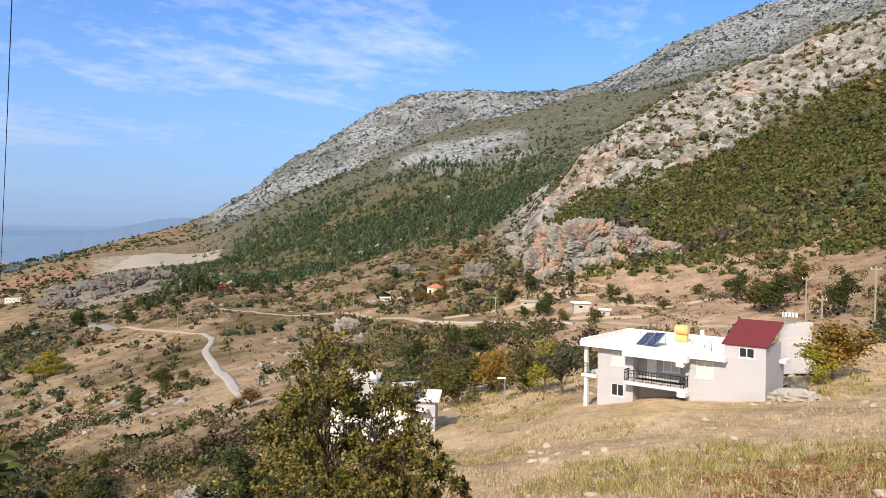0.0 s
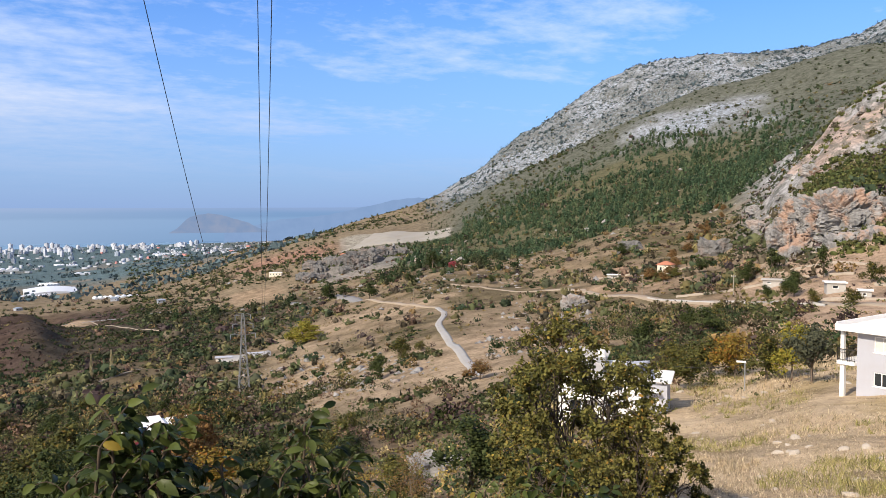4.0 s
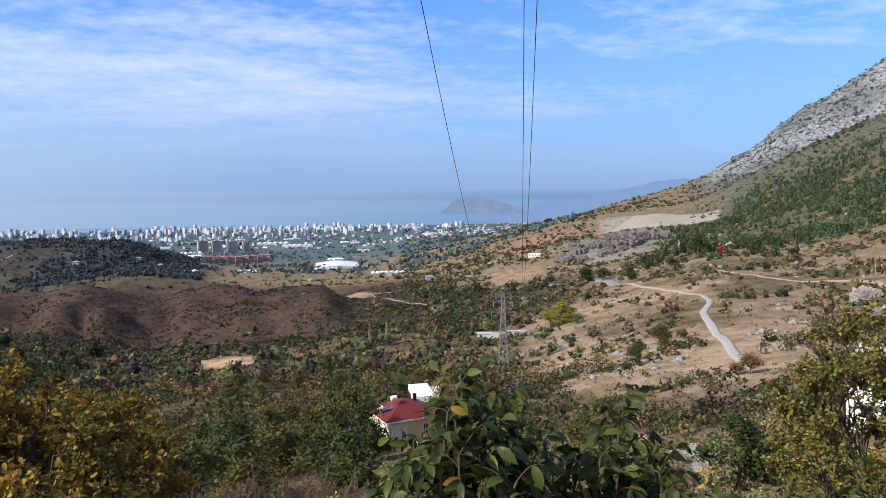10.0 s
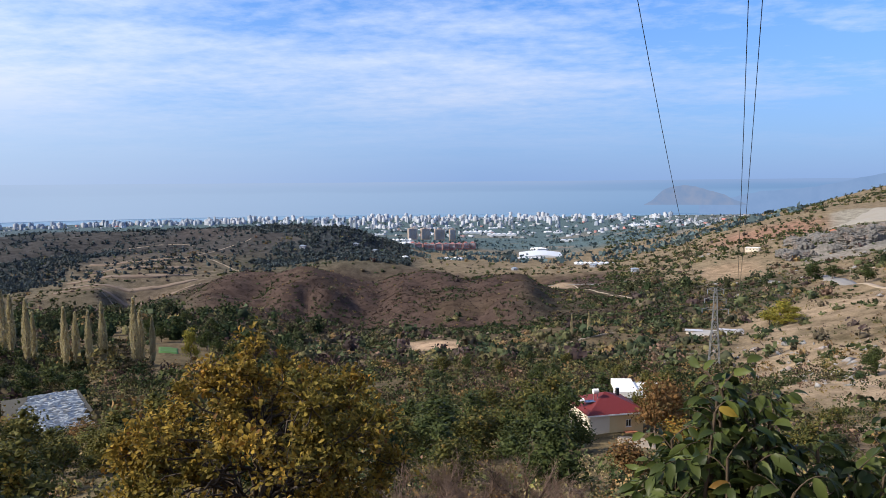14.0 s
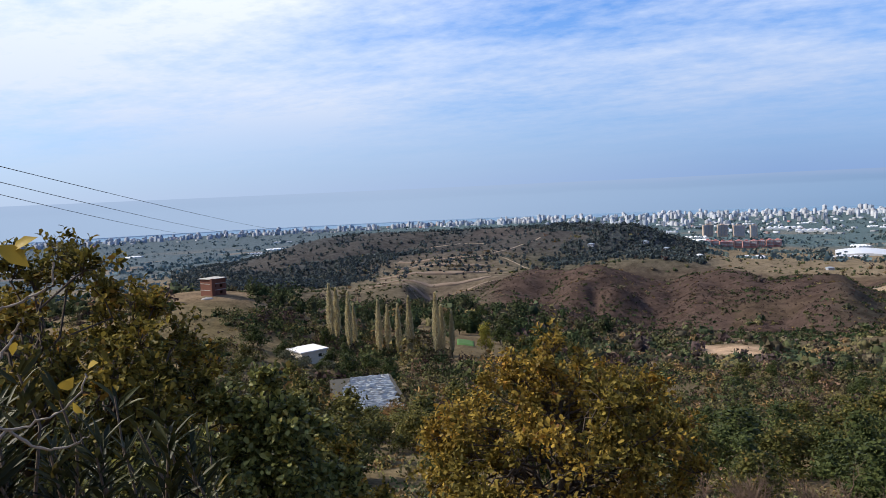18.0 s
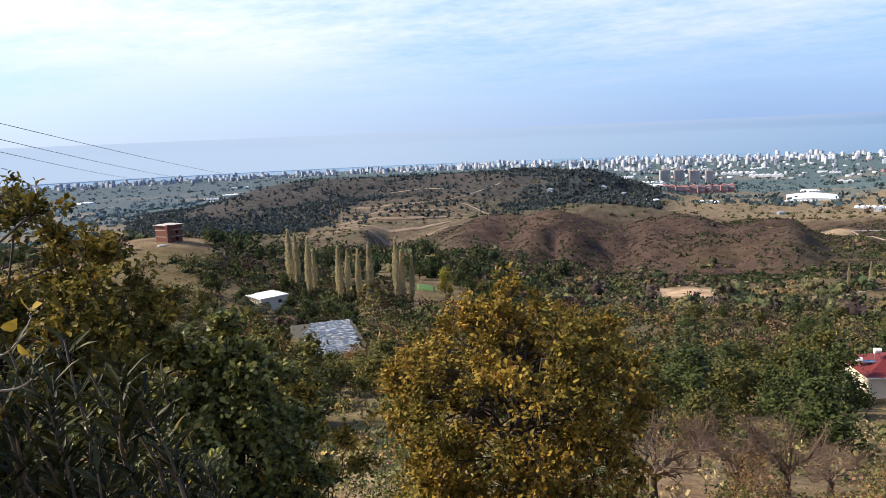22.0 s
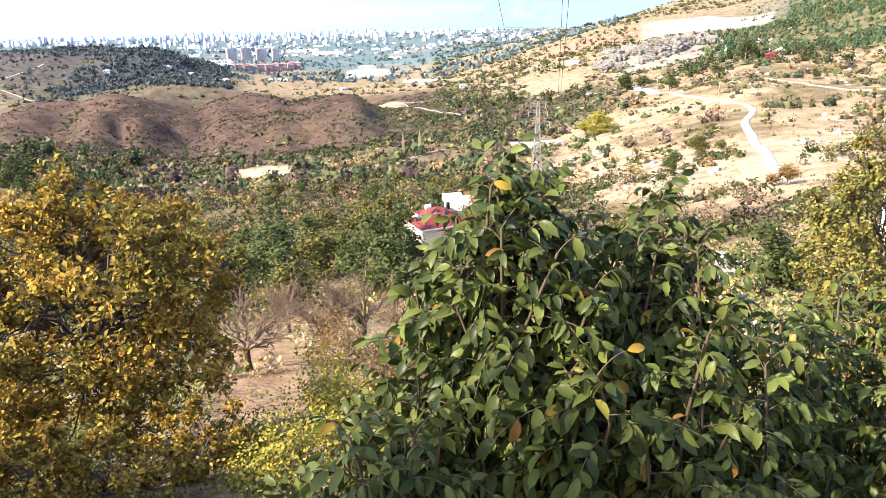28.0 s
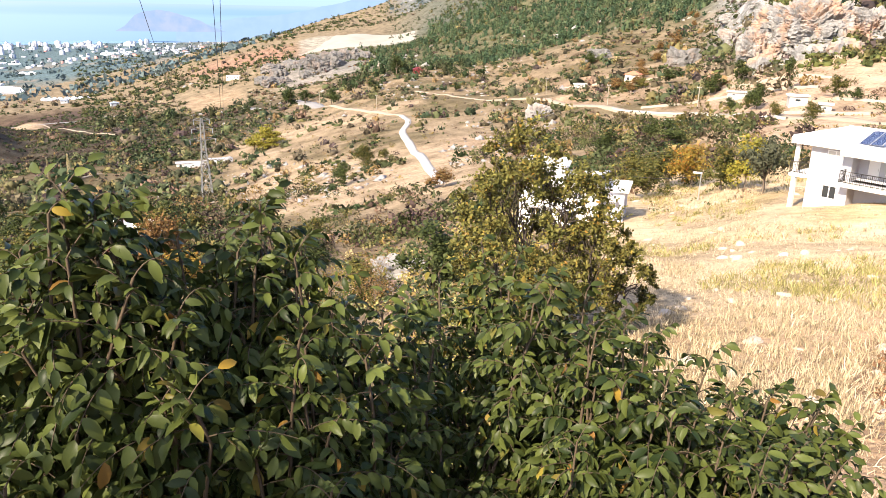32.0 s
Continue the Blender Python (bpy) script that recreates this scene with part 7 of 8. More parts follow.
def dry_field():
    """Straw, weeds and stones of the field below the white house."""
    rng = np.random.default_rng(41)

    def ok(a, r, x, y):
        return (1 - 0.8 * bump01(r, 4, 19, 4)) * bump01(a, 45.5, 86, 2.0) * (1 - 0.9 * lanes(a, r)) * (0.25 + 0.75 * ramp01(rough(x, y, 6, 121, 3), -0.6, 0.3))
    def blades(name, label, p, r, b, spread, low, high, tints, lean=0.45):
        """Clumps of thin grass blades, too many to count."""
        n = len(p)
        rr = np.repeat(r, b)
        base = np.repeat(p, b, axis=0) + rng.normal(size=(n * b, 3)) * np.array([1, 1, 0]) * np.repeat(spread, b)[:, None]
        hgt = rng.uniform(low, high, n * b) * (0.7 + rr / 70)
        way = unit(rng.normal(size=(n * b, 3)) * lean + np.array([0, 0, 1.0]))
        wide = hgt * 0.035 + rr * 0.00022
        side = unit(np.cross(way, rng.normal(size=(n * b, 3))))
        V = np.stack([base - side * wide[:, None], base + side * wide[:, None], base + way * hgt[:, None]], 1).reshape(-1, 3)
        tint = np.repeat(np.repeat(tinted(rng, n, *tints), b, axis=0) * rng.uniform(0.85, 1.15, (n * b, 1)), 3, axis=0)
        tagged(new(name, mesh_np(name, V, np.arange(len(V)).reshape(-1, 3), CLUMP, False, (("tint", tint),))), label, "grass", kind="stuff")
    a, r, p = strew(rng, 46000, (44, 85), (7, 105), ok)
    blades("dry_grass", "straw-coloured dry grass on the field", p, r, 5, 0.12 * (0.4 + r / 60), 0.05, 0.18, ((0.44, 0.35, 0.235), (0.39, 0.31, 0.21), (0.48, 0.395, 0.28), (0.34, 0.265, 0.175)), 0.6)
    # taller tufts in drifts
    a, r, p = strew(rng, 5200, (45, 85), (9, 105), lambda a, r, x, y: ramp01(rough(x, y, 9, 125, 3), 0.0, 0.6) * (1 - lanes(a, r)))
    blades("grass_tufts", "dry tan grass tufts in drifts over the field", p, r, 16, rng.uniform(0.06, 0.2, len(r)) * (0.6 + r / 70), 0.12, 0.34, ((0.42, 0.33, 0.21), (0.34, 0.27, 0.17), (0.48, 0.39, 0.26)), 0.35)
    a, r, p = strew(rng, 2600, (45, 84), (14, 104), lambda a, r, x, y: ramp01(rough(x, y, 12, 127, 2), 0.2, 0.55) * (1 - lanes(a, r)))
    blades("weeds", "yellow-green weeds among the straw", p, r, 26, rng.uniform(0.1, 0.34, len(r)) * (0.6 + r / 80), 0.12, 0.42, ((0.27, 0.24, 0.085), (0.22, 0.205, 0.075), (0.33, 0.28, 0.12)), 0.55)
    a, r, p = strew(rng, 700, (62, 84), (9, 34), lambda a, r, x, y: bump01(a, 68, 90, 3) * bump01(r, 10, 30, 4))
    plants("bramble", "rust-red dead bramble at the field's corner", p, rng.uniform(0.4, 1.1, len(a)), rng.uniform(0.25, 0.45, len(a)), tinted(rng, len(a), (0.26, 0.12, 0.07), (0.20, 0.10, 0.06), (0.30, 0.17, 0.09)), 90, rng, 0.1, category="bramble", heart=0)
    # single pale stones
    stone = None
    for _ in range(150):
        az, d = rng.uniform(46, 83), math.exp(rng.uniform(math.log(9), math.log(95)))
        g = at(az, d)
        s = rng.uniform(0.08, 0.2) * (0.7 + d / 70)
        m = pose(g.x, g.y, g.z, rng.uniform(-20, 20), rng.uniform(-20, 20), rng.uniform(0, 360)) @ Matrix.Diagonal((s * 1.4, s, s * 0.7, 1))
        if stone is None:
            bm = bmesh.new()
            bmesh.ops.create_icosphere(bm, subdivisions=2, radius=1.0)
            for v in bm.verts:
                v.co *= 1 + 0.35 * noise.noise(v.co * 1.7 + Vector((3, 1, 2)))
            me = bpy.data.meshes.new("field_stone")
            bm.to_mesh(me)
            bm.free()
            me.materials.append(plain("limestone", (0.42, 0.36, 0.29), 0.95, 0.4, 2.0))
            stone = tagged(new("field_stone", me), "pale limestone lying in the dry grass", "stone", "stones in the field")
            stone.matrix_world = m
        else:
            copy_thing(stone, Matrix.Translation(m.translation) @ m.to_quaternion().to_matrix().to_4x4() @ Matrix.Diagonal((m.to_scale().x / stone.scale.x, m.to_scale().y / stone.scale.y, m.to_scale().z / stone.scale.z, 1)))
    # undergrowth that covers the near slope
    a, r, p = strew(rng, 6200, (-68, 47), (5, 95), lambda a, r, x, y: (1 - lanes(a, r)) * (1 - 0.75 * bump01(a, 43, 60, 1.5)) * (0.3 + 0.7 * ramp01(rough(x, y, 7, 131, 3), -0.5, 0.3)) * (1 - 0.82 * bump01(a, -12, 6, 2) * bump01(r, 15, 40, 3)))
    t = tinted(rng, len(a), *GREENS, *GREENS, *DARKS, *TURNED, (0.24, 0.19, 0.10), (0.16, 0.15, 0.05))
    size, tall = rng.uniform(0.4, 1.3, len(a)) * (0.55 + r / 60), rng.uniform(0.5, 0.9, len(a))
    near = r < 24
    plants("undergrowth", "mixed green and brown undergrowth close below the viewpoint", p[near], size[near], tall[near], t[near] * np.array([1.1, 1.15, 0.85]), 95, rng, 0.1, heart=0)
    plants("undergrowth", "mixed green and brown undergrowth on the near slope", p[~near], size[~near], tall[~near], t[~near] * 1.5, 50, rng, 0.2, heart=0)


dry_field()

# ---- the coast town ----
# white, cream and grey walls dulled towards blue, distance haze in the paint colour
TOWNWHITE = plain("hazed_town_white", (0.41, 0.44, 0.49), 0.8, 0.2, 0.05)
TOWNCREAM = plain("hazed_town_cream", (0.36, 0.375, 0.41), 0.8, 0.15, 0.05)
TOWNGREY = plain("hazed_town_grey", (0.255, 0.30, 0.365), 0.8, 0.15, 0.05)
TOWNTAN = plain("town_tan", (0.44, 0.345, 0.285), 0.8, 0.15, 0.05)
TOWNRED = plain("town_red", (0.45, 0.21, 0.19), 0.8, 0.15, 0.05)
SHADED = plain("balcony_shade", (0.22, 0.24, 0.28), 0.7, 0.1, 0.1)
POLY = plain("greenhouse_sheet", (0.62, 0.64, 0.67), 0.45, 0.15, 0.03)


def block_meshes(w, d, storeys, wall):
    """An apartment block: body, balcony bands on both fronts, roof house."""
    h = storeys * 3.0
    body = boxes((-w / 2, w / 2, -d / 2, d / 2, -6, h))
    bands = bmesh.new()
    for k in range(storeys):
        z = k * 3.0
        for s in (-1, 1):
            y0, y1 = sorted((s * d / 2, s * (d / 2 + 1.3)))
            box(bands, -w / 2 + 0.8, w / 2 - 0.8, y0, y1, z + 2.1, z + 3.0)
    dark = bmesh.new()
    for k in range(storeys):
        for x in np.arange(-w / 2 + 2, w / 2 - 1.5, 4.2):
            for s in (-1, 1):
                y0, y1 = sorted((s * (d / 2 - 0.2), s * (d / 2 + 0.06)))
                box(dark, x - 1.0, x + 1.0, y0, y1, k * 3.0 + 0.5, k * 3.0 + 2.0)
    top = boxes((-w / 5, w / 5, -d / 4, d / 4, h, h + 3.2), (-w / 2 - 0.3, w / 2 + 0.3, -d / 2 - 0.3, d / 2 + 0.3, h, h + 0.5))
    return body, bands, dark, top


def make_block(m, w, d, storeys, wall, label, group, name="apartment_block"):
    ob = thing(name, m, label, "building", group)
    body, bands, dark, top = block_meshes(w, d, storeys, wall)
    part("body", body, wall, ob)
    tagged(part("balcony_front", bands, TOWNWHITE if wall is not TOWNWHITE else TOWNCREAM, ob), kind="stuff")
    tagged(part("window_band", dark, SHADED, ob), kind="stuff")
    part("roof", top, wall, ob)
    return ob


def town():
    rng = np.random.default_rng(51)
    kinds = []
    for w, d, n, wall, lab in ((22, 16, 8, TOWNWHITE, "white seaside apartment block"), (18, 15, 11, TOWNWHITE, "tall white apartment block"), (30, 15, 6, TOWNCREAM, "long cream apartment block"), (20, 16, 9, TOWNGREY, "greyish seaside apartment block"), (16, 14, 13, TOWNWHITE, "slim white apartment tower")):
        kinds.append((w, d, n, wall, lab, []))
    count = 0
    while count < 330:
        a = rng.uniform(-66, 16.5)
        dense = 0.8 if -24 < a < 2 else 0.45 if a > 2 else 0.7
        if rng.uniform() > dense:
            continue
        r = rng.uniform(3550, 4340) if rng.uniform() < 0.75 else rng.uniform(2900, 3600)
        if a < -18:
            r = rng.uniform(3980, 4340)
        x, y = r * math.sin(radians(a)), r * math.cos(radians(a))
        z = drop(x, y)
        k = kinds[rng.integers(0, len(kinds))]
        if a > 4 and k[2] > 8:
            k = kinds[2]
        m = pose(x, y, z, 0, 0, -a + rng.choice([0, 90, 25, -25])) @ Matrix.Scale(rng.uniform(0.45, 0.72) * (0.7 if a > 3 else 1.0), 4)
        if not k[5]:
            k[5].append(make_block(m, k[0], k[1], k[2], k[3], k[4], "blocks of the coast town"))
        else:
            f = k[5][0]
            copy_thing(f, m @ Matrix.Scale(1 / f.scale.x, 4))
        count += 1
    # the rest of the dense shore front, too many to count
    n = 720
    a = rng.uniform(-62, 12, n)
    a = a[rng.uniform(0, 1, n) < np.where(a < -27, 0.5, np.where(a > 4, 0.45, 1.0))]
    r = np.where(rng.uniform(0, 1, len(a)) < 0.72, rng.uniform(3900, 4370, len(a)), rng.uniform(3200, 4000, len(a)))
    r = np.where(a < -20, rng.uniform(3950, 4370, len(a)), r)
    x, y = r * np.sin(np.radians(a)), r * np.cos(np.radians(a))
    hh = np.minimum(rng.gamma(5.0, 3.4, len(a)), 34) * np.where(a > 3, 0.5, np.where(a < -22, 0.6, 0.75)) + 6
    ww, dd = rng.uniform(12, 26, len(a)), rng.uniform(11, 17, len(a))
    unit_box = np.array([(i, j, k) for k in (0, 1) for i, j in ((-0.5, -0.5), (0.5, -0.5), (0.5, 0.5), (-0.5, 0.5))])
    sides = np.array([(0, 1, 5, 4), (1, 2, 6, 5), (2, 3, 7, 6), (3, 0, 4, 7), (4, 5, 6, 7)])
    # body, roof house and a projecting stair tower for each
    blocks = np.stack([unit_box[None] * np.c_[ww, dd, hh + 5][:, None] - np.array([0, 0, 5]),
                       unit_box[None] * np.c_[ww * 0.4, dd * 0.5, np.full(len(a), 3.4)][:, None] + np.c_[0 * hh, 0 * hh, hh][:, None],
                       unit_box[None] * np.c_[ww * 0.25, dd * 1.25, hh + 4][:, None] - np.array([0, 0, 5])], 1)
    th = np.radians(-a + rng.choice([0, 20, -20, 70], len(a)))[:, None, None]
    blocks = np.stack([blocks[..., 0] * np.cos(th) - blocks[..., 1] * np.sin(th), blocks[..., 0] * np.sin(th) + blocks[..., 1] * np.cos(th), blocks[..., 2]], -1)
    blocks = blocks + np.c_[x, y, height(x, y)][:, None, None]
    pick = np.where(a < -24, rng.integers(1, 3, len(a)), rng.integers(0, 4, len(a)))
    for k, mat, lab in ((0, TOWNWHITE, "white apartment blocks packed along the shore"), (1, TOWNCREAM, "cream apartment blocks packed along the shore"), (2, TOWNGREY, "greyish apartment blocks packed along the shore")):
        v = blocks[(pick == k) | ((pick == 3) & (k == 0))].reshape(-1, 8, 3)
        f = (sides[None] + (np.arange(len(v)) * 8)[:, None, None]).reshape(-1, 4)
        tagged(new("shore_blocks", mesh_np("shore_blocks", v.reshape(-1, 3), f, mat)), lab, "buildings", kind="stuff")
    # low houses between, too many to count
    a, r, p = strew(rng, 2100, (-66, 20), (2600, 4350), lambda a, r, x, y: (0.25 + 0.75 * ramp01(grain(x, y, 260, 141), -0.2, 0.4)) * (1 - ramp01(-a, 14, 22) * (r < 3850)) * (1 - ramp01(a - (r - 3500) * 0.002, 15, 20)))
    cube = np.array([(x, y, z) for z in (-0.3, 1) for x, y in ((-0.5, -0.5), (0.5, -0.5), (0.5, 0.5), (-0.5, 0.5))])
    quads = np.array([(0, 1, 5, 4), (1, 2, 6, 5), (2, 3, 7, 6), (3, 0, 4, 7), (4, 5, 6, 7)])
    s = np.c_[rng.uniform(8, 24, len(a)), rng.uniform(7, 13, len(a)), rng.uniform(3.5, 9, len(a))]
    th = rng.uniform(0, np.pi, len(a))
    c, sn = np.cos(th)[:, None], np.sin(th)[:, None]
    v = cube[None] * s[:, None]
    v = np.stack([v[..., 0] * c - v[..., 1] * sn, v[..., 0] * sn + v[..., 1] * c, v[..., 2]], -1) + p[:, None]
    f = (quads[None] + (np.arange(len(a)) * 8)[:, None, None]).reshape(-1, 4)
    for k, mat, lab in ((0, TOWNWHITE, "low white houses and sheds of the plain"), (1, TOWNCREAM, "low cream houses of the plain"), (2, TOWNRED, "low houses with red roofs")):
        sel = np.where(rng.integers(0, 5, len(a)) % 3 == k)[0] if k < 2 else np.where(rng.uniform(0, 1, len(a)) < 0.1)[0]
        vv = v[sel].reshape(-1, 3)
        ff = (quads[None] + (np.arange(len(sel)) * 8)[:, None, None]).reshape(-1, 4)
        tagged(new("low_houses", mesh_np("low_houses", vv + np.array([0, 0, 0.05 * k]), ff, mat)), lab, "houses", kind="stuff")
    # the four brown double towers and the red estate before the town
    for az, wide in ((-7.75, 29), (-6.75, 29), (-5.65, 32), (-4.65, 19)):
        z = drop(*at(az, 2400).xy)
        make_block(facing(az, 2400, z + 4, 12), wide, 18, 11, TOWNTAN, "tan twelve-storey tower block before the town", "tan tower blocks", "tower_block")
    for k in range(10):
        az = -7.75 + k * 0.52
        r = 1700 + 12 * k
        make_block(facing(az, r, drop(*at(az, r).xy) + 3, 8 * (k % 3 - 1)), 14.5, 12, 4, TOWNRED, "red five-storey estate block", "red estate blocks", "estate_block")


town()


def greenhouses():
    rng = np.random.default_rng(61)

    def one(az, r, w, d, tall, label, turn=0.0, spans=6, lean=0.0):
        g = at(az, r)
        ob = thing("greenhouse", facing(az, r, g.z - 1.0 + d * 0.5 * math.sin(radians(lean)), turn) @ Matrix.Rotation(radians(lean), 4, "X"), label, "greenhouse", "greenhouses of the plain")
        for k in range(spans):
            bm = bmesh.new()
            n = 8
            x0, x1 = -w / 2 + w * k / spans, -w / 2 + w * (k + 1) / spans
            ring0 = []
            for y in (-d / 2, d / 2):
                ring0.append([bm.verts.new((x0 + (x1 - x0) * i / n, y, tall * 0.55 + tall * 0.45 * math.sin(math.pi * i / n))) for i in range(n + 1)] + [bm.verts.new((x1, y, -2)), bm.verts.new((x0, y, -2))])
            for i in range(n + 3):
                j = (i + 1) % (n + 3)
                bm.faces.new((ring0[0][i], ring0[0][j], ring0[1][j], ring0[1][i]))
            bm.faces.new(ring0[0][::-1])
            bm.faces.new(ring0[1])
            part("span", bm, POLY, ob)
        return ob
    one(2.2, 1480, 84, 70, 9.0, "broad white polythene greenhouse", 4, 1, 3)
    one(1.4, 1400, 50, 14, 4, "long white greenhouse beside the broad one", 2, 2)
    one(-4.6, 1360, 40, 40, 5, "white arched greenhouse below the hills", 6, 2, 4)
    one(-11.6, 1330, 50, 40, 4, "greyish white greenhouse below the hill", -6, 3, 4)
    one(-8.7, 2050, 70, 40, 9, "long pale greenhouse before the towers", 5, 6)
    one(-2.6, 2900, 120, 60, 10, "wide white sheds by the town", 3, 6)
    one(-0.8, 2750, 110, 50, 9, "wide white sheds near the shore", 0, 6)
    one(5.5, 1250, 30, 20, 5, "small grey greenhouse in the valley", 10, 4)
    one(7.0, 1180, 34, 18, 5, "small bluish greenhouse in the valley", 0, 4)
    one(-8.9, 1120, 36, 16, 5, "low cream shed below the brown hill", 8, 3)
    one(4.2, 2300, 42, 20, 8, "white hall on the plain", 0, 2)
    for _ in range(26):
        a, r = rng.uniform(-60, 14), rng.uniform(1900, 3300)
        if -40 < a < -14 and r < 2600:
            continue
        one(a, r, rng.uniform(30, 80), rng.uniform(18, 40), 6, "white polythene greenhouse on the plain", rng.uniform(-30, 30), 4)
    for az, r, w in ((-12.2, 1180, 10), (-16.2, 1150, 9), (-10.7, 1150, 8), (6.2, 1020, 8), (9.3, 930, 9), (0.2, 1050, 8), (12.4, 1300, 10), (14.5, 1750, 14)):
        small_house(az, r, w, 7, 3.4, TOWNCREAM, TOWNGREY, "pale farmhouse in the valley", rng.uniform(-30, 30), False, "farmhouses of the valley")
    # garden plots by the poplars
    ob = tagged(new("garden_plot", mesh_np("garden_plot", *patch(-26.9, -25.4, 226, 246, 0.3), plain("green_crop", (0.07, 0.15, 0.04), 0.9, 0.4, 0.4), True)), "green vegetable plot behind the poplars", "garden", kind="structure")


greenhouses()


def shade_net():
    """Silvery net tunnels on the terrace below the farmhouse."""
    net = plain("silver_net", (0.40, 0.43, 0.45), 0.3, 0.9, 0.7, metal=0.0, spec=0.6)
    m = facing(-33.9, 134, -36.4, 6)
    ob = thing("net_tunnels", m, "rows of glinting plastic crop tunnels on a level terrace", "crop tunnels")
    rng = np.random.default_rng(71)
    for k in range(17):
        bm = bmesh.new()
        y0 = -11.5 + k * 1.42
        n, m2 = 18, 6
        x0, x1 = -4.6 + 0.9 * math.sin(k * 0.5) + 0.08 * k, 4.6 + 0.03 * k
        vv = []
        for i in range(n + 1):
            x = x0 + (x1 - x0) * i / n
            vv.append([bm.verts.new((x + 0.15 * rng.normal(), y0 + 0.27 * math.cos(math.pi * j / m2) + 0.05 * rng.normal(), 0.45 * math.sin(math.pi * j / m2) * (1 + 0.25 * rng.normal()) - 0.04)) for j in range(m2 + 1)])
        for i in range(n):
            for j in range(m2):
                bm.faces.new((vv[i][j], vv[i][j + 1], vv[i + 1][j + 1], vv[i + 1][j]))
        part("tunnel", bm, net, ob)
    bed = tagged(new("terrace_bed"), "levelled dark terrace under the crop tunnels", "terrace", kind="structure")
    bed.matrix_world = m
    part("bed", boxes((-6.4, 5.8, -12.6, 12.8, -7.0, -0.03), bevel=0.05), plain("grey_soil", (0.07, 0.066, 0.055), 0.95, 0.4, 0.5), bed)


shade_net()


# ---- power line ----
PYLONSTEEL = plain("weathered_lattice_steel", (0.19, 0.195, 0.20), 0.6, 0.3, 2.0, metal=0.2)


def pylon():
    az, r = 15.05, 262
    g = at(az, r)
    tall = r * math.tan(radians(-7.6)) - g.z
    ob = thing("pylon", facing(az, r, g.z - 0.3, 8), "grey lattice steel electricity pylon on the slope", "pylon")
    lv = [0, 0.18, 0.34, 0.48, 0.6, 0.7, 0.8, 0.9, 1.0]
    half = [1.9, 1.6, 1.32, 1.08, 0.85, 0.7, 0.62, 0.55, 0.3]

    def c(k, i):
        s = ((-1, -1), (1, -1), (1, 1), (-1, 1))[i]
        return (s[0] * half[k], s[1] * half[k], lv[k] * tall)
    for i in range(4):
        V, Q = tubes([(np.array([c(k, i) for k in range(9)]), np.full(9, 0.13))], 5)
        part_mesh("leg", mesh_np("leg", V, Q, PYLONSTEEL), ob)
    for k in range(8):
        for i in range(4):
            j = (i + 1) % 4
            for p, q in ((c(k, i), c(k + 1, j)), (c(k, j), c(k + 1, i)), (c(k + 1, i), c(k + 1, j))):
                part("brace", rods((p, q, 0.07), sides=4), PYLONSTEEL, ob)
    for z, w in ((0.74, 4.2), (0.86, 3.4), (0.97, 2.6)):
        for s in (-1, 1):
            part("arm", rods(((s * 0.5, 0, z * tall), (s * w, 0, z * tall + 0.5), 0.09), ((s * 0.5, 0, (z + 0.04) * tall), (s * w, 0, z * tall + 0.5), 0.07), sides=5), PYLONSTEEL, ob)
            part("insulator", rods(((s * w, 0, z * tall + 0.45), (s * w, 0, z * tall - 1.2), 0.12), sides=6), SHADED, ob)
    return tall


PYLON_TALL = pylon()
CABLE = plain("black_cable", (0.02, 0.02, 0.022), 0.6, 0.1, 1.0)


def cable(name, pts, r, label, group="", sides=6):
    V, Q = tubes([(np.array(pts), np.full(len(pts), r))], sides)
    return tagged(new(name, mesh_np(name, V, Q, CABLE, True)), label, "cable", group)


def power_lines():
    u, side = bearing(16.5), bearing(106.5)
    # height over the eye along the span, seen from the pylon end up the hill
    d = np.array([262.0, 92.0, 49.0])
    z = np.array([-41.0, -4.0, 12.7])
    k = np.polyfit(d, z, 2)
    for off0, off1, dz in ((-6.6, -6.6, 0.0), (-0.1, 0.1, 0.0), (-0.5, 0.95, 0.3)):
        pts = []
        for t in np.concatenate([np.linspace(262, 30, 50), np.linspace(26, -70, 20)]):
            o = off0 + (off1 - off0) * (262 - t) / 212
            p = u * t + side * o
            pts.append((p.x, p.y, np.polyval(k, t) + dz))
        cable("power_cable", pts, 0.028, "black overhead power cable from the pylon", "overhead cables")
    for (a0, e0), (a1, e1) in (((-61.7, 5.13), (-39.2, -2.57)), ((-61.8, 4.13), (-42.6, -2.62)), ((-61.8, 3.31), (-45.9, -2.44))):
        A = bearing(a0, e0) * 62
        B = bearing(a1, e1) * 330
        mid = A - (B - A) * 0.35
        pts = [mid.lerp(B, t) - Vector((0, 0, 1.5 * 4 * t * (1 - t))) for t in np.linspace(0, 1, 40)]
        cable("power_cable", pts, 0.03, "thin overhead cable over the shaded trees", "far cables")


power_lines()


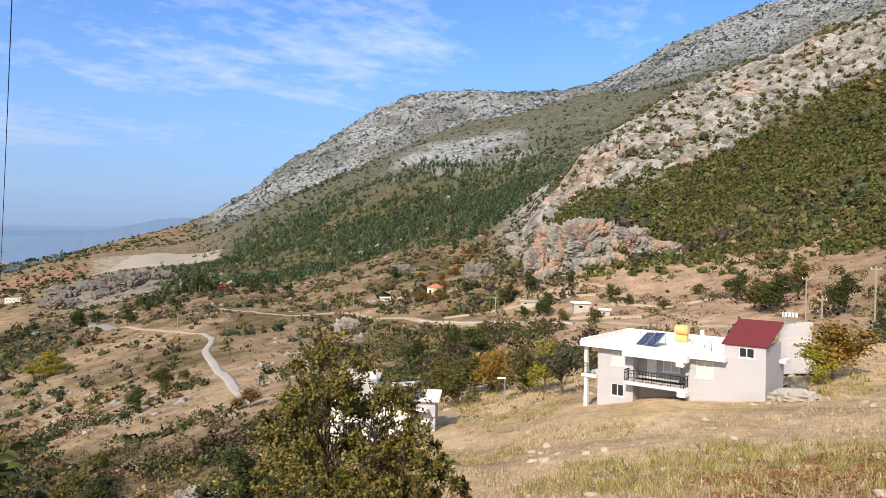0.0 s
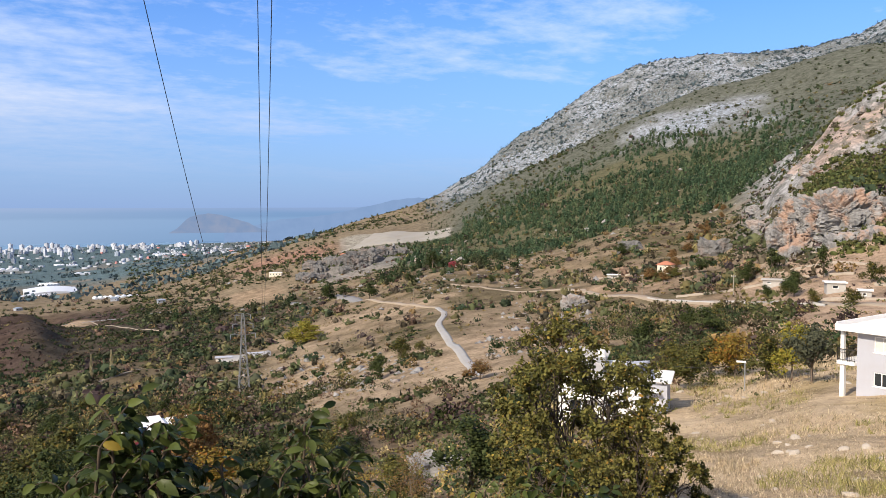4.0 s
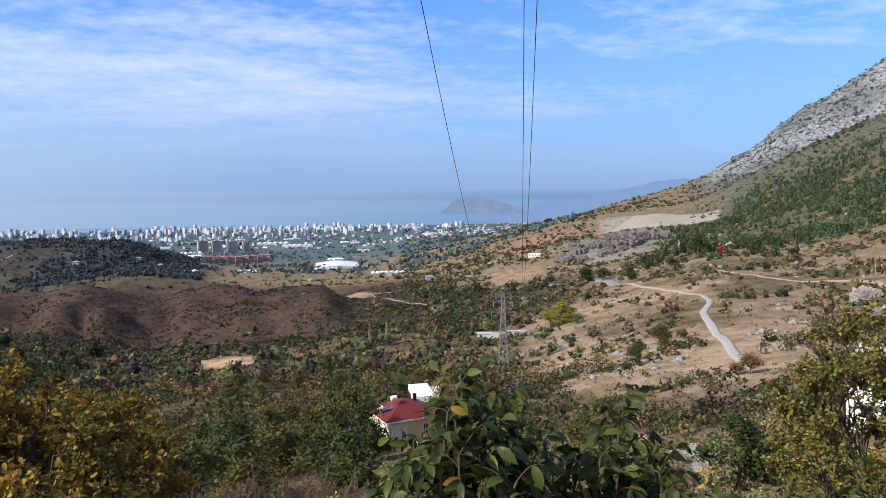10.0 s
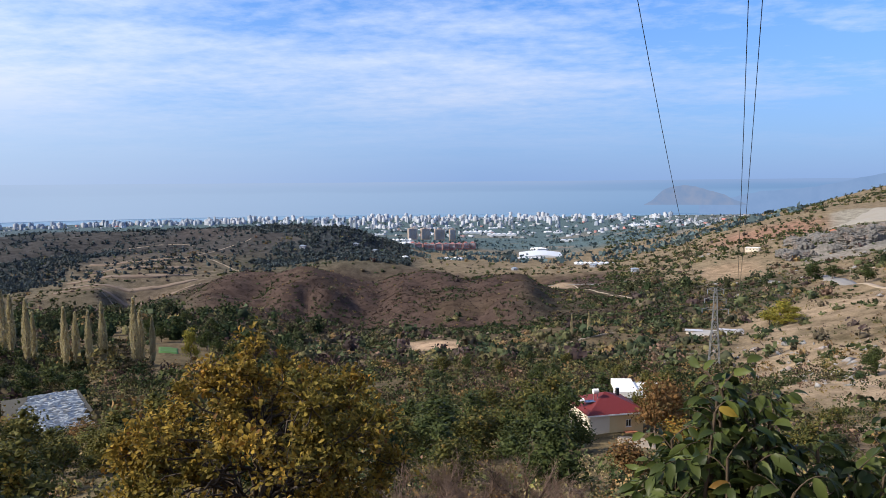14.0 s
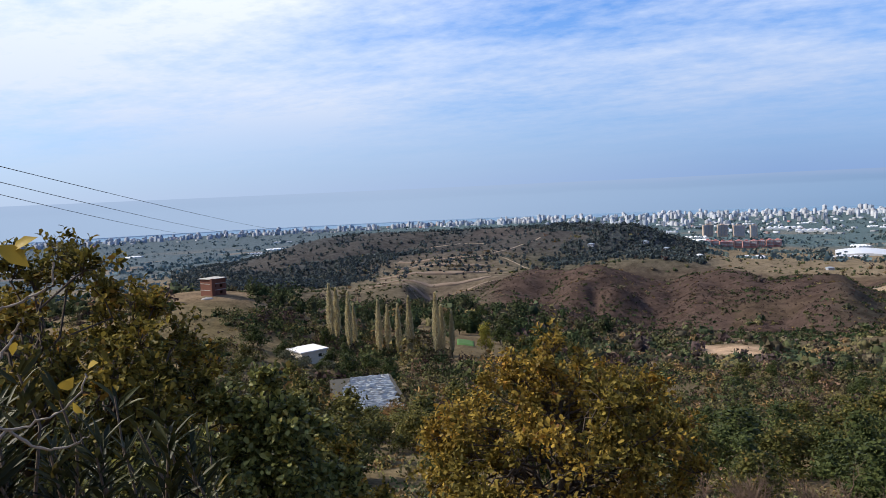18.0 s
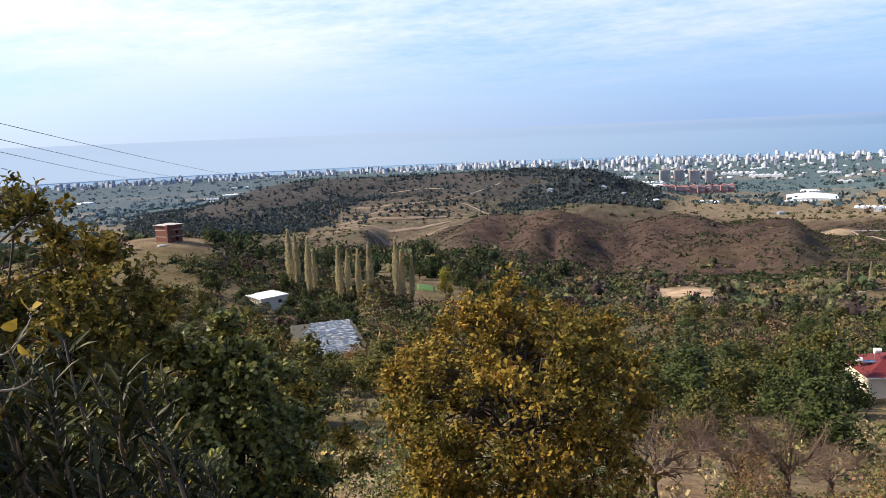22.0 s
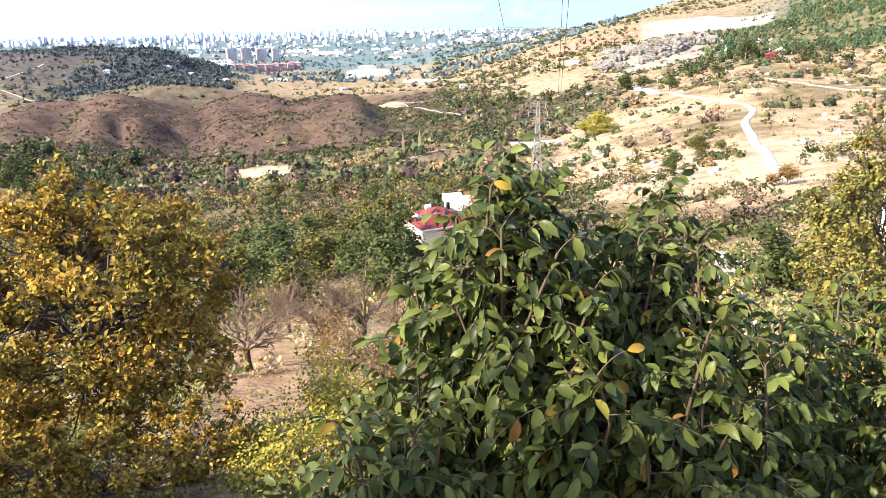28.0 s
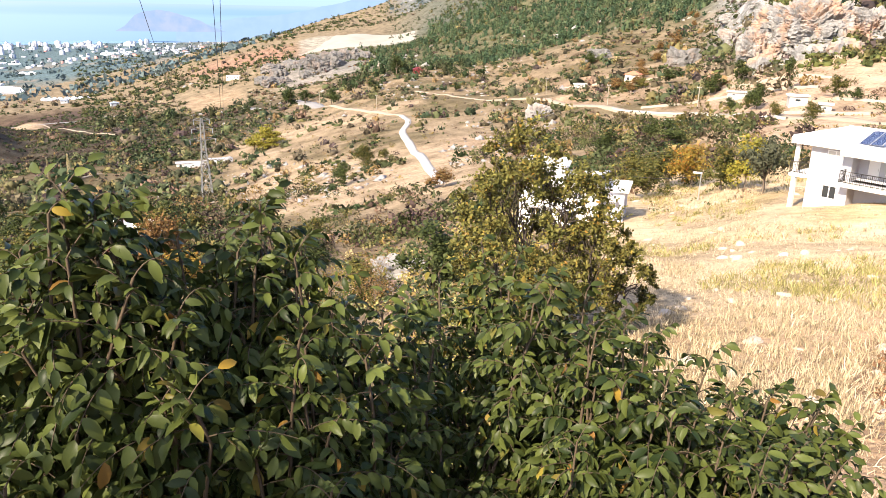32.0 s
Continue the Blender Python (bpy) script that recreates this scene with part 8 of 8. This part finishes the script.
def poles():
    first = None
    for az, r, tall, lab in ((74.0, 141, 8.2, "weathered wooden utility pole beside the lane"), (78.15, 122, 9.4, "tall utility pole with crossarm on the slope"), (55.5, 275, 9, "distant utility pole below the cliff"), (28.0, 392, 8, "utility pole on the ridge lane"), (45.5, 290, 8, "utility pole by the upper lane"), (51.9, 236, 7, "utility pole by the terraces"), (23.7, 500, 9, "far utility pole by the road"), (40.9, 365, 8, "utility pole above the rock"), (75.0, 128, 5.5, "slim post by the drive")):
        g = at(az, r)
        ob = thing("utility_pole", facing(az, r, g.z - 0.2), lab, "pole", "utility poles")
        part("pole", rods(((0, 0, 0), (0, 0, tall), 0.13), sides=9), WOODPOLE, ob)
        part("crossarm", boxes((-0.7, 0.7, -0.06, 0.06, tall - 0.5, tall - 0.36)), STEEL, ob)
        for x in (-0.6, 0, 0.6):
            part("insulator", rods(((x, 0, tall - 0.36), (x, 0, tall - 0.15), 0.05), sides=7), WHITE, ob)
    g = at(52.7, 89)
    s = thing("street_lamp", facing(52.7, 89, g.z - 0.2), "short street lamp at the edge of the field", "lamp")
    part("pole", rods(((0, 0, 0), (0, 0, 3.4), 0.07), sides=8), STEEL, s)
    part("head", boxes((-0.9, 0.1, -0.12, 0.12, 3.35, 3.55), bevel=0.04), WHITE, s)
    b = at(47.9, 90)
    cable("garden_cable", [g.lerp(b, t) + Vector((0, 0, 3.0 + 0.6 * t - 1.2 * t * (1 - t))) for t in np.linspace(0, 1, 14)], 0.03, "yellowish cable from lamp to villa")
    # road sign by the drive
    g = at(73.0, 139)
    s = thing("road_sign", facing(73.0, 139, g.z), "white and dark chevron board by the lane", "sign")
    part("board", boxes((-1.2, 1.2, -0.04, 0.04, 1.6, 2.4)), WHITE, s)
    for k in range(4):
        part("chevron", boxes((-1.0 + k * 0.55, -0.75 + k * 0.55, -0.06, -0.045, 1.62, 2.38)), SHADED, s)
    part("post", rods(((-0.8, 0.06, 0), (-0.8, 0.06, 1.7), 0.05)), STEEL, s)
    part("post", rods(((0.8, 0.06, 0), (0.8, 0.06, 1.7), 0.05)), STEEL, s)


poles()


# ---- rocks ----
def rock_look(n, tone=1.0, rust=0.8):
    pos = n.add("ShaderNodeNewGeometry").outputs["Position"]
    big = n.noise(pos, 0.12, 5.0, 0.6)
    streak = n.noise(n.add("ShaderNodeMapping", {"Vector": pos, "Scale": (0.5, 0.5, 0.08)}).outputs[0], 1.0, 6.0, 0.65)
    fine = n.noise(pos, 1.4, 5.0, 0.6)
    col = n.mix(n.range(streak, 0.35, 0.68), c4(0.24 * tone, 0.235 * tone, 0.23 * tone), c4(0.46 * tone, 0.44 * tone, 0.42 * tone))
    col = n.mix(n.range(big, 0.5, 0.6, 0.0, rust), col, c4(0.42, 0.25, 0.16))
    col = n.mix(n.range(fine, 0.55, 0.8, 0.0, 0.6), col, c4(0.15, 0.145, 0.14))
    surface(n, col, 0.95, n.math("ADD", fine, streak), 0.9, 0.6, spec=0.1)


ROCK = material("cliff_limestone", lambda n: rock_look(n, 0.72, 0.65))
HILLROCK = material("hill_limestone", lambda n: rock_look(n, 0.78, 0.3))
GREYROCK = material("grey_limestone", lambda n: rock_look(n, 0.45, 0.15))


def crags():
    rng = np.random.default_rng(81)

    def mass(name, az, r, w, d, tall, label, seed, jag=0.33, sub=5, turn=0.0, sink=0.25, mat=None, level=None):
        g = at(az, r)
        ob = thing(name, facing(az, r, g.z + tall * sink if level is None else level, turn), label, "rock")
        bm = bmesh.new()
        bmesh.ops.create_icosphere(bm, subdivisions=sub, radius=1.0)
        off = Vector((seed * 3.1, seed * 1.7, seed * 0.9))
        for v in bm.verts:
            c = v.co.copy()
            c.x = math.copysign(abs(c.x) ** 0.75, c.x)
            c.z = math.copysign(abs(c.z) ** 0.8, c.z)
            n1 = noise.noise(Vector((c.x * 2.4, c.y * 2.4, c.z * 0.6)) + off)
            d1 = noise.voronoi(Vector((c.x * 4.6, c.y * 4.6, c.z * 0.9)) + off)[0]
            d2 = noise.voronoi(Vector((c.x * 12, c.y * 12, c.z * 2.6)) + off)[0]
            n3 = noise.noise(c * 15 + off)
            k = 1 + jag * n1 + 0.15 * (min(1, (d1[1] - d1[0]) * 3.5) - 1) + 0.08 * (min(1, (d2[1] - d2[0]) * 3) - 1) - 0.06 * d1[0] + 0.05 * n3 + 0.03 * noise.noise(c * 31 + off)
            v.co = Vector((c.x * w / 2 * k, c.y * d / 2 * k, c.z * tall * k))
        part("rock_face", bm, mat or ROCK, ob)
        return ob
    mass("cliff", 58.2, 288, 36, 24, 11.8, "grey and orange limestone cliff above the terraces", 1, 0.2, 6, level=-4.6)
    mass("cliff", 61.6, 290, 24, 22, 8.5, "lower shoulder of the limestone cliff", 2, 0.25, 6, level=-4.2)
    mass("cliff", 55.4, 285, 15, 16, 7.5, "grey buttress of the limestone cliff", 3, 0.25, 5, level=-10.0)
    for k in range(16):
        az, r, s = rng.uniform(54.6, 63.2), rng.uniform(270, 279), rng.uniform(2.5, 6.5)
        mass("outcrop", az, r, s * 1.3, s, s * rng.uniform(0.35, 0.6), "broken limestone block below the cliff", 90 + k, 0.4, 3, rng.uniform(-40, 40))
    mass("cliff", 64.3, 293, 17, 16, 5.5, "low end of the limestone cliff", 12, 0.25, 5, level=-6.5)
    mass("boulder", 40.5, 293, 10.5, 8, 4.6, "pale grey boulder on the slope", 4, 0.3, 4, mat=HILLROCK)
    for k in range(14):
        az, r, w = rng.uniform(19.5, 28), rng.uniform(790, 930), rng.uniform(8, 20)
        mass("outcrop", az, r, w * 1.4, w, w * rng.uniform(0.3, 0.55), "broken grey rocks among scrub under the quarry", 140 + k, 0.45, 4, rng.uniform(-40, 40), mat=GREYROCK)
    mass("outcrop", 24.2, 835, 44, 30, 13, "dark grey rock outcrop under the quarry", 5, 0.4, 5, mat=GREYROCK)
    mass("outcrop", 26.0, 880, 30, 26, 9, "weathered grey outcrop under the quarry", 6, 0.4, 5, mat=GREYROCK)
    mass("outcrop", 22.5, 870, 28, 24, 8, "low reddish grey outcrop", 7, 0.4, 4, mat=GREYROCK)
    mass("outcrop", 50.4, 400, 18, 12, 7, "small grey outcrop on the wooded slope", 8, 0.4, 4, mat=GREYROCK)
    mass("outcrop", 44.6, 470, 16, 10, 5, "grey rocks beside the wood", 9, 0.4, 4, mat=GREYROCK)
    mass("stone_heap", 29.4, 62, 5.5, 3.5, 1.6, "pale heap of stones and rubble on the bank", 10, 0.4, 4)
    mass("stone_heap", 27.6, 52, 4.0, 3.0, 1.2, "reddish heap of earth and stones", 11, 0.4, 4)
    mass("gravel_heap", 73.4, 66, 4.2, 2.4, 0.8, "low heap of grey gravel beside the house", 13, 0.2, 4, mat=GRAVEL)
    for k in range(7):
        mass("rubble", rng.uniform(72.4, 74.2), rng.uniform(72, 80), rng.uniform(0.8, 1.8), 0.9, rng.uniform(0.3, 0.6), "broken stones dumped beside the drive", 170 + k, 0.45, 3, mat=GREYROCK)
    for k in range(70):
        az, r = rng.uniform(53, 82), rng.uniform(346, 475)
        x, y = r * math.sin(radians(az)), r * math.cos(radians(az))
        if crag(np.array([az]), np.array([r]), np.array([x]), np.array([y]))[0] < 0.45:
            continue
        s = rng.uniform(3, 9)
        mass("outcrop", az, r, s * 1.3, s, s * rng.uniform(0.25, 0.45), "pale limestone crag on the rock hill", 20 + k, 0.45, 4, rng.uniform(-40, 40), mat=HILLROCK)

    # loose pale stones over the slopes
    a, r, p = strew(rng, 5200, (10, 70), (170, 1000), lambda a, r, x, y: (1 - lanes(a, r)) * ramp01(rough(x, y, 45, 161, 3) + 0.4 * crag(a, r, x, y), 0.0, 0.5))
    n = len(a)
    o = np.array([(1, 0, 0), (0, 1, 0), (-1, 0, 0), (0, -1, 0), (0, 0, 1), (0, 0, -1)], float)
    tri = np.array([(0, 1, 4), (1, 2, 4), (2, 3, 4), (3, 0, 4), (1, 0, 5), (2, 1, 5), (3, 2, 5), (0, 3, 5)])
    size = rng.gamma(2.0, 0.3, n) * (0.5 + r / 500) + 0.2
    v = o[None] * rng.uniform(0.5, 1.1, (n, 6, 1)) * size[:, None, None] * np.array([1.2, 1.2, 0.7]) + rng.normal(size=(n, 6, 3)) * 0.2 * size[:, None, None] + p[:, None]
    tagged(new("stones", mesh_np("stones", v.reshape(-1, 3), (tri[None] + (np.arange(n) * 6)[:, None, None]).reshape(-1, 3), material("loose_limestone", lambda n: rock_look(n, 0.85, 0.4)))), "loose grey and rusty limestone blocks on the slopes", "stones", kind="stuff")


crags()


# ---- hand-built terraces and yards ----
def bank_sheet(a0, a1, r0, r1, lift, n):
    """A sheet over the ground whose far edge slants in towards its first end."""
    u, v = np.meshgrid(np.linspace(0, 1, n), np.linspace(0, 1, n), indexing="ij")
    a = np.radians(a0 + (a1 - a0) * u)
    r = r0 + (r1 - r0) * v * np.minimum(1, 0.05 + u * 3.0) + 14 * np.sin(u * 9) * (1 - v)
    x, y = (r * np.sin(a)).ravel(), (r * np.cos(a)).ravel()
    rim = np.minimum(np.minimum(u, 1 - u), np.minimum(v, 1 - v)).ravel()
    z = height(x, y) + np.where(rim < 1e-6, -0.8, lift)
    i, j = np.meshgrid(np.arange(n - 1), np.arange(n - 1), indexing="ij")
    return np.c_[x, y, z], np.stack([i * n + j, i * n + j + 1, (i + 1) * n + j + 1, (i + 1) * n + j], -1).reshape(-1, 4)


def terraces():
    stonework = plain("dry_stone", (0.34, 0.285, 0.225), 0.95, 0.5, 1.5)
    for line in ([(52.6, 246), (56, 236), (59.6, 226)], [(53.4, 262), (57, 252), (60.5, 240)], [(48.0, 268), (52.0, 248)], [(60.8, 208), (64.5, 200), (68, 198)], [(42, 380), (46, 366), (49, 352)], [(56.8, 196), (60, 189), (63, 182)]):
        drape("wall_terrace", line, 0.8, stonework, "dry stone terrace wall on the slope", "wall", lift=0.6)
    for k in range(9):
        r = 880 + k * 30
        drape("terrace_bank", [(-33.5 + k * 0.3, r + 12), (-30, r), (-26.5, r - 6), (-23.5 - k * 0.2, r + 4)], 7.0, plain("terrace_soil", (0.20, 0.15, 0.112), 0.95, 0.4, 0.1), "pale farmed terrace on the seaward hill", "terrace", lift=0.9)
    for line in ([(-38, 1180), (-33, 1260), (-28, 1330), (-22, 1300)], [(-23, 1060), (-21, 1000), (-19.6, 930)], [(-20, 1240), (-22.5, 1150), (-25, 1120)], [(-12, 350), (-8, 352), (-4, 372), (0, 392)], [(-3, 300), (2, 308), (6, 330), (10, 370)]):
        drape("road_track", line, 2.0, DIRT, "pale dirt track across the slope", "road")
    drape("wall_lane", [(45.9, 279), (51.8, 227), (57.9, 184)], 0.5, CONCRETE, "low concrete wall along the lane", "wall", lift=0.6)
    tagged(new("platform", mesh_np("platform", *patch(13.2, 17.2, 338, 362, 0.9), GRAVEL, True)), "pale levelled platform beside the pylon", "platform", kind="structure")
    bank = at(25.4, 1130)
    tagged(new("spoil_bank", mesh_np("spoil_bank", *bank_sheet(22.3, 31.0, 1005, 1190, 1.2, 40), plain("grey_spoil", (0.30, 0.275, 0.232), 0.95, 0.3, 0.06), True)), "smooth grey spoil bank of the quarry", "bank", kind="structure")
    s = small_house(13.6, 350, 7, 3, 1.5, PALE, GREYISH, "low white sheds on the platform", 0)
    s = small_house(16.0, 352, 8, 2, 1.2, PALE, GREYISH, "low white wall on the platform", 0)


terraces()


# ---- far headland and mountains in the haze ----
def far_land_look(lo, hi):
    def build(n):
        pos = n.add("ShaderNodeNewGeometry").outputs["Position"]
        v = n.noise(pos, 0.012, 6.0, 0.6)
        # the distance haze is painted as this colour, which glows by itself below
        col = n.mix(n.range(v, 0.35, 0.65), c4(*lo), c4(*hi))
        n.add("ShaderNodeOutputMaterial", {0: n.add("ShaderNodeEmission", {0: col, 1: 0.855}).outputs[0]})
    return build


def far_land(name, r, pts, mat, label, depth=40, low=-2.4):
    a = np.linspace(pts[0][0], pts[-1][0], 220)
    e = np.interp(a, [p[0] for p in pts], [p[1] for p in pts])
    e = e + np.clip((e - low) * 2, 0, 1) * 0.05 * rough(a * 60, a * 0, 60, 5, 4)
    top = r * np.tan(np.radians(e))
    x, y = np.sin(np.radians(a)), np.cos(np.radians(a))
    base = r * math.tan(radians(low))
    V = np.concatenate([np.c_[x * r, y * r, np.full(len(a), base)], np.c_[x * (r + depth * 0.5), y * (r + depth * 0.5), (top + base) / 2 + 0.2 * (top - base)], np.c_[x * (r + depth), y * (r + depth), np.maximum(top, base)]])
    n = len(a)
    k = np.arange(n - 1)
    Q = np.concatenate([np.stack([k + o, k + o + 1, k + o + n + 1, k + o + n], -1) for o in (0, n)])
    tagged(new(name, mesh_np(name, V, Q, mat, True)), label, "land", kind="structure")


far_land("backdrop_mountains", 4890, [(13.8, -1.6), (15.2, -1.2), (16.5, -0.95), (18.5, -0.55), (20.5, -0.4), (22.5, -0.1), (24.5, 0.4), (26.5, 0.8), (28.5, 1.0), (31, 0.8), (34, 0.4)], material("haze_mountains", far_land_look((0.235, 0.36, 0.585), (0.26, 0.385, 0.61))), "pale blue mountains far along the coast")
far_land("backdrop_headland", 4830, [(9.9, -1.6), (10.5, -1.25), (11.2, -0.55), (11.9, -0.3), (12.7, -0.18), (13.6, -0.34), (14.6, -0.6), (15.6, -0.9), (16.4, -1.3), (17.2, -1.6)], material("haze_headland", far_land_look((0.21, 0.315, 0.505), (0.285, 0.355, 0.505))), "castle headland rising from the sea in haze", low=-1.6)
